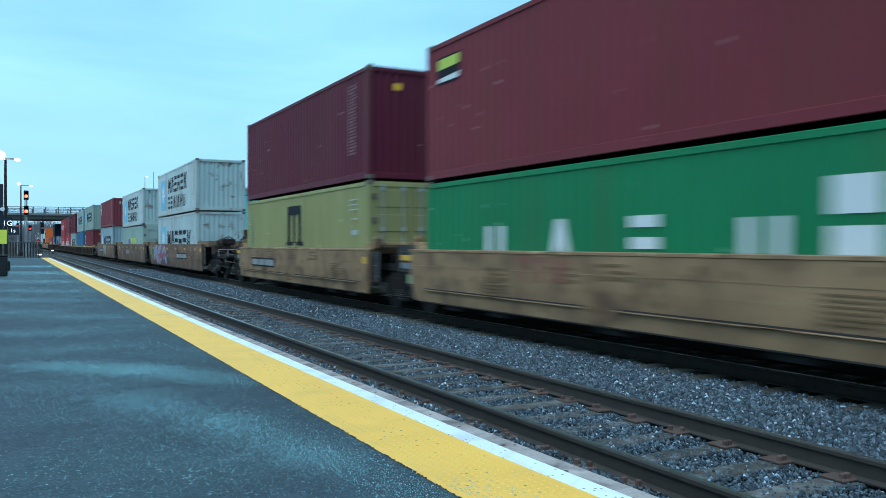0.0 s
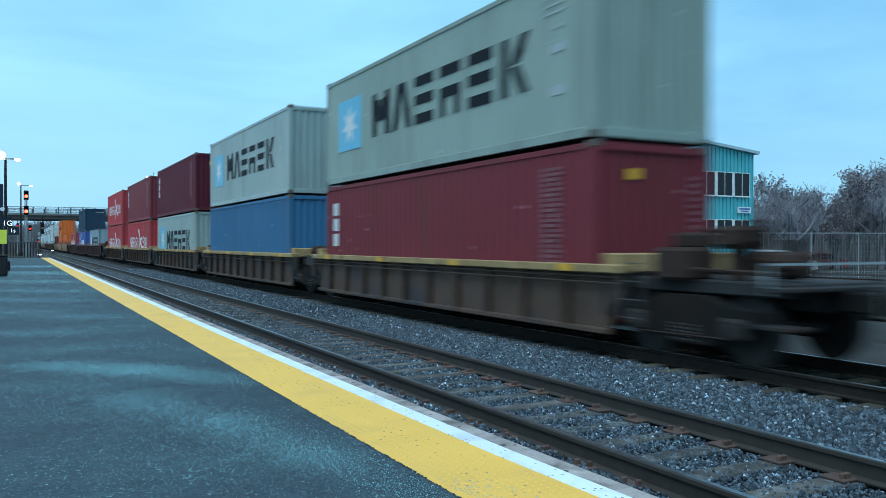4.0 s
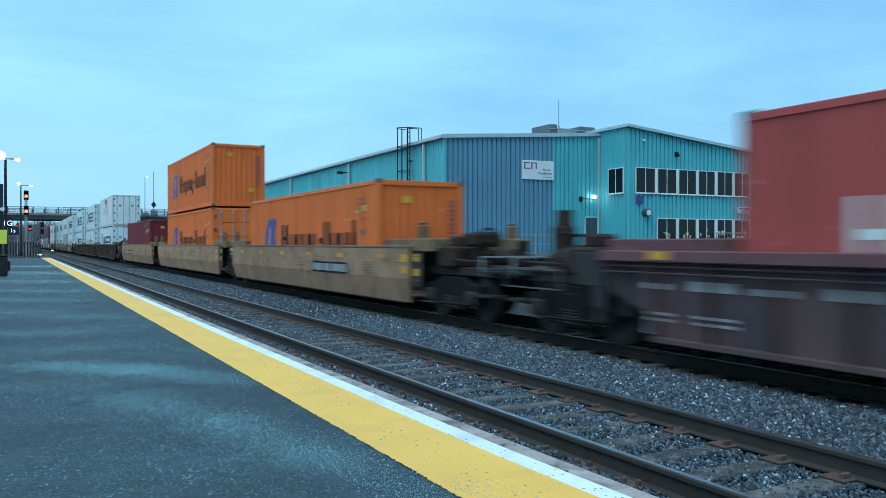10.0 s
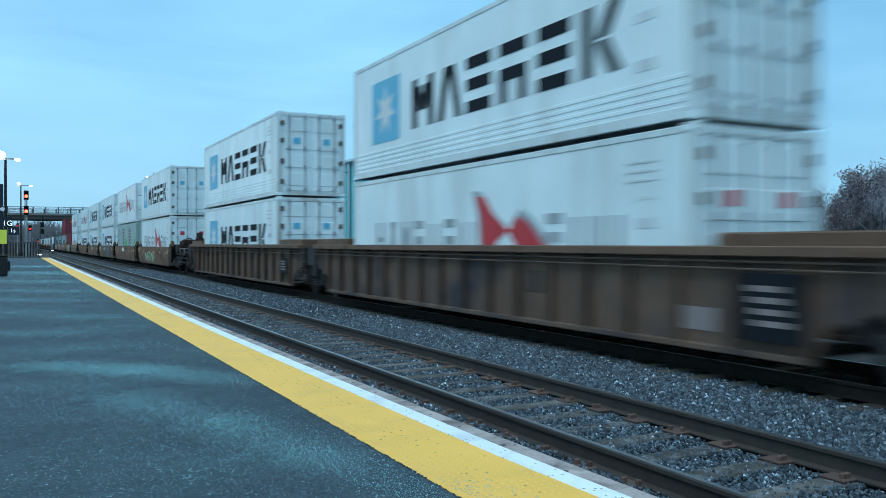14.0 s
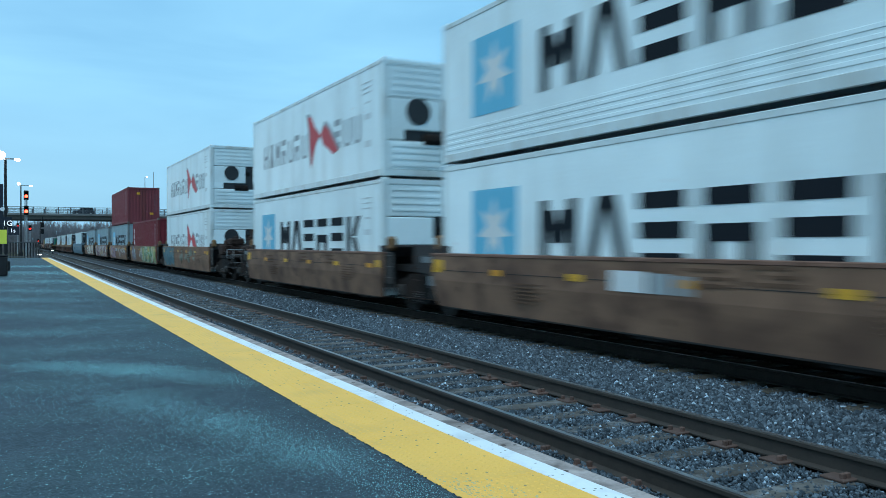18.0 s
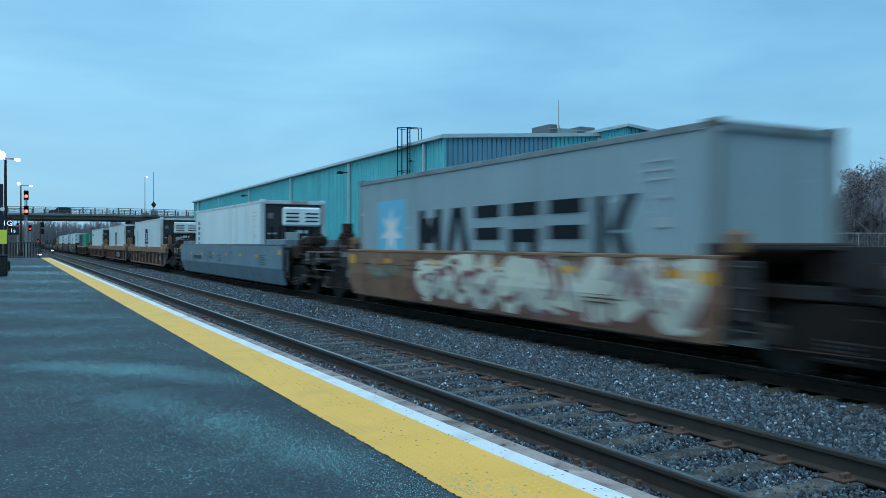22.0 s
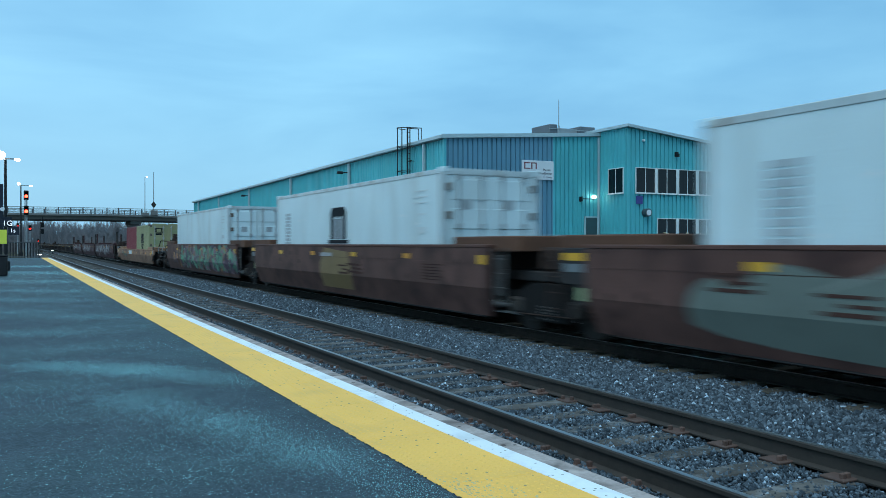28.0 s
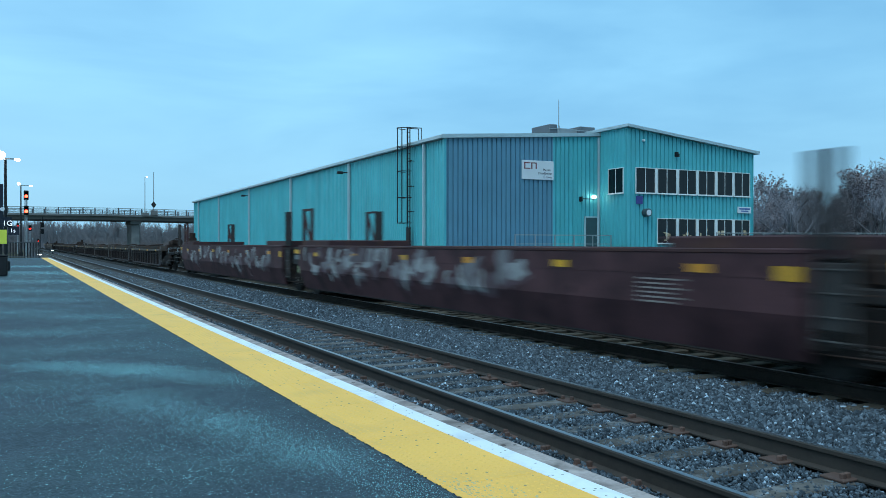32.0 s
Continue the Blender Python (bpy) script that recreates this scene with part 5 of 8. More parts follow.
def ribbon(path, wide):
    """The outline of a band along a curved path, thinner at its ends."""
    for _ in range(2):
        path = [path[0]] + [q for p, n in zip(path, path[1:]) for q in ((0.75 * p[0] + 0.25 * n[0], 0.75 * p[1] + 0.25 * n[1]), (0.25 * p[0] + 0.75 * n[0], 0.25 * p[1] + 0.75 * n[1]))] + [path[-1]]
    near, far, k = [], [], len(path) - 1
    for i, (y, z) in enumerate(path):
        (y0, z0), (y1, z1) = path[max(0, i - 1)], path[min(k, i + 1)]
        d = math.hypot(y1 - y0, z1 - z0) or 1.0
        w = wide * (0.35 + 0.65 * math.sin(math.pi * i / k)) / 2
        near.append((y - (z1 - z0) / d * w, z + (y1 - y0) / d * w))
        far.append((y + (z1 - z0) / d * w, z - (y1 - y0) / d * w))
    return near + far[::-1]


def star(cy, cz, r, n=7):
    return [(cy + (r if i % 2 == 0 else r * 0.42) * math.sin(math.pi * i / n), cz + (r if i % 2 == 0 else r * 0.42) * math.cos(math.pi * i / n)) for i in range(2 * n)]


def livery(kind, holder, pale=False):
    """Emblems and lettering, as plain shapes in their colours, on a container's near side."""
    if kind == "star":
        poly_decal("emblem", "star_sq", [[(1.25, 0.8), (2.85, 0.8), (2.85, 2.3), (1.25, 2.3)]], "sky", holder, "sky blue square emblem")
        poly_decal("emblem_star", "star_w", [star(2.05, 1.55, 0.6)], "white", holder, "white star", 0.010)
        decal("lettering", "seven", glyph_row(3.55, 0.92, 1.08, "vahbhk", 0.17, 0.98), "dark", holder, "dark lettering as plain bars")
    elif kind == "star_small":
        poly_decal("emblem", "star_sq2", [[(0.95, 0.85), (2.6, 0.85), (2.6, 2.2), (0.95, 2.2)]], "sky", holder, "sky blue square emblem")
        poly_decal("emblem_star", "star_w2", [star(1.78, 1.5, 0.55)], "white", holder, "white star", 0.010)
        decal("lettering", "seven2", glyph_row(3.35, 1.0, 1.05, "vahbhk", 0.18, 0.98), "dark", holder, "dark lettering as plain bars")
    elif kind == "star_two":
        poly_decal("emblem", "star_sq3", [[(1.15, 0.36), (2.95, 0.36), (2.95, 2.12), (1.15, 2.12)]], "sky", holder, "faded sky blue emblem")
        poly_decal("emblem_star", "star_w3", [star(2.05, 1.3, 0.62)], "white", holder, "white star", 0.010)
        decal("lettering", "two_a", glyph_row(3.8, 1.26, 0.86, "vahbhk", 0.2, 0.98), "dark", holder, "dark lettering as plain bars")
        decal("lettering", "two_b", glyph_row(3.8, 0.36, 0.70, "hhaiano", 0.36, 0.88), "dark", holder, "dark lettering as plain bars")
    elif kind in ("kite_red", "kite_white"):
        ink = "white" if kind == "kite_red" else "ghost"
        decal("lettering", ("ham", kind), glyph_row(1.52, 0.98, 0.80, "navbobo", 0.26, 0.64, 0.14), ink, holder, "lettering as plain bars")
        decal("lettering", ("sud", kind), glyph_row(8.78, 0.98, 0.80, "hoo", 0.24, 0.66, 0.16), ink, holder, "lettering as plain bars")
        sail = [(6.42, 2.2), (6.75, 2.16), (7.1, 1.8), (7.6, 1.52), (7.2, 1.32), (6.98, 1.02), (6.78, 0.62), (6.66, 1.2), (6.6, 1.75)]
        wing = [(7.6, 1.5), (7.95, 1.78), (8.3, 1.62), (9.1, 0.95), (8.7, 0.86), (8.3, 1.05), (7.9, 1.2)]
        if kind == "kite_red":
            poly_decal("emblem", "kite_lines", [ribbon([(6.35, 2.15), (6.7, 2.25), (7.05, 1.9), (7.4, 1.5), (7.9, 1.2), (8.5, 0.95), (9.0, 0.85)], 0.34)], "white", holder, "white swept wing emblem")
            poly_decal("emblem", "kite_tail", [ribbon([(6.6, 0.5), (6.75, 0.95), (7.1, 1.3), (7.6, 1.55), (8.2, 1.7), (8.5, 1.45)], 0.24)], "white", holder, "", 0.008)
        else:
            poly_decal("emblem_shadow", "wing_shade", [[(y - 0.12, z + 0.1) for y, z in sail], [(y + 0.05, z + 0.12) for y, z in wing]], "ghost", holder, "pale edge of the wing emblem", 0.004)
            poly_decal("emblem", "wing", [sail, wing], "red", holder, "swept wing emblem", 0.008)
    elif kind == "hapag":
        poly_decal("emblem", "hl", [[(1.62, 0.78), (2.3, 0.78), (2.32, 1.08), (2.62, 1.1), (2.62, 0.8), (3.25, 0.82), (3.3, 1.42), (3.12, 1.5), (3.3, 2.12), (2.45, 2.12), (2.1, 1.8), (1.95, 1.34)]], "blue", holder, "blue slanted emblem")
        poly_decal("emblem", "hl_gap", [[(2.38, 1.2), (2.56, 1.2), (2.74, 1.84), (2.56, 1.84)]], "orange", holder, "narrow gap in the emblem", 0.009)
        k = 1.04
        word = glyph_row(4.0, 1.02, 0.84 * k, "n", 0.14, 0.78, 0.27) + glyph_row(4.95, 1.02, 0.60 * k, "oooo", 0.18, 0.90, 0.27) + [(5.63, 0.17, 0.78, 0.32, 0), (7.5, 0.17, 0.78, 0.32, 0), (7.78, 0.34, 1.28, 0.16, 0)] + glyph_row(8.2, 1.02, 0.84 * k, "ii", 0.16, 0.8, 0.27) + glyph_row(8.8, 1.02, 0.60 * k, "ooo", 0.18, 0.92, 0.27) + [(10.5, 0.17, 1.02, 0.88, 0)]
        decal("lettering", "hl_w", word, "dark", holder, "dark lettering as plain bars")
        for i, y in enumerate((10.7, 11.2)):
            decal("sticker", ("hl_s", i), [(y, 0.3, 2.06 + 0.04 * i, 0.17 - 0.08 * (1 - i), 0)], "yellow", holder, "yellow sticker")
    elif kind == "uasc":
        decal("lettering", "ua", glyph_row(2.5, 0.88, 0.80, "oaho", 1.75, 0.82), "white", holder, "white lettering as plain bars")
        poly_decal("emblem", "ua_b", [[(9.9, z), (10.55, z), (10.55, z + 0.42), (9.9, z + 0.42)] for z in (0.55, 1.05, 1.6)], "white", holder, "white emblem block")
    elif kind == "m_mark":
        fit = lambda o: [(5.96 + 0.84 * (y - 6.09), 1.28 + 0.86 * (z - 1.3)) for y, z in o]
        poly_decal("emblem", "m_frame", [fit(o) for o in [[(5.36, 1.44), (5.68, 1.44), (5.68, 2.12), (5.86, 2.2), (6.04, 2.12), (6.2, 2.12), (6.38, 2.2), (6.5, 2.12), (6.5, 1.44), (6.82, 1.44), (6.82, 2.3), (6.66, 2.46), (5.52, 2.46), (5.36, 2.3)], [(6.0, 1.44), (6.16, 1.44), (6.16, 2.1), (6.0, 2.1)], [(5.16, 1.3), (7.02, 1.3), (7.02, 1.42), (5.16, 1.42)]]], "dark", holder, "dark frame emblem")
        poly_decal("emblem_pane", "m_pane", [fit(o) for o in [[(5.69, 1.45), (5.99, 1.45), (5.99, 2.1), (5.69, 2.1)], [(6.17, 1.45), (6.49, 1.45), (6.49, 2.1), (6.17, 2.1)]]], "grey", holder, "grey pane of the emblem", 0.003)
        poly_decal("emblem_arch", "m_arch", [fit(rounded([(y, 0.75), (y + 0.62, 0.75), (y + 0.62, 1.2), (y + 0.31, 1.32), (y, 1.2)], 1)) for y in (5.42, 6.16)], "grey", holder, "grey arches under the emblem", 0.003)
        poly_decal("emblem_core", "m_core", [fit(o) for o in [[(y + 0.1, 0.75), (y + 0.52, 0.75), (y + 0.4, 1.18), (y + 0.22, 1.18)] for y in (5.42, 6.16)]], "dark", holder, "dark core of each arch", 0.007)
        decal("marking", "data_col", [(1.05 + 0.27 * (i % 2), 0.2, 1.02 + 0.115 * (i // 2), 0.085, 0) for i in range(22)], "grey", holder, "column of small plain bars")
    elif kind == "m_mark_y":
        decal("emblem", "m_frame_y", [(5.25, 0.24, 1.3, 1.1, 0), (5.85, 0.16, 1.3, 0.9, 0), (6.4, 0.24, 1.3, 1.1, 0), (5.25, 1.4, 2.2, 0.28, 0), (5.1, 0.7, 1.22, 0.12, 0), (6.15, 0.7, 1.22, 0.12, 0), (5.3, 0.4, 0.98, 0.18, 0), (6.0, 0.5, 0.98, 0.18, 0)], "dark", holder, "dark emblem of plain bars")
        decal("lettering", "col_y", [(0.40 + 0.24 * (i % 2), 0.17, 1.02 + 0.115 * (i // 2), 0.08, 0) for i in range(26)], "moss", holder, "two columns of faint plain bars")
    elif kind == "m_mark_20":
        poly_decal("emblem", "m_frame_20", [[(2.42, 1.42), (2.66, 1.42), (2.66, 1.7), (3.38, 1.7), (3.38, 1.42), (3.62, 1.42), (3.62, 1.98), (2.42, 1.98)], [(2.3, 1.34), (3.75, 1.34), (3.75, 1.43), (2.3, 1.43)], [(2.5, 1.18), (2.95, 1.18), (2.95, 1.28), (2.62, 1.28), (2.62, 1.1), (2.95, 1.08), (2.95, 0.8), (2.5, 0.8), (2.5, 0.9), (2.83, 0.9), (2.83, 1.0), (2.5, 1.02)], [(3.1, 0.8), (3.6, 0.8), (3.6, 0.92), (3.24, 0.92), (3.24, 1.16), (3.6, 1.16), (3.6, 1.28), (3.1, 1.28)]], "dark", holder, "dark emblem of plain shapes")
        poly_decal("emblem_pane", "m_pane_20", [[(2.67, 1.45), (3.37, 1.45), (3.37, 1.69), (2.67, 1.69)]], "soot", holder, "dull pane of the emblem", 0.003)
        decal("marking", "col_20", [(0.35 + 0.22 * (i % 2), 0.16, 0.9 + 0.12 * (i // 2), 0.07, 0) for i in range(20)], "moss", holder, "faint column of small plain bars")
    elif kind == "script":
        arc = [i * math.pi / 10 for i in range(21)]
        poly_decal("emblem", "ring", [[(2.2 + r * math.sin(q), 1.72 + r * math.cos(q)) for r, q in [(0.92, q) for q in arc[:11]] + [(0.74, q) for q in arc[10::-1]]],
                                      [(2.2 + r * math.sin(q), 1.72 + r * math.cos(q)) for r, q in [(0.92, q) for q in arc[10:]] + [(0.74, q) for q in arc[20:9:-1]]]], "dim", holder, "faint blue-grey ring emblem")
        poly_decal("emblem_flag", "ring_f", [[(1.75, 1.2), (2.75, 1.2), (2.35, 1.6), (2.7, 2.05), (1.75, 2.1), (2.05, 1.65)]], "white", holder, "white flag emblem")
        poly_decal("emblem_band", "ring_b", [[(1.95, 1.5), (2.55, 1.48), (2.55, 1.78), (1.95, 1.8)]], "red", holder, "red band", 0.010)
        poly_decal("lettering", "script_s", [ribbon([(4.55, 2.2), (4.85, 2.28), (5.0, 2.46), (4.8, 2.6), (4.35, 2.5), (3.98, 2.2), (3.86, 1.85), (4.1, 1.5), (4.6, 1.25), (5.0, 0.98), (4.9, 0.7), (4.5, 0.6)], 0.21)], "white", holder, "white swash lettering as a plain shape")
        decal("lettering", "script_r", glyph_row(5.15, 1.0, 0.80, "onooiono", 0.08, 0.72) + [(5.95, 0.16, 0.9, 1.5, 0.12), (4.9, 5.6, 1.02, 0.10, 0)], "white", holder, "white lettering as plain bars")
    elif kind == "zim":
        decal("emblem", "zim_p", [(3.95, 1.2, 1.02, 0.62, 0)], "purple", holder, "purple block")
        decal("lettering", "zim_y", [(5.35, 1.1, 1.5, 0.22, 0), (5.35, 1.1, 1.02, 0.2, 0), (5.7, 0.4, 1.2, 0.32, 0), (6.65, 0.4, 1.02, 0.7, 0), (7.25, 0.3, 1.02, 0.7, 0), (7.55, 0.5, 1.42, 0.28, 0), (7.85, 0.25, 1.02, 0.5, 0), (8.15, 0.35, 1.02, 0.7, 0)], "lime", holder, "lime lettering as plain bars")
    elif kind == "genset":
        for i, y in enumerate((3.62, 7.75)):
            decal("louvre_frame", ("louvre", y), [(y, 1.3, 0.95, 1.6, 0)], "grey", holder, "louvred vent")
            decal("louvre_slat", ("slat", y), [(y + 0.06, 1.22, 1.0 + 0.118 * j, 0.06, 0) for j in range(13)], "dark", holder)
        pts = [(6.3 + 0.3 * i, 0.92 + 0.0042 * (i - 9) ** 2 + (0.008 * (i - 12) ** 2 if i > 12 else 0)) for i in range(20)]
        poly_decal("cable", "cable", [[(y, z - 0.07) for y, z in pts] + [(y, z + 0.07) for y, z in pts[::-1]]], "green", holder, "painted green cable")
        poly_decal("plug", "plug", [[(5.3, 1.3), (5.5, 1.3), (5.55, 1.7), (6.3, 1.75), (6.6, 1.35), (6.4, 0.95), (5.7, 0.9), (5.5, 1.15)]], "green", holder, "painted green plug", 0.010)
        decal("notice", "notice_g", [(1.02, 0.4, 2.40, 0.16, 0)], "grey", holder)
        decal("green_light", "green_light", [(1.02, 0.38, 2.28, 0.09, 0)], "green", holder, "green mark")
        decal("red_notice", "red_notice", [(1.48, 0.42, 1.95, 0.2, 0)], "red", holder, "red notice")
        decal("hatch", "genset_hatch", [(0.78, 0.3, 1.28, 0.36, 0)], "dark", holder, "dark hatch")
        decal("lime_notice", "lime_notice", [(1.18, 0.26, 1.28, 0.14, 0)], "lime", holder)
    elif kind == "tag_left":
        decal("lettering", "tagl", [(0.55, 0.36, 2.05 - 0.42 * i, 0.34, 0) for i in range(3)], "white", holder, "white lettering as plain bars")
    elif kind == "rusted":
        rr = random.Random(9)
        strips = []
        for i in range(26):
            y0, run = 4.9 + 0.095 * i + rr.uniform(-0.04, 0.04), rr.uniform(0.15, 0.5) + 0.75 * math.exp(-((i - 13) / 6.0) ** 2) * rr.random()
            strips.append((y0, rr.uniform(0.03, 0.10), 2.66 - run, run, 0))
        decal("rust_stain", "rust_strips", strips, "rust", holder, "brown rust running down from the roof edge")
        decal("lettering", "ghost", glyph_row(3.4, 1.2, 0.8, "oabibo", 0.25, 0.9), "fade", holder, "faded lettering as plain bars")
    elif kind == "notice":
        decal("notice_plate", "notice_d", [(0.5, 0.95, 1.98, 0.56, 0)], "dark", holder, "dark-edged notice")
        poly_decal("notice_mark", "notice_y", [[(0.54, 2.28), (1.41, 2.3), (1.41, 2.5), (0.54, 2.5)]], "lime", holder, "yellow-green strip", 0.009)
        poly_decal("notice_mark", "notice_w", [[(0.54, 2.02), (1.41, 2.02), (1.41, 2.14), (0.54, 2.10)]], "white", holder, "white strip", 0.009)
    elif kind == "tag_small":
        decal("lettering", "tags", [(0.62, 0.34 + 0.05 * (i % 2), 1.18 + 0.25 * i, 0.17, 0) for i in range(5)], "blue", holder, "column of small plain bars")
    elif kind == "corner_tag":
        decal("lettering", "corner_tags", [(10.6, 0.5, 2.12, 0.1, 0), (10.9, 0.3, 1.9, 0.07, 0), (0.5, 0.4, 1.9, 0.12, 0)], "grey", holder, "small pale plain bars")
        for i in range(6):
            part("end_mark", shape("end_mark", [bx(-0.07, 0.07, -0.006, 0.0, 0, 0.1)]), INK["grey"], holder, at=(1.35 + 0.2 * i, -12.16, 2.36))
    elif kind == "stickered":
        for i, y in enumerate((10.35, 11.1)):
            decal("sticker", ("side_sticker", i), [(y, 0.42, 2.04, 0.16 + 0.12 * i, 0)], "yellow", holder, "yellow sticker")
        decal("marking", "sticker_rows", [(9.6 + 0.1 * (i % 2), 1.9, 2.62 - 0.09 * i, 0.035, 0) for i in range(3)], "trace", holder, "rows of small plain bars")
    elif kind == "tag_top":
        decal("emblem", "tag_block", [(0.45, 0.75, 2.16, 0.2, 0)], "red", holder, "small red emblem")
        decal("lettering", "tag_row", [(1.25 + 0.3 * i, 0.22, 2.16, 0.2, 0) for i in range(4)], "blue", holder, "small blue lettering as plain bars")
    # numbers near the leading end
    if kind not in ("plain_dark", "genset", "m_mark_20", "corner_tag", "stickered"):
        column = kind in ("tag_left", "kite_red", "none")
        bars = [(10.78 + 0.3 * (i % 2), 0.17 + 0.04 * (i % 3), 0.7 + 0.085 * (i // 2), 0.055, 0) for i in range(44)] if column else [(10.85, 0.6, 2.42 - 0.13 * i, 0.03, 0) for i in range(3)] + [(11.05, 0.35, 1.5, 0.14, 0), (11.05, 0.35, 0.8, 0.16, 0), (11.1, 0.25, 1.9, 0.05, 0)]
        mk = decal("marking", ("numbers", column), bars, "trace" if column or kind == "hapag" else "fade" if pale else "grey", holder, "plain bars of small markings")
        tagged(mk, kind="stuff")


def container(s, z, color, kind="none", end="panel", style="dry", length=L40, label="", H=HIGH):
    """One box. s: the place of its middle along the train; end: what its leading end shows."""
    pt = PAINTS[color]
    edge = PAINTS[color + "_edge"] if color + "_edge" in PAINTS else pt
    t = thing("shipping_container" if style == "dry" else "refrigerated_container" if style == "reefer" else "generator_container",
              label or "container", "container", "containers on the train", at=(TX, s, z))
    MOVERS.append((t, s, z))
    hl, hw = length / 2, W / 2
    wall = H - 0.30
    if style == "dry":
        me = shape(("side_panel", H, length), [corrugated(length - 0.30, wall)])
    else:
        me = shape(("insulated_side", H, length, kind.startswith("star")), flat_side(length - 0.30, wall, kind.startswith("star")))
    part("side_panel", me, pt, t, at=(-hw + 0.012, 0, 0.17))
    part("side_panel", me, pt, t, at=(hw - 0.012, 0, 0.17), turn=(0, 0, 180))
    part("roof", shape(("container_roof", H, length), [bx(-hw + 0.05, hw - 0.05, -hl + 0.1, hl - 0.1, H - 0.09, H - 0.03)]), pt, t)
    for x in (-1, 1):
        for y in (-1, 1):
            part("corner_post", shape(("corner_post", H), [bx(-0.075, 0.075, -0.075, 0.075, 0.11, H - 0.11, c=0.012)]), edge, t, at=(x * (hw - 0.075), y * (hl - 0.075), 0))
            for q in (0, H - 0.118):
                part("corner_casting", shape(("corner_casting", H), [bx(-0.083, 0.083, -0.09, 0.09, 0, 0.118, c=0.012)]), CASTING if style == "dry" else pt, t, at=(x * (hw - 0.08), y * (hl - 0.087), q))
        part("top_rail", shape(("top_rail", H, length), [bx(-0.03, 0.03, -hl + 0.15, hl - 0.15, H - 0.14, H - 0.04, c=0.008)]), edge, t, at=(x * (hw - 0.03), 0, 0))
        part("bottom_rail", shape(("bottom_rail", H, length), [bx(-0.03, 0.03, -hl + 0.15, hl - 0.15, 0.02, 0.18, c=0.008)]), edge, t, at=(x * (hw - 0.03), 0, 0))
    for y in (-1, 1):
        part("end_header", shape(("end_header", H), [bx(-hw + 0.15, hw - 0.15, -0.04, 0.04, H - 0.16, H - 0.03, c=0.008)]), edge, t, at=(0, y * (hl - 0.045), 0))
        part("end_sill", shape(("end_sill", H), [bx(-hw + 0.15, hw - 0.15, -0.04, 0.04, 0.02, 0.17, c=0.008)]), edge, t, at=(0, y * (hl - 0.045), 0))
    ew = W - 0.30
    part("end_panel", shape(("end_panel", H), [corrugated(ew, wall, 0.25, 0.04)]), pt, t, "corrugated end wall", at=(0, hl - 0.03, 0.17), turn=(0, 0, -90))
    if end == "panel":
        part("end_panel", shape(("end_panel", H), []), PAINTS["white_end"] if color == "white" else pt, t, "corrugated end wall", at=(0, -hl + 0.03, 0.17), turn=(0, 0, 90))
        if color in ("brown", "maroon", "orange", "brick", "faded"):
            for x, zz in ((-0.4, 2.3), (0.6, 0.7)):
                part("sticker", shape("end_sticker", [bx(-0.13, 0.13, -0.004, 0.0, 0, 0.17)]), INK["yellow"], t, at=(x, -hl + 0.026, zz))
            part("marking", shape("end_marking", [bx(0.78 + 0.13 * (i % 2), 0.87 + 0.13 * (i % 2), -0.004, 0.0, 0.95 + 0.115 * (i // 2), 1.01 + 0.115 * (i // 2)) for i in range(26)]), INK["trace"], t, "plain bars of small markings", at=(0, -hl + 0.026, 0))
        if color == "dusky" and H == LOW:
            part("lettering", shape("end_word", [bx(-0.62, -0.56, -0.005, 0.0, 2.0, 2.26), bx(-0.68, -0.48, -0.005, 0.0, 2.17, 2.21), bx(-0.42, -0.22, -0.005, 0.0, 2.0, 2.05), bx(-0.42, -0.22, -0.005, 0.0, 2.09, 2.2), bx(-0.14, 0.04, -0.005, 0.0, 2.0, 2.2)]), INK["white"], t, "white word as plain bars", at=(0, -hl + 0.026, 0))
    elif end == "doors":
        for x in (-1, 1):
            d = part("door", shape(("container_door", H), [bx(-0.53, 0.53, -0.025, 0.025, 0.18, H - 0.17, c=0.01)] + [bx(-0.45, 0.45, -0.04, -0.02, 0.35 + 0.62 * i, 0.78 + 0.62 * i, c=0.015) for i in range(4)]), pt, t, "container door", at=(x * 0.535, -hl + 0.045, 0))
            for q in (-0.28, 0.28):
                part("lock_rod", shape(("lock_rod", H), [cyl_data((0, 0, 0.08), (0, 0, H - 0.1), 0.022, n=6)] + [bx(-0.05, 0.05, -0.03, 0.03, zz, zz + 0.10) for zz in (0.16, 0.95, 1.6, H - 0.26)]), GALV, d, at=(q, -0.065, 0))
            for zz in (0.4, 1.1, 1.8, 2.4):
                part("hinge", shape(("hinge", H), [bx(-0.07, 0.07, -0.03, 0.03, 0, 0.16, c=0.01)]), CASTING, d, at=(x * 0.52, -0.035, zz))
            if color == "khaki":
                part("marking", shape(("door_marking", x), [bx(-0.24, 0.2, -0.006, 0.0, 2.16 - 0.09 * i, 2.22 - 0.09 * i) for i in range(3)] if x > 0 else [bx(-0.24, 0.2, -0.006, 0.0, 2.28, 2.34), bx(-0.24, -0.16, -0.006, 0.0, 2.08, 2.28), bx(0.12, 0.2, -0.006, 0.0, 2.08, 2.28), bx(-0.3, 0.26, -0.006, 0.0, 2.03, 2.08), bx(-0.22, 0.18, -0.006, 0.0, 1.86, 1.98)]), INK["moss" if x > 0 else "dark"], d, "plain bars of door markings", at=(0, -0.042, 0))
                part("notice", shape(("door_notice", x), [bx(-0.3, 0.3, -0.006, 0.0, 1.22, 1.5)]), INK["ghost" if x > 0 else "moss"], d, at=(0.08 * x, -0.042, 0))
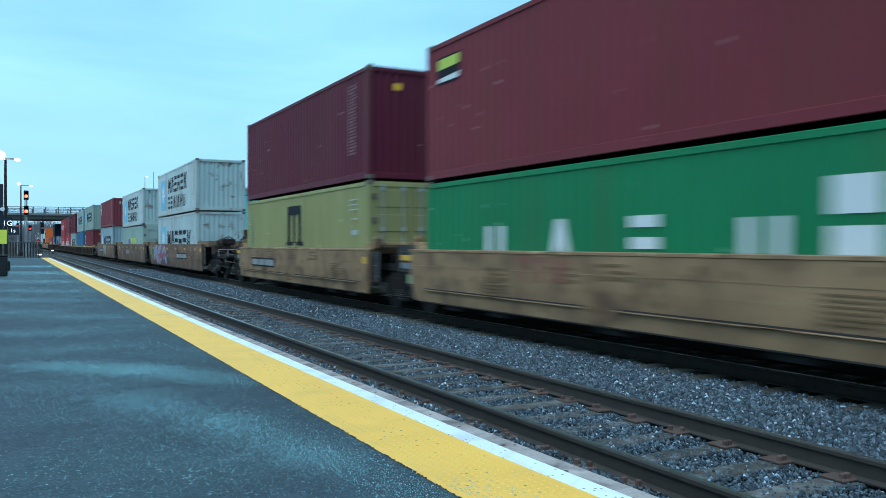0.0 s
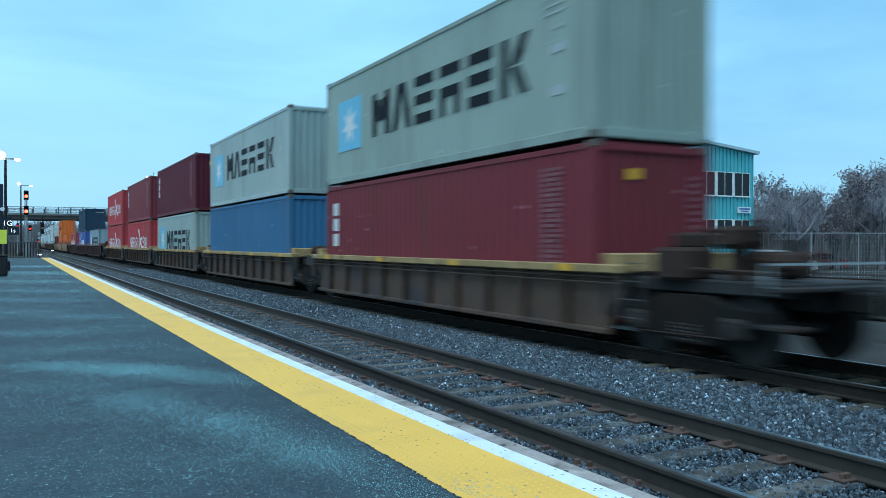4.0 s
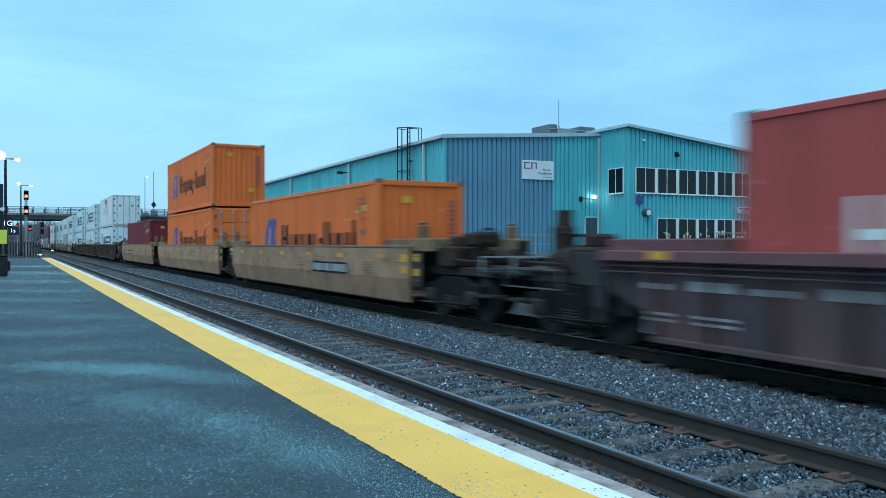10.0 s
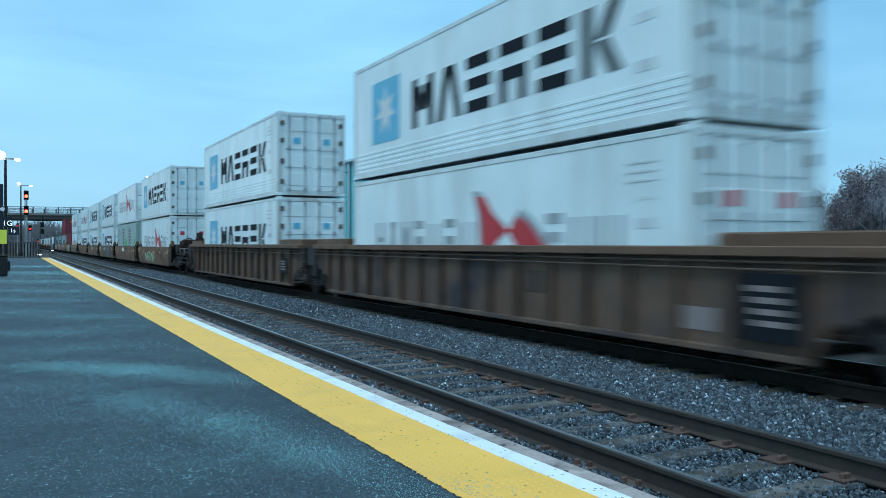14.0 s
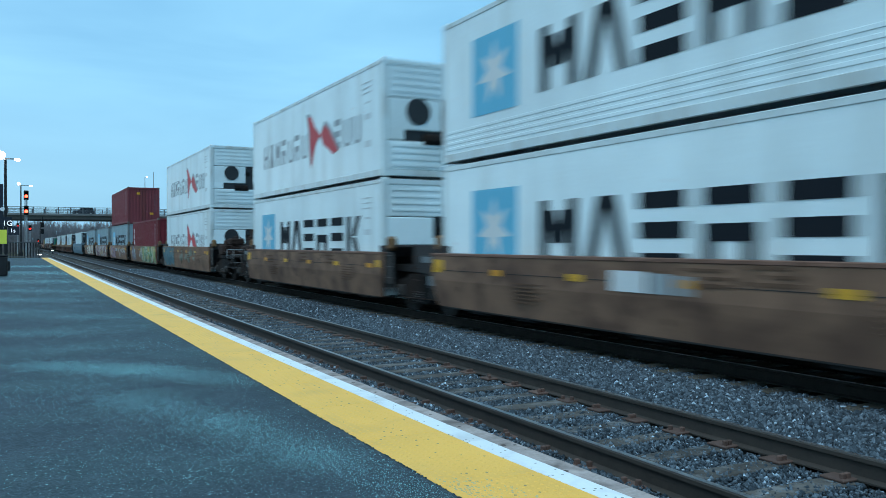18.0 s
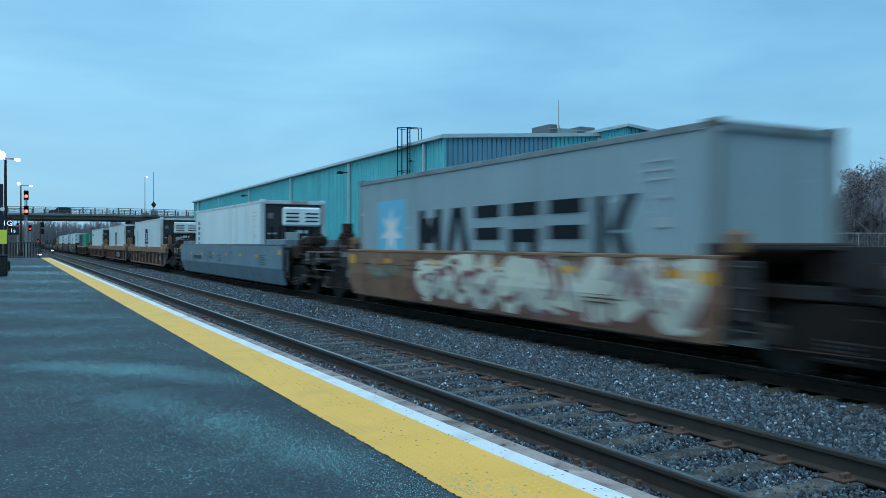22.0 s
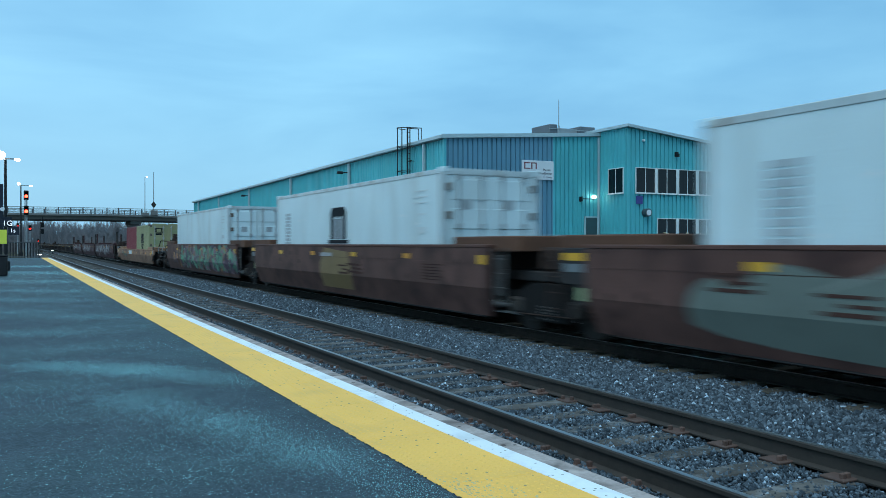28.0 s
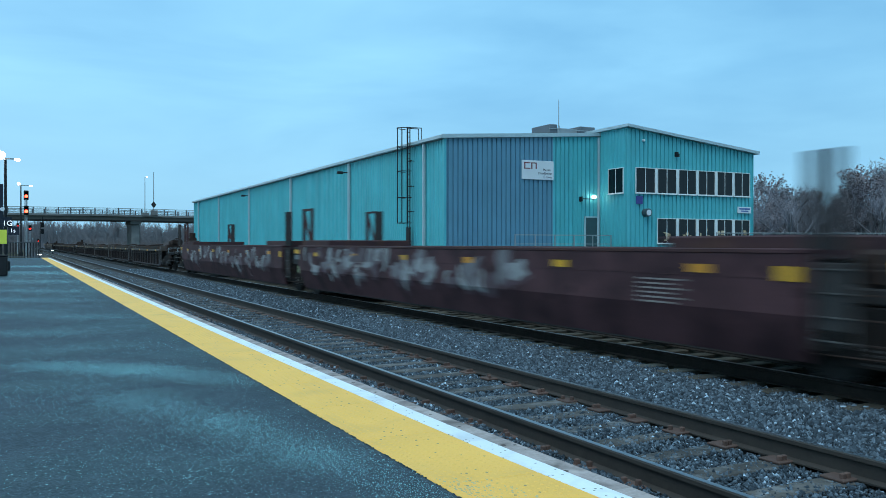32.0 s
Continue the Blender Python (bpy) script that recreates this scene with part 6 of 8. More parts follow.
            if style == "reefer":
                part("sticker", shape(("door_sticker", H), [bx(-0.12, 0.12, -0.006, 0.0, 1.78, 2.0)]), INK["red"] if kind == "kite_white" else INK["sky"] if kind.startswith("star") else INK["ghost"], d, at=(0, -0.042, 0) if not kind.startswith("m_") else (-0.1, -0.042, 0.22))
    elif end == "machine":
        u = part("cooling_unit", shape(("cooling_unit", H), [bx(-1.06, 1.06, -0.05, 0.05, 0.17, H - 0.15)]), STEEL_DARK, t, "dark recessed cooling machinery", at=(0, -hl + 0.13, 0))
        part("upper_cover", shape(("upper_cover", H), [bx(-1.06, 1.06, -0.04, 0.04, 1.95, H - 0.16, c=0.02)] + [bx(-0.95, 0.95, -0.055, -0.04, 2.08 + 0.17 * i, 2.13 + 0.17 * i) for i in range(4)]), pt, u, at=(0, -0.07, 0))
        part("lower_cover", shape(("lower_cover", H), [bx(-1.06, 1.06, -0.04, 0.04, 0.18, 0.88, c=0.02)] + [bx(-0.95, 0.95, -0.06, -0.04, 0.26 + 0.16 * i, 0.33 + 0.16 * i) for i in range(4)]), pt, u, at=(0, -0.07, 0))
        if kind.startswith("star"):
            part("middle_cover", shape(("middle_cover", H), [bx(-1.06, 0.18, -0.04, 0.04, 1.24, 1.93, c=0.02), bx(0.7, 1.06, -0.04, 0.04, 1.24, 1.93, c=0.02), bx(0.18, 0.7, -0.04, 0.04, 1.24, 1.42, c=0.02)]), pt, u, at=(0, -0.07, 0))
        else:
            part("middle_cover", shape(("middle_cover2", H), [bx(-1.06, 0.4, -0.04, 0.04, 1.16, 1.93, c=0.02), bx(0.75, 1.06, -0.04, 0.04, 1.16, 1.93, c=0.02)]), pt, u, at=(0, -0.07, 0))
            part("fan_ring", shape(("fan_ring", H), [cyl_data((-0.25, -0.06, 1.62), (-0.25, -0.135, 1.62), 0.33, n=20)]), STEEL_DARK, u, "dark round fan opening")
        part("side_cover", shape(("side_cover", H), [bx(-1.06, -0.62, -0.04, 0.04, 0.9, 1.22, c=0.02)]), pt, u, at=(0, -0.07, 0))
        part("compressor", shape(("compressor", H), [cyl_data((-0.1, -0.05, 0.95), (0.5, -0.05, 0.95), 0.16, n=10)]), IRON, u)
        part("motor", shape(("unit_motor", H), [bx(0.25, 0.6, -0.1, 0.0, 1.5, 1.7)]), IRON, u)
    elif end == "machine_dark":
        u = part("cooling_unit", shape(("cooling_unit", H), []), STEEL_DARK, t, "dark recessed cooling machinery", at=(0, -hl + 0.13, 0))
        g = part("fan_cover", shape(("fan_cover", H), [bx(-0.42, 1.02, -0.16, 0.05, 1.92, 2.62, c=0.06)]), PAINTS["reefer"], u, "white louvred fan cover", at=(0, -0.08, 0))
        for x in (-0.08, 0.66):
            for q in (2.08, 2.22, 2.36):
                part("slot", shape(("cover_slot", H), [bx(-0.25, 0.25, -0.008, 0.0, 0, 0.055)]), STEEL_DARK, g, at=(x, -0.161, q))
        for x, z, w, h, ink in ((-0.8, 1.62, 0.34, 0.06, "ghost"), (-0.75, 0.95, 0.3, 0.16, "blue"), (0.3, 1.66, 0.5, 0.12, "white"), (-0.85, 2.2, 0.2, 0.2, "plate")):
            part("notice", shape(("unit_notice", w, h), [bx(-w / 2, w / 2, -0.012, 0.0, 0, h)]), INK[ink], u, at=(x, -0.055, z))
        part("box", shape(("control_box", H), [bx(-0.3, 0.2, -0.14, 0.0, 1.2, 1.7, c=0.02), bx(0.35, 0.75, -0.12, 0.0, 1.3, 1.55, c=0.02)]), PAINTS["grey"], u)
        part("pipes", shape(("unit_pipes", H), [cyl_data((-0.8 + 0.3 * i, -0.07, 0.3), (-0.8 + 0.3 * i, -0.07, 1.9), 0.03, n=6) for i in range(6)] + [cyl_data((-0.9, -0.09, 0.7), (0.9, -0.09, 0.7), 0.04, n=6)]), IRON, u)
    holder = part("side_lettering", shape(("side_patch", H), [bx(-0.003, 0.0, -0.06, -0.0, 0.30, 0.36)]), pt, t, "painted lettering and emblems as plain shapes", at=(-hw + (0.011 if style == "dry" else 0.008), hl, 0.0)) if kind != "plain" else None
    if holder:
        if length > 10:
            livery(kind, holder, style == "reefer")
        else:
            livery(kind if kind in ("m_mark_20",) else "plain_dark", holder)
    return t


# ---- well cars ----
def spray(name, fills, line, detail):
    def one(k, c):
        return mat(name + k, c, 0.55, var=0.16, size=1.5, bump=0.03, dirt=tuple(q * 0.7 for q in c), dirt_amount=0.6, dirt_size=2.0)
    return [one("_fill" + "_deep" * i, c) for i, c in enumerate(fills)], one("_outline", line), one("_detail", detail)


SPRAY = dict(
    sky=spray("sky_spray", ((0.17, 0.47, 0.55), (0.24, 0.42, 0.50)), (0.40, 0.05, 0.12), (0.44, 0.06, 0.13)),
    leaf=spray("leaf_green_spray", ((0.04, 0.26, 0.13), (0.30, 0.16, 0.03), (0.09, 0.06, 0.16)), (0.12, 0.07, 0.10), (0.05, 0.30, 0.16)),
    silver=spray("silver_spray", ((0.38, 0.40, 0.40), (0.28, 0.30, 0.31)), (0.10, 0.085, 0.08), (0.30, 0.30, 0.31)),
    green=spray("green_spray", ((0.40, 0.44, 0.33), (0.38, 0.38, 0.13), (0.22, 0.38, 0.23)), (0.035, 0.20, 0.09), (0.58, 0.57, 0.44)),
    pink=spray("pink_spray", ((0.37, 0.23, 0.26), (0.42, 0.33, 0.36), (0.30, 0.17, 0.19)), (0.17, 0.09, 0.12), (0.50, 0.50, 0.44)),
    cream=spray("cream_spray", ((0.68, 0.69, 0.56), (0.60, 0.60, 0.50)), (0.24, 0.09, 0.09), (0.66, 0.62, 0.54)),
    blue=spray("blue_spray", ((0.05, 0.14, 0.17), (0.07, 0.17, 0.20)), (0.13, 0.17, 0.17), (0.05, 0.12, 0.15)),
    smear=spray("grey_green_smear", ((0.145, 0.172, 0.150),), (0.13, 0.13, 0.10), (0.25, 0.27, 0.24)),
    ochre=spray("ochre_patch", ((0.21, 0.13, 0.05),), (0.1, 0.06, 0.04), (0.3, 0.2, 0.1)),
    plum=spray("blue_plum_spray", ((0.16, 0.15, 0.20), (0.30, 0.36, 0.38)), (0.20, 0.16, 0.16), (0.36, 0.38, 0.40)),
    mauve=spray("mauve_spray", ((0.40, 0.24, 0.27), (0.35, 0.24, 0.30)), (0.21, 0.12, 0.13), (0.30, 0.20, 0.24)),
    olive=spray("grey_green_spray", ((0.17, 0.18, 0.13),), (0.13, 0.13, 0.10), (0.22, 0.23, 0.18)),
    jade=spray("jade_spray", ((0.10, 0.33, 0.19), (0.16, 0.37, 0.25), (0.07, 0.22, 0.14)), (0.055, 0.03, 0.06), (0.23, 0.13, 0.17)),
    dabs=spray("green_and_plum_dabs", ((0.22, 0.34, 0.24), (0.48, 0.47, 0.42), (0.55, 0.33, 0.04)), (0.17, 0.06, 0.09), (0.42, 0.30, 0.10)),
    pale=spray("pale_dabs", ((0.45, 0.44, 0.40), (0.35, 0.33, 0.33)), (0.22, 0.14, 0.15), (0.50, 0.50, 0.47)),
    patch=spray("rust_and_plum_spray", ((0.12, 0.06, 0.09), (0.26, 0.12, 0.04)), (0.05, 0.03, 0.04), (0.34, 0.17, 0.07)),
    chalk=spray("chalk_spray", ((0.17, 0.155, 0.165), (0.30, 0.30, 0.305), (0.10, 0.07, 0.08)), (0.085, 0.045, 0.055), (0.28, 0.29, 0.29)),
)


def rounded(pts, times=2):
    """Cuts the corners of an outline, so that it runs in curves."""
    for _ in range(times):
        pts = [q for p, n in zip(pts, pts[1:] + pts[:1]) for q in ((0.75 * p[0] + 0.25 * n[0], 0.75 * p[1] + 0.25 * n[1]), (0.25 * p[0] + 0.75 * n[0], 0.25 * p[1] + 0.75 * n[1]))]
    return pts


def crescent(y, z, r, wide, start, sweep):
    """A brush stroke along an arc, thin at both ends."""
    n = 7
    ang = [start + sweep * i / (n - 1) for i in range(n)]
    half = [wide * math.sin(math.pi * (i + 0.4) / (n - 0.2)) / 2 for i in range(n)]
    return [(y + (r + h) * math.cos(a), z + (r + h) * math.sin(a)) for a, h in zip(ang, half)] + [(y + (r - h) * math.cos(a), z + (r - h) * math.sin(a)) for a, h in zip(ang[::-1], half[::-1])]


def sprayed(rng, y, w, z, hh, top, loose):
    """Outlines of one graffiti piece: (letter bodies, their shadows, strokes over them), each a list of (y, z) outlines."""
    bodies, shadows, strokes = [], [], []
    n = max(2, round(w / (0.42 if loose else 0.8)))

    def held(pts):
        return [(a, min(top - 0.03, max(0.34, b))) for a, b in pts]

    for i in range(n):
        if loose and rng.random() < 0.3:
            continue
        cy = y + w / 2 - w * (i + 0.5) / n + rng.uniform(-0.1, 0.1)
        cz = z + hh * (rng.uniform(0.2, 0.85) if loose else rng.uniform(0.44, 0.56))
        ry, rz = (rng.uniform(0.12, 0.42), hh * rng.uniform(0.10, 0.32)) if loose else (w / n * rng.uniform(0.5, 0.7), hh * rng.uniform(0.44, 0.6))
        k, lean = rng.choice((9, 11)), rng.uniform(-0.45, 0.45)
        body, shade = [], []
        for j in range(k):
            a = 2 * math.pi * j / k
            r = rng.uniform(0.35, 1.5) if loose else rng.uniform(0.62, 1.3)
            for out, grow, dy, dz in ((body, 1.0, 0, 0), (shade, 1.18, -0.05, -0.04)):
                dz += rz * grow * r * math.sin(a)
                out.append((cy + dy + ry * grow * r * math.cos(a) + lean * dz, cz + dz))
        bodies.append(held(rounded(body)))
        shadows.append(held(rounded(shade)))
        for _ in range(1 if loose else 6):
            r = rng.uniform(0.16, 0.42) * hh
            strokes.append(held(crescent(cy + rng.uniform(-0.7, 0.7) * ry, cz + rng.uniform(-0.8, 0.6) * rz, r, rng.uniform(0.07, 0.19), rng.uniform(0, 6.28), rng.uniform(0.9, 2.6))))
    rng.shuffle(strokes)
    return bodies, shadows, strokes


LEAN = 0.32                    # how far the lower half of a smooth sill leans in, a metre


def paint_film(outlines, lip, lift, step, lean):
    """Films of paint on a smooth sill: cut where it bends, and laid along its lower half."""
    out = []
    for i, o in enumerate(outlines):
        for above in (True, False):
            cut = []
            for p, q in zip(o, o[1:] + o[:1]):
                if (p[1] >= lip) == above:
                    cut.append(p)
                if (p[1] >= lip) != (q[1] >= lip):
                    f = (lip - p[1]) / (q[1] - p[1])
                    cut.append((p[0] + f * (q[0] - p[0]), lip))
            if len(cut) > 2:
                v, f = prism_data(cut, 0, -lift - step * i, 0.002)
                out.append(([(x + max(0.0, lip - z) * lean, y, z) for x, y, z in v], f))
    return out


CARS = dict(
    #        ribbed, top, bottom, web colour, chord colour, chord depth, post spacing
    tan40=(False, 1.43, 0.34, (0.345, 0.198, 0.104), (0.34, 0.20, 0.11), 0, 0),
    brown53=(False, 1.53, 0.29, (0.225, 0.126, 0.080), (0.21, 0.12, 0.07), 0, 0),
    rib40y=(True, 1.26, 0.25, (0.105, 0.064, 0.046), (0.40, 0.26, 0.12), 0.13, 1.25),
    rib53red=(True, 1.47, 0.24, (0.125, 0.068, 0.066), (0.172, 0.073, 0.083), 0.16, 1.0),
    tan53=(False, 1.515, 0.25, (0.405, 0.232, 0.138), (0.21, 0.14, 0.08), 0, 0),
    rib53br=(True, 1.54, 0.24, (0.155, 0.096, 0.068), (0.155, 0.092, 0.062), 0.13, 0.98),
    red40=(False, 1.36, 0.29, (0.240, 0.132, 0.085), (0.19, 0.10, 0.072), 0, 0),
    graf40=(False, 1.41, 0.29, (0.275, 0.152, 0.096), (0.26, 0.15, 0.09), 0, 0),
    grey53=(False, 1.55, 0.19, (0.155, 0.232, 0.278), (0.14, 0.21, 0.25), 0, 0),
    rib53y=(True, 1.36, 0.24, (0.225, 0.124, 0.092), (0.255, 0.150, 0.092), 0.34, 1.65),
    dark53=(False, 1.54, 0.21, (0.130, 0.062, 0.050), (0.11, 0.050, 0.040), 0, 0),
    low53=(False, 1.17, 0.25, (0.315, 0.175, 0.118), (0.33, 0.18, 0.105), 0, 0),
    rib40dk=(True, 1.22, 0.24, (0.055, 0.042, 0.040), (0.075, 0.060, 0.052), 0.13, 1.25),
    grime53=(False, 1.50, 0.23, (0.085, 0.066, 0.055), (0.06, 0.045, 0.04), 0, 0),
    wine53=(False, 1.50, 0.23, (0.080, 0.034, 0.038), (0.06, 0.026, 0.028), 0, 0),
)
GUIDE = mat("rusty_guide_steel", (0.20, 0.105, 0.045), 0.8, var=0.4, dirt=(0.05, 0.03, 0.02), dirt_amount=0.8, dirt_size=3)
RUSTED = mat("dark_orange_rusted_steel", (0.115, 0.048, 0.026), 0.85, var=0.3, dirt=(0.05, 0.026, 0.018), dirt_amount=0.8, dirt_size=1.5)
GEAR = mat("rusty_brake_gear", (0.050, 0.030, 0.024), 0.85, var=0.5, size=3, dirt=(0.014, 0.012, 0.012), dirt_amount=0.8, dirt_size=3, spec=0.2)
WORN = mat("worn_bare_steel", (0.10, 0.092, 0.088), 0.6, 0.0, var=0.5, size=2, dirt=(0.03, 0.022, 0.018), dirt_amount=0.9, dirt_size=2.5)
DECK = mat("dark_deck_steel", (0.034, 0.031, 0.031), 0.8, 0.0, spec=0.3, var=0.4, dirt=RUST, dirt_amount=0.5)


def side_sheet(length, top, bottom, lean):
    """A smooth side sill: upright above, leaning in below, cut back at its lower ends."""
    hl, mid = length / 2, bottom + 0.53
    rows = [(top, 0.0, 0.0), (mid, 0.0, 0.0), (bottom, 0.53 * lean, 0.14)]
    v, f = [], []
    for dx in (0.0, 0.06):
        for z, x, cut in rows:
            for y in (-hl + cut, -hl + 0.5, 0.0, hl - 0.5, hl - cut):
                v.append((x + dx, y, z))
    for o in (0, 15):
        for r in range(2):
            for c in range(4):
                a = o + 5 * r + c
                f.append((a, a + 1, a + 6, a + 5))
    ring = [0, 1, 2, 3, 4, 9, 14, 13, 12, 11, 10, 5]
    for a, b in zip(ring, ring[1:] + ring[:1]):
        f.append((a, b, b + 15, a + 15))
    return v, f


def truck(parent, y):
    t = part("truck", shape("truck_bolster", [bx(-1.05, 1.05, -0.22, 0.22, 0.38, 0.72, c=0.04), bx(-0.35, 0.35, -0.35, 0.35, 0.7, 0.84)]), IRON, parent, "dark two-axle truck", at=(0, y, 0))
    side = [(-1.3, 0.55), (-1.25, 0.72), (-0.8, 0.75), (-0.35, 0.88), (0.35, 0.88), (0.8, 0.75), (1.25, 0.72), (1.3, 0.55), (0.95, 0.45), (0.5, 0.24), (-0.5, 0.24), (-0.95, 0.45)]
    for s in (-1, 1):
        part("side_frame", shape("side_frame", [prism_data(side, 0, -0.09, 0.09)]), IRON, t, at=(s * 1.02, 0, 0))
        for k in (-0.9, 0.9):
            part("journal_box", shape("journal_box", [bx(-0.07, 0.12, -0.17, 0.17, 0.34, 0.62, c=0.04), cyl_data((0.12, 0, 0.46), (0.17, 0, 0.46), 0.09, n=10)]), WHEEL, t, at=(s * 1.06, k, 0), turn=(0, 0, 0 if s > 0 else 180))
        part("spring_nest", shape("spring_nest", [cyl_data((0.05, 0.17 * k, 0.27 + 0.05 * j), (0.05, 0.17 * k, 0.295 + 0.05 * j), 0.075, n=8) for k in (-1, 0, 1) for j in range(5)]), WORN, t, at=(s * 1.1, 0, 0), kind="stuff")
    axles = []
    for a in (-0.9, 0.9):
        ax = part("wheelset", shape("wheelset", [cyl_data((-1.1, 0, 0), (1.1, 0, 0), 0.08, n=8)] + [cyl_data((s * 0.75 - 0.07, 0, 0), (s * 0.75 + 0.07, 0, 0), 0.455, n=24) for s in (-1, 1)] + [cyl_data((s * 0.75 - 0.10, 0, 0), (s * 0.75 + 0.10, 0, 0), 0.16, n=12) for s in (-1, 1)]
                                        + [bx(s * 0.85 - 0.01, s * 0.85 + 0.01, -0.03, 0.03, -0.36, 0.36) for s in (-1, 1)]), WHEEL, t, at=(0, a, 0.457))
        axles.append(ax)
    part("brake_rod", shape("truck_rod", [cyl_data((-1.14, -1.0, 0.36), (-1.14, 0.9, 0.33), 0.014, n=5)]), GEAR, t, "worn brake rod")
    return t, axles


WHEELS = []


def well(s, style, length, pitch, first, last, group, label, marks=(), sprays=(), posts=""):
    ribs, top, bot, web, chord, deep, gap = CARS[style]
    clean = style == "grey53"
    lean = 0.06 if style == "tan40" else 0.13 if style in ("red40", "graf40", "brown53") else 0.2 if style == "tan53" else LEAN
    t = thing("well_car", label, "rail car", group, at=(TX, s, 0))
    MOVERS.append((t, s, 0.0))
    wm = mat(style + "_side_paint", web, 0.65, 0.0, 0.12 if clean else 0.35, 0.8, 30, 0.08, (0.036, 0.036, 0.046) if ribs else (web[0] * 0.36, web[1] * 0.34, web[2] * 0.38), 0.3 if clean else 0.6 if style in ("tan53", "low53", "graf40") else 0.95, 0.8 if ribs else 1.5, per_object=0.08, spec=0.25, chips=(tuple(c * 0.4 for c in web), 4.5, 0.985 if clean else 0.93), dirt_from=(0.5, 0.72) if clean or style == "tan53" else (0.44, 0.68))
    cm = mat(style + "_chord_paint", chord, 0.65, 0.0, 0.25, 1.2, 30, 0.08, RUST, 0.9, 2.6, per_object=0.08, spec=0.25, chips=(tuple(min(0.6, c * 1.9) for c in chord), 7.0, 0.93))
    pm = mat(style + "_post_paint", tuple(c * 0.62 for c in web), 0.7, 0.0, 0.3, 1.2, 30, 0.08, (0.03, 0.026, 0.027), 0.9, 1.2, per_object=0.3, spec=0.2)
    sm = mat(style + "_stencil_paint", tuple(c * (0.75 if style == "tan53" else 0.55) for c in web) if web[0] > 0.12 else (0.24, 0.20, 0.19), 0.8, var=0.3, bump=0, spec=0.15)
    hl = length / 2
    foot = 0.95 if length > 15 else 0.3
    for sd in (-1, 1):
        turn = (0, 0, 0 if sd < 0 else 180)
        if not ribs:
            part("side_sill", shape(("side_sheet", length, top, bot, lean), [side_sheet(length, top, bot, lean)]), wm, t, at=(sd * 1.40, 0, 0), turn=turn)
            part("bottom_edge", shape(("bottom_edge", length, bot, lean), [bx(0.53 * lean + 0.005, 0.53 * lean + 0.07, -hl + 0.4, hl - 0.4, bot - 0.03, bot + 0.02, c=0.008)]), DECK, t, at=(sd * 1.40, 0, 0), turn=turn)
            part("top_chord", shape(("top_chord", length, top), [bx(-0.012, 0.16, -hl, hl, top - 0.05, top + 0.012, c=0.012)]), cm, t, at=(sd * 1.40, 0, 0), turn=turn)
            part("top_lip", shape(("top_lip", length, top), [bx(-0.004, 0.006, -hl, hl, top - 0.34, top - 0.328)]), DECK if style in ("graf40", "red40") else wm, t, at=(sd * 1.40, 0, 0), turn=turn)
        else:
            part("side_web", shape(("side_web", length, top, bot), [prism_data([(-hl + foot, bot), (hl - foot, bot), (hl - foot * 0.8, 0.62), (hl, 0.86), (hl, top), (-hl, top), (-hl, 0.86), (-hl + foot * 0.8, 0.62)], 0, 0.115, 0.145)]), wm, t, at=(sd * 1.36, 0, 0), turn=turn)
            part("top_chord", shape(("rib_chord", length, top), [bx(-0.04, 0.16, -hl - 0.1, hl + 0.1, top - deep, top, c=0.015)]), cm, t, at=(sd * 1.36, 0, 0), turn=turn)
            part("bottom_chord", shape(("rib_bottom", length, bot), [bx(0.03, 0.18, -hl + foot, hl - foot, bot - 0.04, bot + 0.05, c=0.015)]), wm, t, at=(sd * 1.36, 0, 0), turn=turn)
            part("pipe", shape(("rib_pipe", length, top), [cyl_data((0.03, -hl, top - deep - q), (0.03, hl, top - deep - q), 0.016, n=6) for q in (0.06, 0.15)]), wm, t, at=(sd * 1.36, 0, 0), turn=turn)
            n = round(length / gap)
            for i in range(1, n if sd < 0 else 0):
                part("side_post", shape(("side_post", top, bot), [bx(0.0, 0.115, -0.04, 0.04, bot + 0.05, top - deep, c=0.01)]), pm, t, at=(sd * 1.36, -hl + 0.06 + (length - 0.12) * i / n, 0), turn=turn)
    for y in (-hl + 1.6, -hl * 0.5, 0.0, hl * 0.5, hl - 1.6):
        part("floor_beam", shape("floor_beam", [bx(-1.2, 1.2, -0.3, 0.3, 0.20, 0.275)]), DECK, t, at=(0, y, 0))
    for e in (-1, 1):
        yb = e * (hl - 0.35)
        part("bulkhead", shape(("bulkhead", top), [bx(-1.27, 1.27, -0.05, 0.05, 0.5, top + 0.12, c=0.01)]), DECK, t, at=(0, yb, 0))
        reach = pitch / 2 - hl + 0.35
        end_car = (e < 0 and first) or (e > 0 and last)
        reach += 1.55 if end_car else -0.05
        part("end_deck", shape(("end_deck", round(reach, 2), top), [bx(-0.95, 0.95, 0, reach, 0.9, 1.08, c=0.02), bx(-0.35, 0.35, 0, reach, 0.72, 0.9)]), DECK, t, at=(0, yb, 0), turn=(0, 0, 0 if e > 0 else 180))
        part("end_shroud", shape(("end_shroud", top, round(hl, 1)), [bx(-1.28, 1.28, -0.85 if 8 < hl < 8.4 else 0.03, 1.6 if 8 < hl < 8.4 else 2.35 if hl > 8 else 0.42, top - 0.12, top + 0.165, c=0.02)]), DECK if style in ("red40", "graf40") else RUSTED if style == "dark53" else cm, t, "raised end wall", at=(0, e * hl, 0), turn=(0, 0, 0 if e < 0 else 180))
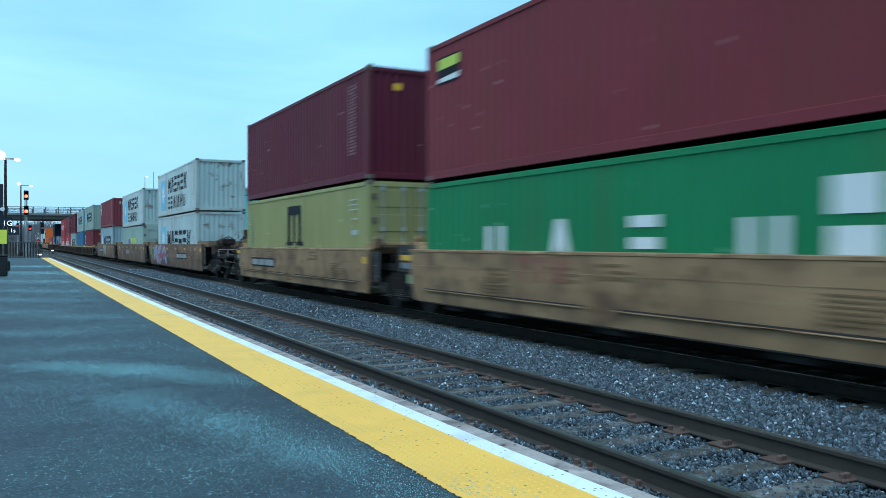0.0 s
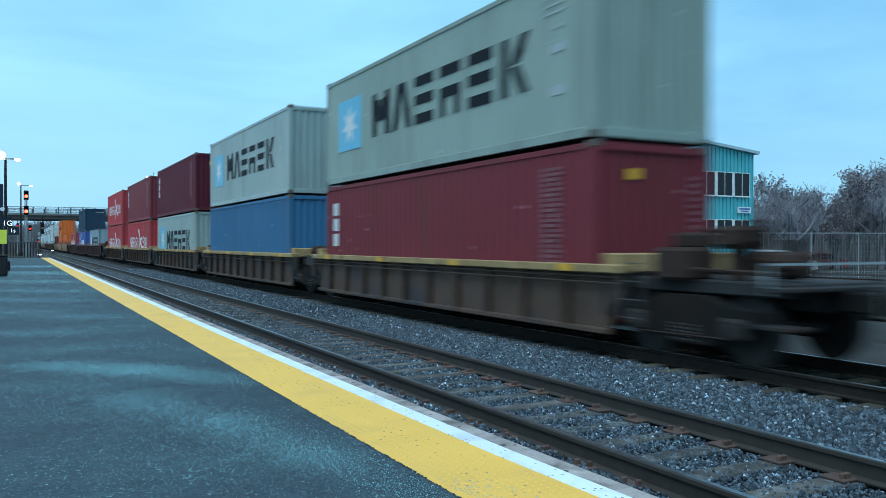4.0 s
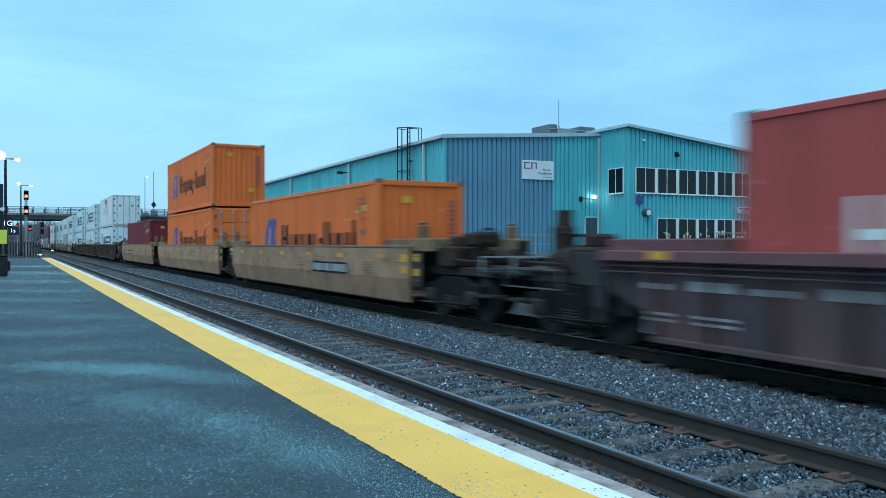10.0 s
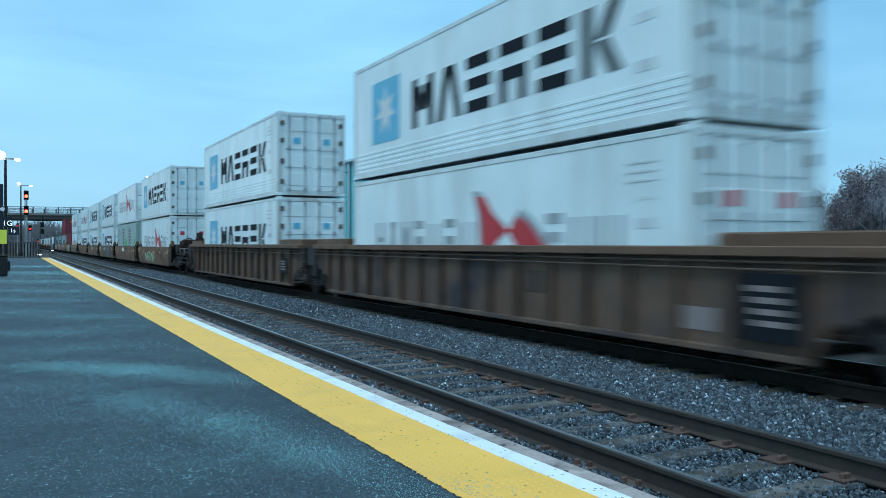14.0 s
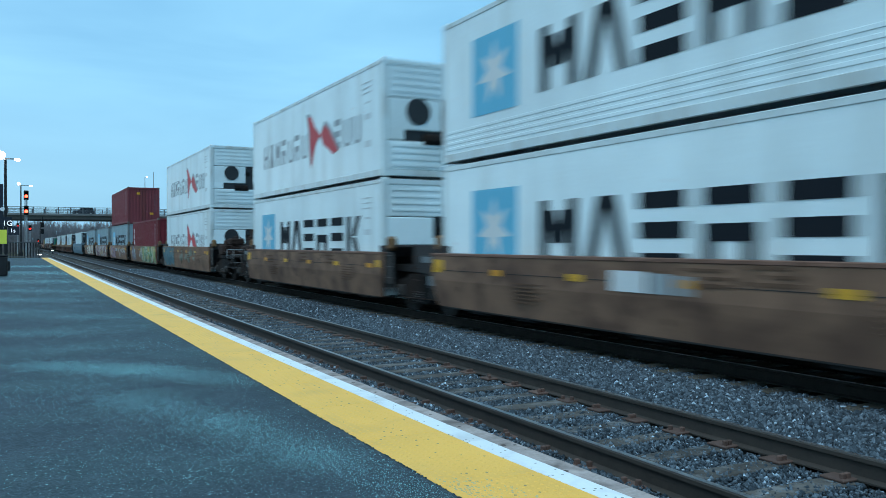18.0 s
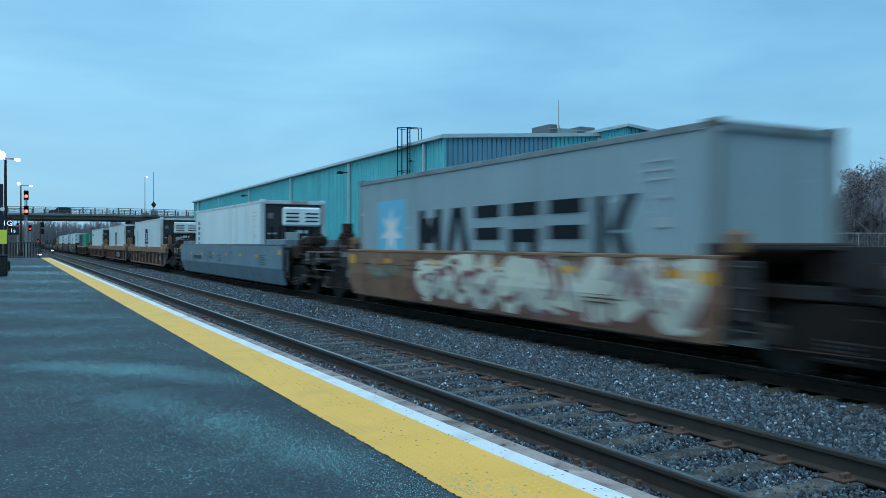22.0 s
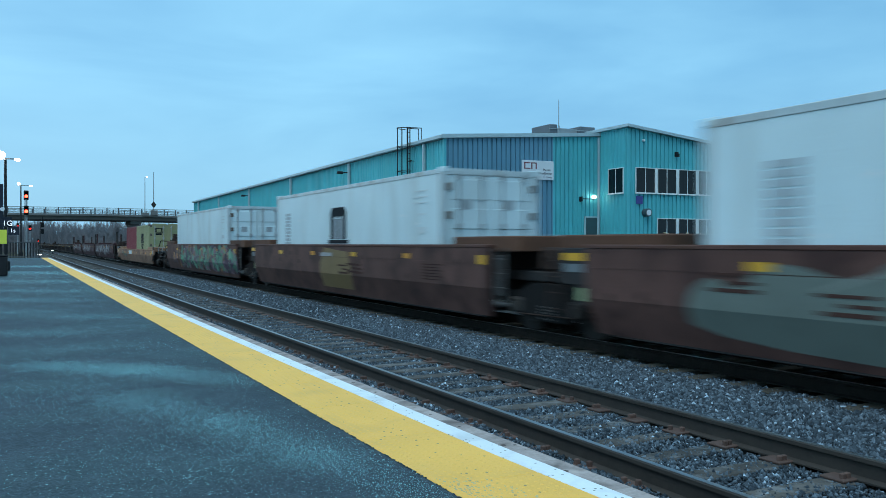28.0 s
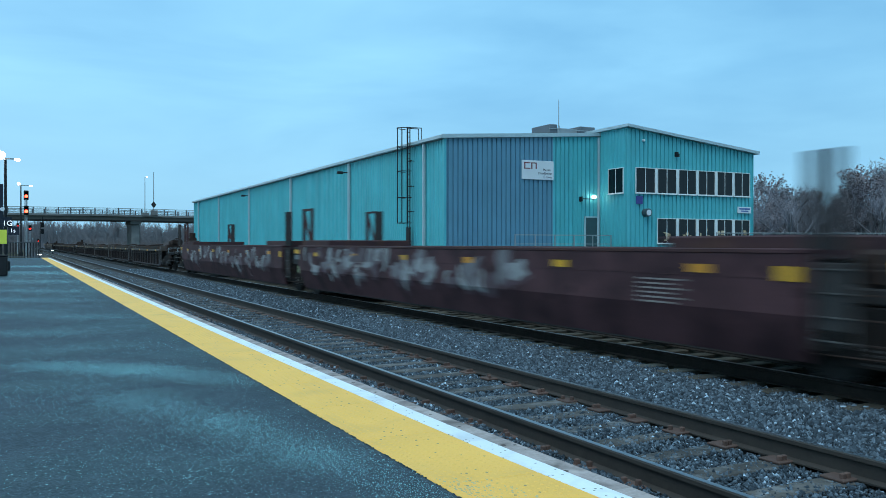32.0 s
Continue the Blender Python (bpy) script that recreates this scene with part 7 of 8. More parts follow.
        part("grab_ladder", shape(("grab_ladder", top), [bx(-0.012, 0.012, -0.2, -0.176, 0.45, top - 0.05), bx(-0.012, 0.012, 0.176, 0.2, 0.45, top - 0.05)] + [bx(-0.009, 0.009, -0.18, 0.18, 0.5 + 0.26 * i, 0.516 + 0.26 * i) for i in range(4)]), WORN if e < 0 else GEAR, t, "worn steel ladder", at=(-1.32, e * (hl + (0.28 if e < 0 else 0.9)), 0))
        part("walkway_edge", shape(("walkway_edge", round(reach, 2)), [bx(-1.0, -0.95, 0.1, reach, 1.07, 1.10)]), GEAR, t, "worn walkway edge", at=(0, yb, 0), turn=(0, 0, 0 if e > 0 else 180))
        # the recess beside the truck: a dark plate for its shade, carrying small signs
        if e > 0:
            br = part("end_bracket", shape(("end_bracket", top), [bx(0.02, 0.06, 0.0, 0.74, 0.92, top - 0.04, c=0.01), bx(0.02, 0.06, 0.0, 0.3, 0.62, 0.92)]), DECK, t, "dark plate added for the shaded recess beside the truck", at=(-1.36, hl, 0))
            if not ribs:
                short = style in ("red40", "graf40")
                part("yellow_plate", shape("yellow_plate", [bx(-0.006, 0.0, -0.27, 0.27, 0, 0.12)]) if not short else shape("yellow_plate_sill", [bx(-0.006, 0.0, -0.2, 0.2, 0, 0.22)]), INK["yellow"], br, "yellow warning plate", at=(0.018, 0.38, top - 0.24) if not short else (-0.045, -0.3, top - 0.34))
                part("data_plate", shape("data_plate_end", [bx(-0.006, 0.0, -0.24, 0.24, 0, 0.13)]), INK["plate"], br, "pale data plate", at=(0.018, 0.38, top - (0.42 if not short else 0.2)))
                part("pale_plate", shape("pale_plate", [bx(-0.006, 0.0, -0.13, 0.13, 0, 0.2)]), INK["moss" if style in ("tan40", "brown53", "wine53", "dark53") else "plate"], br, "small square notice", at=(0.018, 0.15, 0.68))
        elif not ribs:
            # another dark plate, added as the shade behind the ladder
            br = part("end_bracket", shape("recess_plate_low", [bx(0.05, 0.08, -0.42, 0.0, 0.62, 1.36, c=0.01)]), DECK, t, "dark plate added for the shade behind the ladder", at=(-1.36, -hl, 0))
            if style == "tan53":
                part("yellow_plate", shape("yellow_plate_small", [bx(-0.006, 0.0, -0.13, 0.13, 0, 0.16)]), INK["yellow"], br, at=(0.045, -0.22, top - 0.34))
                part("yellow_plate", shape("yellow_plate_small", []), INK["yellow"], br, at=(0.045, -0.22, top - 0.66))
        if end_car:
            ye = e * (pitch / 2 + 1.5)
            part("coupler", shape("coupler", [bx(-0.13, 0.13, 0, 0.75, 0.72, 0.98, c=0.03), bx(-0.22, 0.22, 0.55, 0.82, 0.68, 1.02, c=0.05)]), IRON, t, at=(0, ye, 0), turn=(0, 0, 0 if e > 0 else 180))
            part("end_rail", shape("end_rail_car", [bx(-1.25, 1.25, -0.015, 0.015, 1.30, 1.33), bx(-1.25, -1.22, -0.015, 0.015, 0.95, 1.32), bx(1.22, 1.25, -0.015, 0.015, 0.95, 1.32)]), GALV, t, at=(0, ye, 0))
            part("side_handrail", shape("side_handrail", [bx(-1.30, -1.27, -1.5, 0.2, 1.12, 1.15), bx(-1.30, -1.27, -1.5, 0.2, 0.80, 0.825), bx(-1.30, -1.27, -1.5, -1.47, 0.8, 1.15), bx(-1.30, -1.27, 0.17, 0.2, 0.8, 1.15)]), WORN, t, "worn handrail", at=(0, ye, 0), turn=(0, 0, 0 if e > 0 else 180))
            part("crossover_platform", shape("crossover_platform", [bx(-1.3, 1.3, -0.3, 0.1, 1.0, 1.04), bx(-1.3, -0.9, -0.35, 0.15, 0.55, 0.59)]), DECK, t, at=(0, ye, 0))
            part("step", shape("car_step", [bx(0.9, 1.3, -0.35, 0.15, 0.55, 0.59), bx(0.88, 0.91, -0.3, -0.27, 0.59, 1.0)]), DECK, t, at=(0, ye, 0))
            if style == "low53":
                ext = [(0.0, 0.42), (0.02, top), (1.3, top), (1.3, 0.86), (0.75, 0.80), (0.5, 0.62)]
                ex = part("sill_end", shape(("sill_end", e), [prism_data([(e * y, z) for y, z in ext], 0, 0.0, 0.06)]), wm, t, "slanted end of the sill", at=(-1.40, e * hl, 0))
                part("yellow_plate", shape("yellow_plate_square", [bx(-0.006, 0.0, -0.17, 0.17, 0, 0.22)]), INK["yellow"], ex, "yellow-green corner plate", at=(0, e * 0.1, 0.88))
                part("data_plate", shape("data_plate_square", [bx(-0.006, 0.0, -0.16, 0.16, 0, 0.22)]), INK["ghost"], ex, "pale square notice", at=(0, e * 0.6, 0.90))
            elif e < 0 and posts == "frames":
                pass
            elif e < 0:
                st = part("brake_stand", shape("brake_stand", [bx(-0.8, -0.5, -0.1, 0.1, 1.05, 1.62, c=0.04), bx(-0.95, -0.3, -0.2, 0.2, 1.5, 1.8, c=0.06)]), GEAR, t, "brake stand with a hand wheel", at=(0, -(pitch / 2 + 0.55), 0))
                part("hand_wheel", shape("hand_wheel", [cyl_data((0.26 * math.cos(a * 0.5236), 0, 0.26 * math.sin(a * 0.5236)), (0.26 * math.cos(a * 0.5236 + 0.5236), 0, 0.26 * math.sin(a * 0.5236 + 0.5236)), 0.022, n=5) for a in range(12)] + [bx(-0.25, 0.25, -0.012, 0.012, -0.015, 0.015), bx(-0.015, 0.015, -0.012, 0.012, -0.25, 0.25)]), GEAR, st, at=(-0.65, -0.24, 1.62))
                part("valve", shape("valve", [bx(0.15, 0.5, -0.15, 0.15, 1.05, 1.35, c=0.05), cyl_data((0.32, 0, 1.35), (0.32, 0, 1.62), 0.1, n=8)]), IRON, st)
            else:
                tk = part("air_tank", shape("air_tank", [cyl_data((-0.2, -0.6, 1.32), (-0.2, 0.6, 1.32), 0.2, n=14)]), mat("dull_tank_paint", (0.10, 0.085, 0.075), 0.6, 0.2, var=0.3, dirt=RUST, dirt_amount=0.6), t, "rusty air tank", at=(-0.4, pitch / 2 + 0.1, 0))
                part("tank_strap", shape("tank_strap", [bx(-0.42, 0.02, -0.42, -0.36, 1.06, 1.54, c=0.02)]), IRON, tk)
                part("tank_strap", shape("tank_strap2", [bx(-0.42, 0.02, 0.36, 0.42, 1.06, 1.54, c=0.02)]), IRON, tk)
                part("valve", shape("valve2", [bx(-0.75, -0.35, 0.75, 1.05, 1.05, 1.9, c=0.06), cyl_data((-0.55, 0.9, 1.9), (-0.55, 0.9, 2.15), 0.16, n=10)]), GEAR, t, at=(0, pitch / 2, 0))
            if style != "low53":
                part("equipment_box", shape(("equipment_box", e), [bx(-1.12, -0.55, -0.35, 0.35, 1.06, 1.52, c=0.05), bx(-0.95, -0.45, -0.2, 0.15, 1.5, 1.72, c=0.04)]), GEAR, t, "rusty brake equipment box", at=(0, e * (pitch / 2 - 0.25), 0))
            part("brake_cylinder", shape("brake_cylinder", [cyl_data((-0.6, -0.45, 1.3), (-0.6, 0.35, 1.3), 0.17, n=12), cyl_data((-0.6, 0.35, 1.3), (-0.6, 0.8, 1.3), 0.045, n=6)]), GEAR, t, "rusty brake cylinder", at=(0.25, e * (pitch / 2 + 0.95), 0))
            part("pipe", shape("end_pipe", [cyl_data((-1.05, -1.1, 1.2), (-1.05, 1.0, 1.24), 0.03, n=6), cyl_data((-1.05, 0.2, 1.22), (-0.9, 0.2, 1.75), 0.03, n=6), cyl_data((-0.9, 0.2, 1.75), (-0.2, 0.3, 1.7), 0.03, n=6)]), GEAR, t, "bent brake pipe", at=(0, e * (pitch / 2 + 0.4), 0))
            part("brake_rod", shape("brake_rod", [cyl_data((-1.0, 0, 0.34), (-1.0, 1.9, 0.40), 0.02, n=5)]), GALV, t, at=(0, e * (pitch / 2) - 0.9, 0))
        else:
            part("hose_box", shape("hose_box", [bx(-0.9, -0.3, -0.4, 0.1, 1.08, 1.5, c=0.05), bx(0.2, 0.8, -0.3, 0.2, 1.08, 1.35, c=0.05), cyl_data((-1.0, -0.2, 1.3), (1.0, -0.2, 1.5), 0.05, n=6)]), GEAR, t, at=(0, e * (pitch / 2 - 0.45), 0))
    for e in ((-1,) if not last else (-1, 1)):
        tr, axles = truck(t, e * pitch / 2)
        WHEELS.extend((a, s + e * pitch / 2) for a in axles)
    xo = -1.405
    lip = bot + 0.53
    # reflectors, stencils, plates
    if not ribs:
        first_y, step = {"grey53": (-6.1, 2.48), "red40": (-5.6, 2.35), "graf40": (-5.6, 2.35), "low53": (-6.9, 2.35), "dark53": (-4.75, 3.25)}.get(style, (-hl + 1.6, (length - 3.2) / 5))
        low = 0.48 if clean else 0.38 if style == "red40" else 0.30
        oval = [(0.17 * math.copysign(abs(math.cos(a)) ** 0.7, math.cos(a)), 0.055 + 0.055 * math.sin(a)) for a in [q * math.pi / 6 for q in range(12)]]
        for i in range({"dark53": 4, "tan40": 0}.get(style, 6)):
            part("reflector", shape(("reflector", clean), [prism_data(oval, 0, -0.006, 0.0)] if clean else [bx(-0.006, 0.0, -0.17, 0.17, 0, 0.11)]), INK["yellow" if i % 2 else "orange"], t, at=(xo, first_y + step * i, top - low))
        part("stencil", shape("stencil", [bx(-0.005, 0.0, -0.45 + (0.2 if i % 2 else 0), 0.45, -0.062 * i, -0.062 * i + 0.024) for i in range(6)]), sm, t, "plain bars of small stencilling", at=(xo, -hl + 2.3, top - 0.42), kind="stuff")
        if not sprays:
            part("stencil", shape("stencil", []), sm, t, at=(xo, hl - 3.6, top - 0.5), kind="stuff")
        rq = random.Random(int(s))
        for _ in range(3):
            part("stencil", shape(("small_stencil", rq.randrange(3)), [bx(-0.005, 0.0, -0.4, 0.35, 0, 0.05), bx(-0.005, 0.0, -0.4, 0.1, 0.10, 0.14), bx(-0.005, 0.0, -0.3, 0.4, 0.2, 0.24)]), sm, t, at=(xo, rq.uniform(-hl + 2.5, hl - 2.5), lip + rq.uniform(0.02, 0.25)), kind="stuff")
        if style == "tan40":
            for y in (-hl + 2.2, -1.9, 1.9, hl - 2.2):
                # thin dark strip drawn as the ledge's shadow line
                part("drain_slot", shape("drain_slot", [bx(-0.012, 0.02, -1.5, 1.5, 0.0, 0.022)]), DECK, t, "dark strip for the ledge's shadow line along the sill", at=(xo + 0.012, y, 0.60))
                part("ledge", shape("sill_ledge", [bx(-0.035, 0.0, -1.5, 1.5, 0.0, 0.018, c=0.004)]), cm, t, at=(xo + 0.012, y, 0.575))
            for y in (-0.2, 0.2):
                part("ledge", shape(("sill_notch", y), [prism_data([(y - 0.2, 0.60 - 0.5 * (0.2 - y)), (y + 0.2, 0.60 - 0.5 * (0.2 + y)), (y + 0.2, 0.62 - 0.5 * (0.2 + y)), (y - 0.2, 0.62 - 0.5 * (0.2 - y))] if y > 0 else [(y - 0.2, 0.60), (y + 0.2, 0.40), (y + 0.2, 0.42), (y - 0.2, 0.62)], 0, -0.02, 0.0)]), cm, t, at=(xo + 0.012, 0, 0))
        part("corner_plate", shape("corner_plate", [bx(-0.006, 0.0, -0.13, 0.13, 0, 0.17)]), INK["yellow"], t, "yellow corner plate", at=(xo, -hl + 0.25, top - 0.36))
        if style == "tan53":
            part("corner_plate", shape("corner_plate", []), INK["yellow"], t, "yellow corner plate", at=(xo, -hl + 0.25, top - 0.62))
    else:
        for i in range(0 if style == "rib53br" else 4):
            part("reflector", shape(("reflector", False), [bx(-0.006, 0.0, -0.17, 0.17, 0, 0.11)]), INK["yellow"], t, at=(-1.402, -hl + 1.2 + (length - 2.4) * i / 3, top - 0.12))
    for y, w, z, hh, ink in marks:
        if ink == "plate":
            b = part("number_plate", shape("number_plate", [bx(-0.006, 0.0, -w / 2, w / 2, 0, hh)]), INK["dark"], t, "dark panel with pale plain bars", at=(xo, y, z))
            part("plate_bar", shape("plate_bar", [bx(-0.010, -0.0065, -1.38, -0.25, 0.05, 0.25), bx(-0.010, -0.0065, -0.15, 0.42, 0.05, 0.25), bx(-0.010, -0.0065, 0.52, 1.38, 0.05, 0.25)]), INK["pale"], b)
            continue
        if ink in ("panel", "dark_panel"):
            dark = ink == "dark_panel"
            b = part("data_panel", shape(("data_panel", w, hh), [bx(0.0, 0.006, -w / 2, w / 2, 0, hh)]), INK["dark" if dark else "pale"], t, "dark data panel" if dark else "pale data panel", at=(-1.38, y, z))
            if not dark:
                part("panel_border", shape(("panel_border", w, hh), [bx(0.007, 0.012, -w / 2 - 0.12, w / 2 + 0.12, -0.06, hh + 0.07)]), INK["dark"], b, "dark border")
            for i in range(4):
                part("panel_bar", shape(("panel_bar", w, hh), [bx(-0.004, -0.0005, -w * 0.30, w * 0.26, 0, hh * 0.09)]), INK["faint" if dark else "dark"], b, at=(0, 0.03 * i, hh * (0.22 + 0.17 * i)))
            continue
        part("stencil", shape(("mark", w, hh, ribs, ink in ("pale", "stale")), [bx(-0.006, 0.0, -w / 2, w / 2, 0, hh)] if not ribs else [bx(0.110 if ink in ("pale", "stale") else 0.113, 0.120, -w / 2, w / 2, 0, hh)]), INK[ink], t, "plain block of stencilling", at=(xo if not ribs else -1.367, y, z))
    for k, (y, w, z, hh, colour) in enumerate(sprays):
        rng = random.Random(int(s * 10) + k)
        fills, line, over = SPRAY[colour]
        if colour == "smear":
            run = rounded([(6.1, 0.30), (6.2, 0.9), (5.75, 1.2), (5.35, 0.95), (4.9, 1.42), (3.7, 1.12), (3.2, 1.46), (2.4, 1.36), (2.0, 0.95), (0.7, 0.55), (-1.8, 0.28)])
            wisps = [ribbon([(4.2, 1.05), (3.4, 1.28), (2.2, 1.38), (0.6, 1.47)], 0.05)]
            gr = part("graffiti", shape(("graffiti", s, k), paint_film([run], lip, 0.003, 0.0002, lean)), fills[0], t, "broad smear of grey-green paint", at=(xo + 0.004, 0, 0), kind="stuff")
            part("stroke", shape(("graffiti_stroke", s, k), paint_film(wisps, lip, 0.008, 0.0002, lean)), over, gr, kind="stuff")
            continue
        if colour == "ochre":
            slab = [(y + w / 2, z), (y + w / 2 + 0.05, z + hh * 0.6), (y + w / 2 - 0.3, z + hh), (y - w / 2 + 0.2, z + hh * 0.9), (y - w / 2 - 0.1, z + hh * 0.4), (y - w / 2, z)]
            gr = part("graffiti", shape(("graffiti", s, k), paint_film([slab], lip, 0.003, 0.0002, lean)), fills[0], t, "upright ochre patch of paint", at=(xo + 0.004, 0, 0), kind="stuff")
            continue
        bodies, shadows, strokes = sprayed(rng, y, w, z, hh, top, colour in ("chalk", "olive", "patch", "dabs", "pale", "leaf"))
        # paint films: the shadow lowest, each letter a hair above the one before it
        gr = part("graffiti", shape(("graffiti", s, k), paint_film(shadows, lip, 0.0015, 0.0002, lean)), line, t, "sprayed shapes of paint", at=(xo + 0.004, 0, 0), kind="stuff")
        for i, fill in enumerate(fills):
            part("letter_fill", shape(("graffiti_fill", s, k, i), paint_film(bodies[i::len(fills)], lip, 0.0075 + 0.0015 * i, 0.0002, lean)), fill, gr, kind="stuff")
        half = len(strokes) * 3 // 5
        part("stroke", shape(("graffiti_stroke", s, k), paint_film(strokes[:half], lip, 0.0135, 0.0001, lean)), over, gr, kind="stuff")
        part("stroke", shape(("graffiti_dark", s, k), paint_film(strokes[half:], lip, 0.019, 0.0001, lean)), line, gr, kind="stuff")
    frame_me = shape("guide_post", [bx(-0.045, 0.045, -0.42, -0.34, 1.5, 2.62), bx(-0.045, 0.045, 0.34, 0.42, 1.5, 2.62), bx(-0.05, 0.05, -0.42, 0.42, 2.56, 2.62), prism_data([(-0.38, 1.5), (-0.30, 1.5), (0.38, 2.5), (0.30, 2.5)], 0, -0.03, 0.03)])
    bar_me = shape("guide_bar", [bx(-0.05, 0.05, -0.06, 0.06, 1.5, 2.6)])
    if posts == "frames":
        for sd in (-1, 1):
            part("guide_frame", frame_me, cm, t, "upright container guide frame", at=(sd * 1.25, hl + 0.1 + 0.5 * sd, 0))
            part("guide_bar", bar_me, DECK, t, at=(sd * 1.25, hl + 1.45 - 1.6 * (sd > 0), 0))
            part("guide_bar", bar_me, DECK, t, at=(sd * 1.25, hl + 1.75 - 1.6 * (sd > 0), 0))
        if first:
            part("guide_frame", frame_me, DECK, t, at=(-1.25, -hl - 2.2, 0))
    if style in ("red40", "graf40", "tan40"):
        for e in (-1, 1):
            part("corner_guide", shape("corner_guide", [bx(-0.10, 0.10, -0.13, 0.13, 1.4, 1.74, c=0.06)]), GUIDE, t, "worn rusty corner guide", at=(-1.17, e * (hl + 0.05), 0))
            if not ((e < 0 and first) or (e > 0 and last)):
                part("crossover_plate", shape(("crossover_plate", round(pitch / 2 - hl, 2)), [bx(-1.2, 1.2, 0.0, pitch / 2 - hl - 0.03, 1.50, 1.535), bx(-1.2, -1.14, 0.1, pitch / 2 - hl - 0.1, 1.1, 1.5), bx(-0.7, -0.2, 0.15, pitch / 2 - hl - 0.15, 1.08, 1.46, c=0.05)]), DECK, t, "dark crossover walkway", at=(0, e * hl, 0), turn=(0, 0, 0 if e > 0 else 180))
    if posts == "blocks":
        for e in (-1, 1):
            for sd in (-1, 1):
                part("guide_block", shape("guide_block", [bx(-0.09, 0.09, -0.14, 0.14, 1.5, 1.98, c=0.03), bx(-0.06, 0.06, -0.1, 0.1, 1.98, 2.06, c=0.03)]), GUIDE, t, "worn upright guide block", at=(sd * 1.15, e * (hl + 0.25), 0))
    return t


def rake(style, length, pitch, centres, group, label, marks=None, spray=None, posts=""):
    for i, s in enumerate(centres):
        well(s, style, length, pitch, i == 0, i == len(centres) - 1, group, label, (marks or {}).get(i, ()), (spray or {}).get(i, ()), posts)


def train():
    c = container
    lo, hi = BASE, STACK
    plate = lambda y: (y, 2.9, 0.77, 0.30, "plate")
    # well cars, from the head of what passes
    rake("tan40", 13.1, 15.6, [-5.8, 9.75, 25.3], "tan well cars", "tan smooth-sided well car with worn paint", {1: [(2.05, 0.34, 1.25, 0.10, "rustred"), (2.05, 0.12, 0.92, 0.33, "rustred"), (1.55, 0.34, 1.25, 0.10, "rustred"), (1.55, 0.12, 0.92, 0.33, "rustred"), (1.08, 0.12, 0.92, 0.42, "rustred"), (0.86, 0.12, 0.92, 0.42, "rustred")], 2: [plate(3.2)]})
    rake("brown53", 16.7, 19.5, [47.6, 66.9, 86.6], "brown well cars", "brown smooth-sided well car with faded stencils and graffiti", {0: [plate(-3.1)], 1: [(1.0, 1.6, 0.8, 0.3, "faint")], 2: [plate(3.2)]},
         {0: [(4.5, 6.6, 0.36, 1.1, "leaf"), (4.2, 4.6, 0.36, 1.1, "sky")], 1: [(-6.5, 2.0, 0.5, 0.6, "olive"), (5.4, 5.0, 0.5, 0.8, "patch")], 2: [(0.2, 2.2, 0.4, 1.05, "silver")]})
    rake("rib40y", 13.6, 15.8, [108.95, 124.75, 140.5, 156.3, 172.1], "ribbed well cars", "rusty ribbed well car with a tan top chord", {2: [(6.1, 1.05, 0.38, 0.68, "slate"), (4.9, 1.05, 0.38, 0.68, "slate"), (4.9, 0.6, 0.62, 0.16, "faint"), (3.55, 1.05, 0.36, 0.7, "earth"), (-4.2, 1.0, 0.36, 0.68, "slate")], 3: [(-5.6, 1.05, 0.36, 0.7, "slate"), (2.3, 1.05, 0.36, 0.7, "earth")], 4: [(4.4, 1.0, 0.4, 0.6, "slate"), (-0.6, 1.0, 0.36, 0.7, "earth"), (-3.3, 1.0, 0.36, 0.7, "earth")]})
    rake("rib53red", 17.1, 19.5, [194.0, 213.5, 233.0], "dark red well cars", "dark red ribbed well car with white stencils",
         {i: [m for rs in [random.Random(40 + i)] for k in range(16) for y, w in [(7.6 - k - 0.1 * rs.random(), rs.uniform(0.45, 0.72))]
              for m in ([(y, round(w, 1), 0.94, rs.choice((0.08, 0.13, 0.16)), "stale" if i == 2 else "faint")] if rs.random() < 0.75 else []) + ([(y - 0.05, round(w, 1), 0.50 + 0.085 * q, 0.038, "stale" if i == 2 else "faint") for q in range(rs.choice((2, 3, 3)))] if rs.random() < 0.7 else [])] for i in range(3)})
    rake("tan53", 16.6, 19.5, [256.6, 275.9, 295.4], "grey tan well cars", "greyish tan smooth-sided well car, fairly clean", {0: [plate(-3.1)], 2: [plate(3.2)]}, posts="blocks")
    rake("rib53br", 17.7, 19.5, [319.2, 338.7, 358.0], "brown ribbed cars", "brown ribbed well car with rust streaks", {0: [(-7.4, 0.8, 0.42, 0.7, "dark_panel")], 1: [(-2.4, 0.6, 0.75, 0.36, "soot"), (-7.45, 0.9, 0.42, 0.8, "dark_panel"), (-6.2, 0.6, 0.45, 0.3, "faint")], 2: [(-7.3, 0.8, 0.6, 0.5, "dark_panel")]})
    rake("red40", 12.75, 15.55, [379.75, 395.05, 410.6, 426.25, 441.65], "red-brown well cars", "red-brown smooth-sided well car with old paint patches", {1: [(0.6, 1.3, 0.95, 0.3, "white")], 2: [(0.5, 0.9, 0.95, 0.26, "ghost"), (1.6, 0.6, 0.95, 0.22, "pale")], 3: [(0.2, 0.75, 0.88, 0.3, "white"), (-0.45, 0.4, 0.88, 0.28, "ghost"), (-0.9, 0.3, 0.88, 0.26, "pale")]},
         {2: [(-2.3, 3.2, 0.36, 0.95, "blue"), (5.0, 0.9, 0.9, 0.4, "green")], 0: [(1, 4, 0.5, 0.5, "green")]})
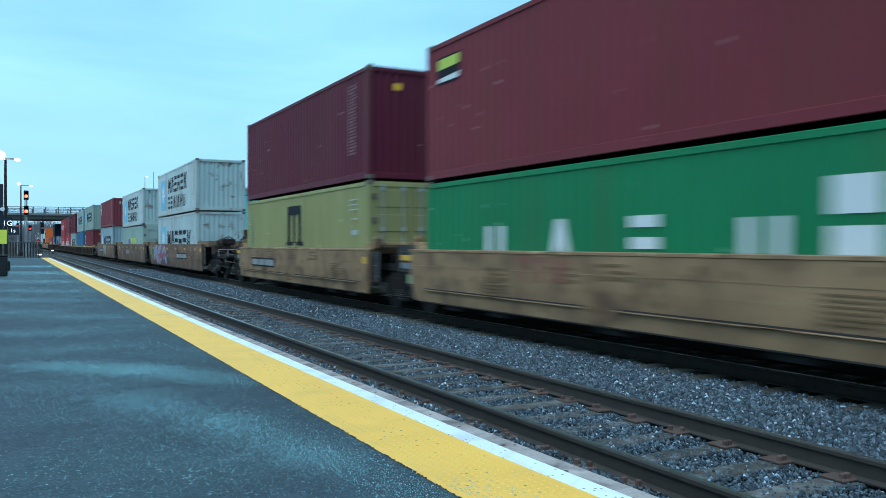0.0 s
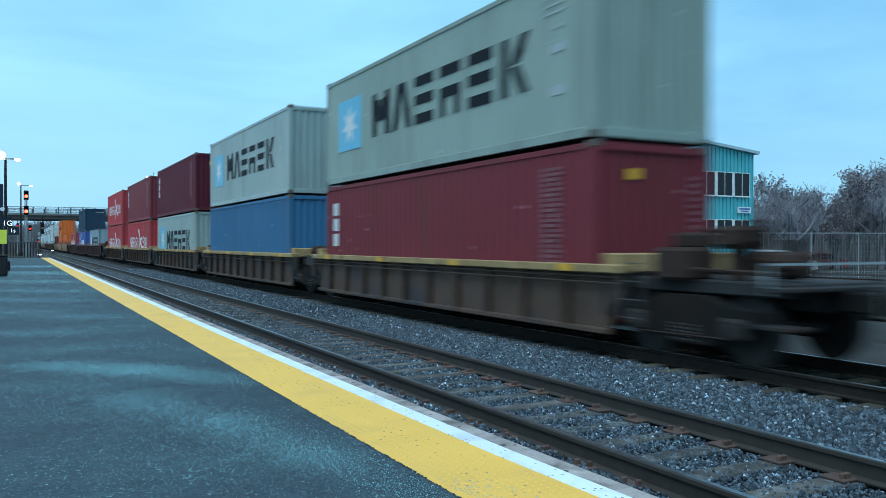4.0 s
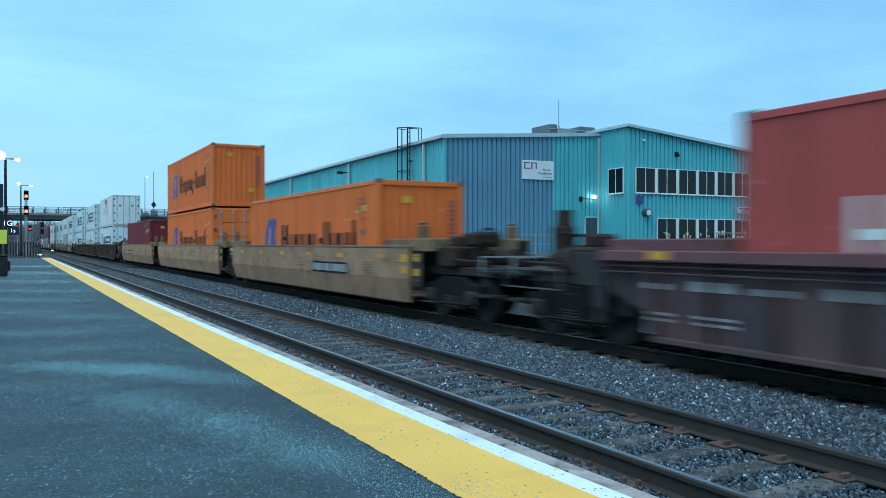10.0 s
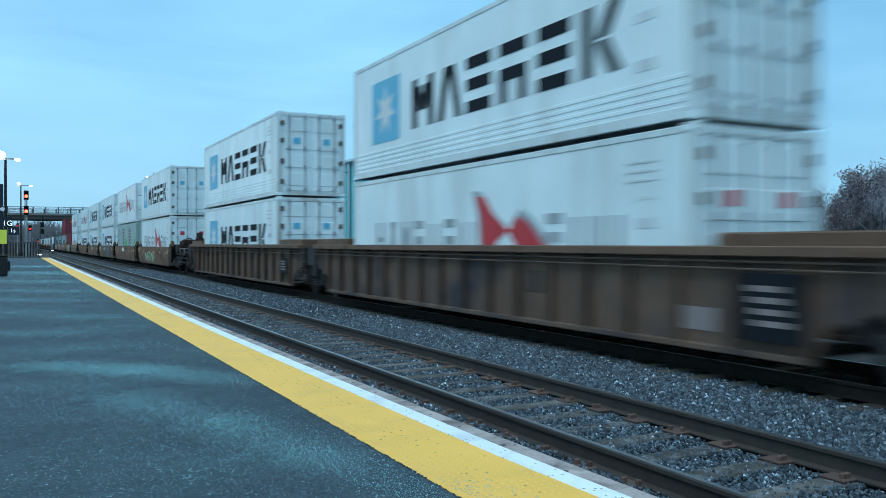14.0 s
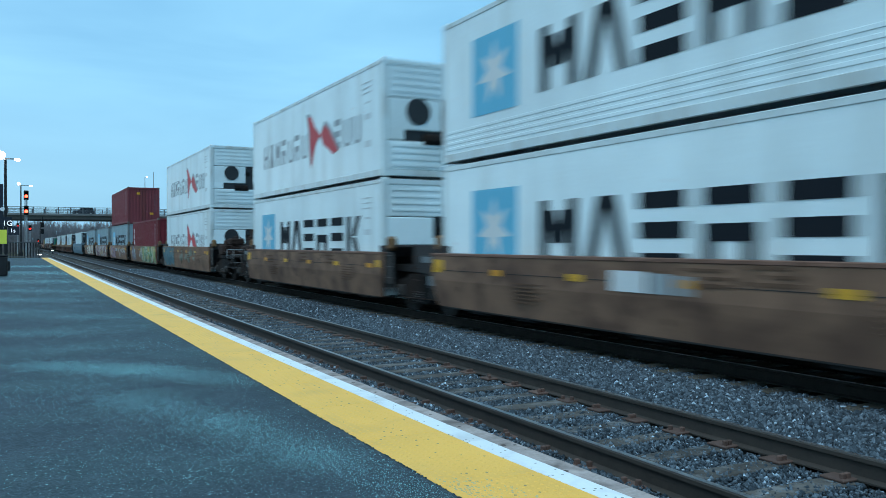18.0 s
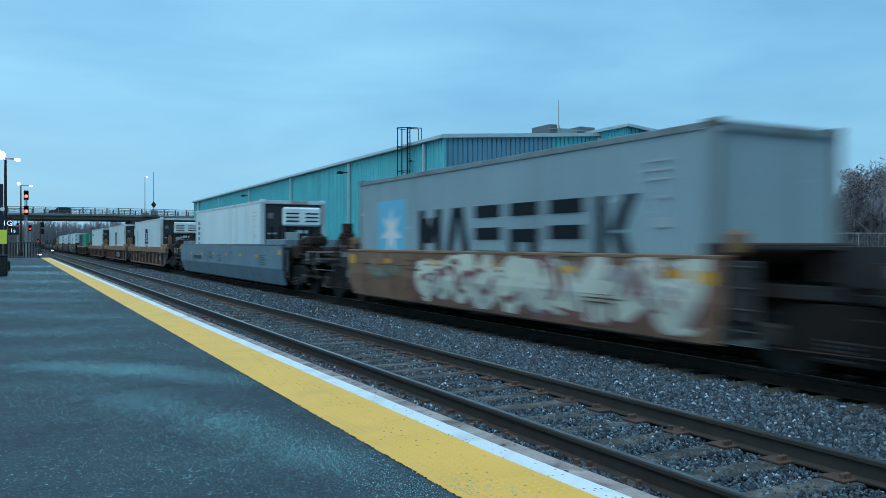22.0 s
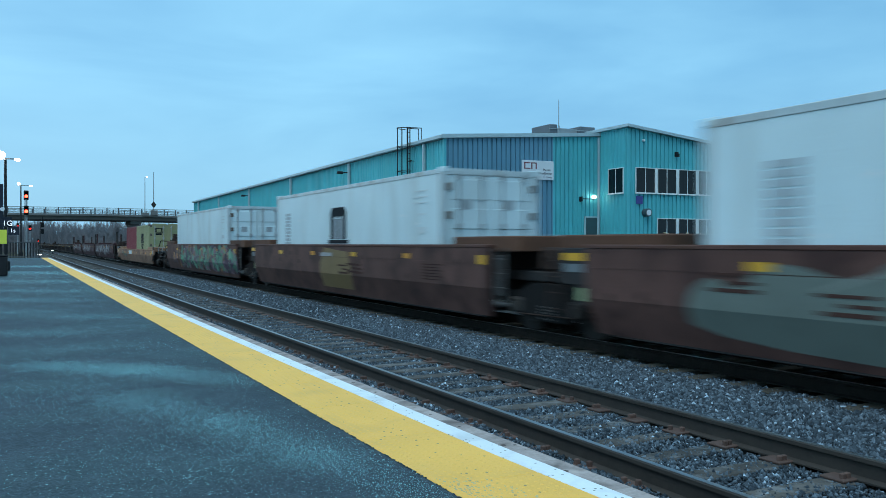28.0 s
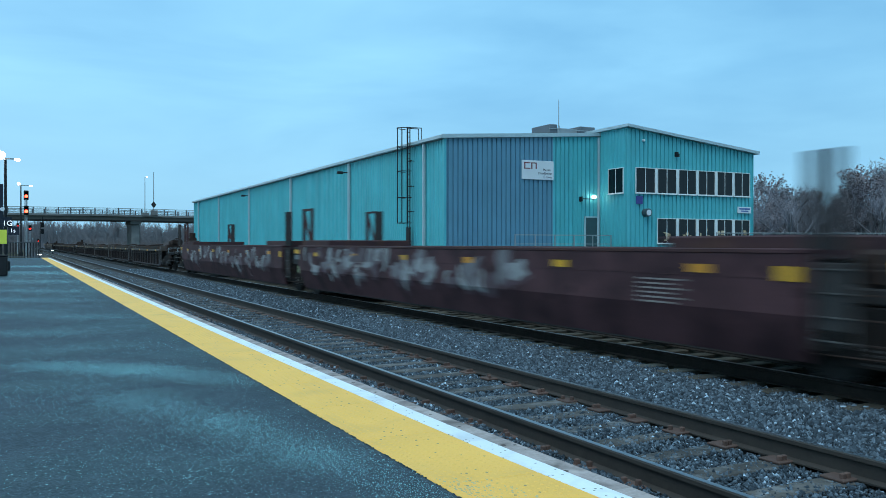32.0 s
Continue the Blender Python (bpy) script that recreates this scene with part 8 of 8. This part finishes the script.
    rake("graf40", 12.75, 15.6, [461.4, 477.15, 492.85, 508.25, 523.85], "sprayed well cars", "tan smooth-sided well car covered in graffiti", {2: [(0.45, 1.4, 0.95, 0.26, "ghost")]},
         {0: [(4.6, 3.2, 0.4, 0.98, "blue"), (-1, 4, 0.55, 0.7, "olive")], 1: [(-2.7, 6.3, 0.36, 1.05, "green"), (-2.6, 6.0, 0.42, 0.95, "dabs"), (0.6, 1.5, 0.6, 0.5, "pink"), (4.3, 2.0, 0.5, 0.85, "plum")], 2: [(3.3, 3.8, 0.36, 1.02, "mauve"), (-3.5, 4.5, 0.5, 0.8, "pale"), (3.0, 5.0, 0.4, 0.95, "dabs")], 3: [(0.0, 11.6, 0.36, 1.03, "pink"), (0.0, 11.0, 0.4, 0.98, "dabs"), (-1.0, 8.0, 0.4, 0.9, "pale")], 4: [(-1.9, 8.4, 0.36, 1.05, "cream"), (-1.9, 7.6, 0.4, 0.95, "pale"), (4.4, 2.2, 0.7, 0.5, "olive")]})
    rake("grey53", 18.4, 19.7, [545.5], "grey well car", "grey-blue smooth-sided well car in clean paint", {0: [(5.3, 0.9, 0.86, 0.16, "slate"), (4.3, 0.9, 0.86, 0.16, "slate")]})
    rake("rib53y", 17.7, 19.5, [568.9, 588.5, 608.1], "rusty ribbed cars", "rusty ribbed well car with a dull yellow top chord", {0: [(-6, 0.5, 0.55, 0.24, "pale"), (5, 1.0, 0.6, 0.2, "faint"), (2.0, 0.6, 0.6, 0.2, "soot")], 1: [(-3.5, 2.3, 0.48, 0.34, "panel"), (1.2, 0.5, 0.6, 0.2, "soot"), (7.4, 0.35, 0.6, 0.2, "pale")]}, posts="blocks")
    rake("rib40y", 13.6, 15.8, [629.7], "single ribbed car", "rusty ribbed well car with a tan top chord")
    rake("dark53", 16.6, 19.5, [651.0, 670.5, 690.0], "dark brown well cars", "dark red-brown smooth-sided well car with sprayed patches", {0: [plate(-3.45)], 1: [(0.6, 0.9, 1.22, 0.1, "stale")]},
         {0: [(0, 0, 0, 0, "smear")], 1: [(-0.1, 2.3, 0.36, 1.1, "ochre")], 2: [(-0.6, 14.0, 0.4, 1.1, "patch"), (-2.2, 12.2, 0.36, 1.1, "jade"), (-7.4, 1.4, 0.4, 1.0, "pale"), (-1.0, 12.5, 0.7, 0.75, "patch")]})
    rake("low53", 18.6, 19.6, [714.0], "low tan well car", "tan low-sided well car with peeling paint", {0: [(1.5, 1.7, 0.8, 0.26, "white")]}, {0: [(5.0, 3.0, 0.6, 0.4, "olive")]})
    rake("wine53", 18.2, 19.8, [737.3, 757.2, 777.2], "empty dark red cars", "empty dark red well car with chalky graffiti and guide frames", {},
         {0: [(1.0, 14.5, 0.5, 1.0, "chalk"), (-1.0, 8.0, 0.45, 1.05, "chalk"), (5.5, 6.0, 0.45, 1.0, "chalk")], 1: [(2.0, 12.5, 0.5, 1.0, "chalk"), (4.0, 7.0, 0.5, 0.9, "chalk")], 2: [(0, 15, 0.5, 1.0, "chalk")]}, posts="frames")
    rake("rib40dk", 13.6, 15.8, [801.0, 816.8, 832.6, 848.4, 864.2], "far empty cars", "empty dark ribbed well car")
    rake("rib40dk", 13.6, 15.8, [886, 901.8, 917.6, 933.4, 949.2], "far empty cars", "empty dark ribbed well car")
    rake("grime53", 18.2, 19.8, [973, 992.8, 1012.6], "far empty cars", "empty grimy well car")
    # containers
    c(9.78, lo, "green", "uasc", H=LOW, label="green container with big white letter bars")
    c(9.78, hi - 0.305, "brown", "notice", label="dark maroon container with a small notice")
    c(25.3, lo, "yellow", "m_mark_y", "doors", label="dull yellow container with a dark emblem")
    c(25.3, hi, "maroon", "none", label="dark maroon container, plain")
    c(47.6, lo, "white", "star", label="weathered white container with a blue star square")
    c(47.6, hi, "white", "star_two", H=LOW, label="weathered white container with two rows of dark lettering")
    c(66.9, lo, "mint", "zim", "doors", H=LOW, label="pale mint container with a purple and lime mark")
    c(66.9, hi - 0.305, "white", "star_two", H=LOW, label="weathered white container with two rows of dark lettering")
    c(86.87, lo, "bluegrey", "star", label="pale blue-grey container with dark lettering")
    c(86.87, hi, "dusky", "tag_left", H=LOW, label="maroon container with white lettering at one end")
    c(108.95, lo, "brown", "tag_left", label="red-brown container with small white lettering")
    c(108.95, hi, "sage", "star_small", label="sage grey container with a star square")
    c(124.8, lo, "blue", "plain_dark", label="mid blue container, lightly rusted")
    c(124.8, hi, "grey", "star_small", label="pale grey container with a star square")
    c(140.55, lo, "grey", "star", label="pale grey container with a star square")
    c(140.55, hi, "maroon", "tag_left", label="maroon container with white lettering at one end")
    c(156.2, lo, "red", "kite_red", label="bright red container with white wing emblem")
    c(156.2, hi, "dusky", "tag_left", label="dusky red-brown container with small white lettering")
    c(172.1, lo, "red", "kite_red", label="bright red container with white wing emblem")
    c(172.1, hi, "red", "kite_red", label="bright red container with white wing emblem")
    c(193.95, lo, "bluegrey", "star", label="blue-grey container with dark lettering")
    c(213.5, lo, "royal", "script", label="royal blue container with white swash lettering")
    c(213.5, hi, "navy", "corner_tag", label="navy container with almost black sides")
    c(233.0, lo, "brick", "kite_red", label="brick red container with white wing emblem")
    c(256.6, lo, "orange", "hapag", label="orange container with a blue emblem")
    c(275.8, lo + 0.05, "orange", "hapag", "doors", label="orange container with a blue emblem")
    c(275.8, hi + 0.06, "orange", "hapag", label="orange container with a blue emblem")
    c(295.3, lo, "brown", "stickered", label="red-brown container with small yellow stickers")
    r = "reefer"
    c(319.15, lo, "reefer", "star", "doors", r, label="white refrigerated container with a star square")
    c(319.15, hi, "rusty", "rusted", "doors", r, label="rust-streaked white refrigerated container")
    c(338.7, lo, "reefer", "kite_white", "doors", r, label="white refrigerated container with a red wing emblem")
    c(338.7, hi, "reefer", "star", "doors", r, label="white refrigerated container with a star square")
    c(358.0, lo, "reefer", "star", "doors", r, label="white refrigerated container with a star square")
    c(358.0, hi, "reefer", "star", "doors", r, label="white refrigerated container with a star square")
    c(379.9, lo, "reefer", "kite_white", "doors", r, label="white refrigerated container with a red wing emblem")
    c(379.9, hi, "reefer", "star", "doors", r, label="white refrigerated container with a star square")
    c(395.2, lo, "genset", "genset", "panel", "genset", label="grey generator container with a painted green cable")
    c(395.2, hi, "reefer", "kite_white", "machine", r, label="white refrigerated container with a red wing emblem")
    for s, a, b in ((410.75, "star", "star"), (426.4, "star", "star"), (441.75, "star", "kite_white"), (461.6, "kite_white", "kite_white")):
        c(s, lo, "reefer", a, "machine", r, label="white refrigerated container with open cooling machinery")
        c(s, hi, "reefer", b, "machine", r, label="white refrigerated container with open cooling machinery")
    c(477.35, lo, "brown", "tag_left", label="red-brown container with small white lettering")
    c(493.0, lo, "bluegrey", "star", label="blue-grey container with dark lettering")
    c(493.0, hi, "faded", "none", label="faded red-brown container, plain")
    c(508.4, lo, "bluegrey", "star", label="blue-grey container with dark lettering")
    c(523.85, lo, "bluegrey", "star", label="blue-grey container with dark lettering")
    c(545.6, lo, "ice", "tag_small", "machine_dark", r, label="white refrigerated container with dark machinery")
    c(568.9, lo, "ice", "m_mark", "machine_dark", r, label="white refrigerated container with a dark emblem")
    c(588.15, lo, "ice", "m_mark", "machine_dark", r, label="white refrigerated container with a dark emblem")
    c(608.0, lo, "ice", "tag_top", "machine_dark", r, label="white refrigerated container with dark machinery")
    c(626.75, lo, "teal", "plain_dark", "doors", "dry", L20, H=LOW, label="short sea-green container with worn doors")
    c(632.85, lo, "navy", "plain_dark", "panel", "dry", L20, H=LOW, label="short navy container beside a green one")
    c(651.0, lo, "ice", "m_mark", "doors", r, label="white refrigerated container with a dark emblem")
    c(670.5, lo, "ice", "m_mark", "doors", r, label="white refrigerated container with a dark emblem")
    c(689.95, lo, "ice", "bare", "doors", r, label="plain white refrigerated container")
    c(710.2, lo, "khaki", "m_mark_20", "doors", "dry", L20, H=LOW, label="short pale khaki container with a dark emblem")
    c(716.35, lo, "faded", "plain_dark", "panel", "dry", L20, H=LOW, label="short faded red container beside a khaki one")


train()


# ---- what moves ----
def motions():
    """The train rolls by at one speed; cars cross the bridge."""
    for ob, s, z in MOVERS:
        walk(ob, [(t, pose(TX, s - SPEED * t, z)) for t in (0, 16, 32)])
    for wheel, s in WHEELS:
        # the wheelsets roll while they pass the platform
        t0, t1 = max(0.0, (s - 30.0) / SPEED), min(32.0, (s + 1.0) / SPEED)
        a, f1 = round(t0 * FPS), round(t1 * FPS)
        if a >= 32 * FPS or f1 <= 0:
            continue
        rows = [(k / FPS, pose(*wheel.location, -math.degrees(SPEED * (k - a) / FPS / 0.455) % 360)) for k in range(a, f1 + 1)]
        walk(wheel, ([(0.0, rows[0][1])] if a > 0 else []) + rows + ([(32.0, rows[-1][1])] if f1 < 32 * FPS else []))
    for car, t0, x0 in zip(ROAD_CARS, (5.5, 13.0, 18.0, 21.5), (13.6, 9.0, 13.6, 15.0)):
        v = 12.5
        walk(car, [(t, pose(x0 - v * (t - t0), 203.0, 8.02, 0, 0, 180)) for t in (0, 16, 32)])


motions()
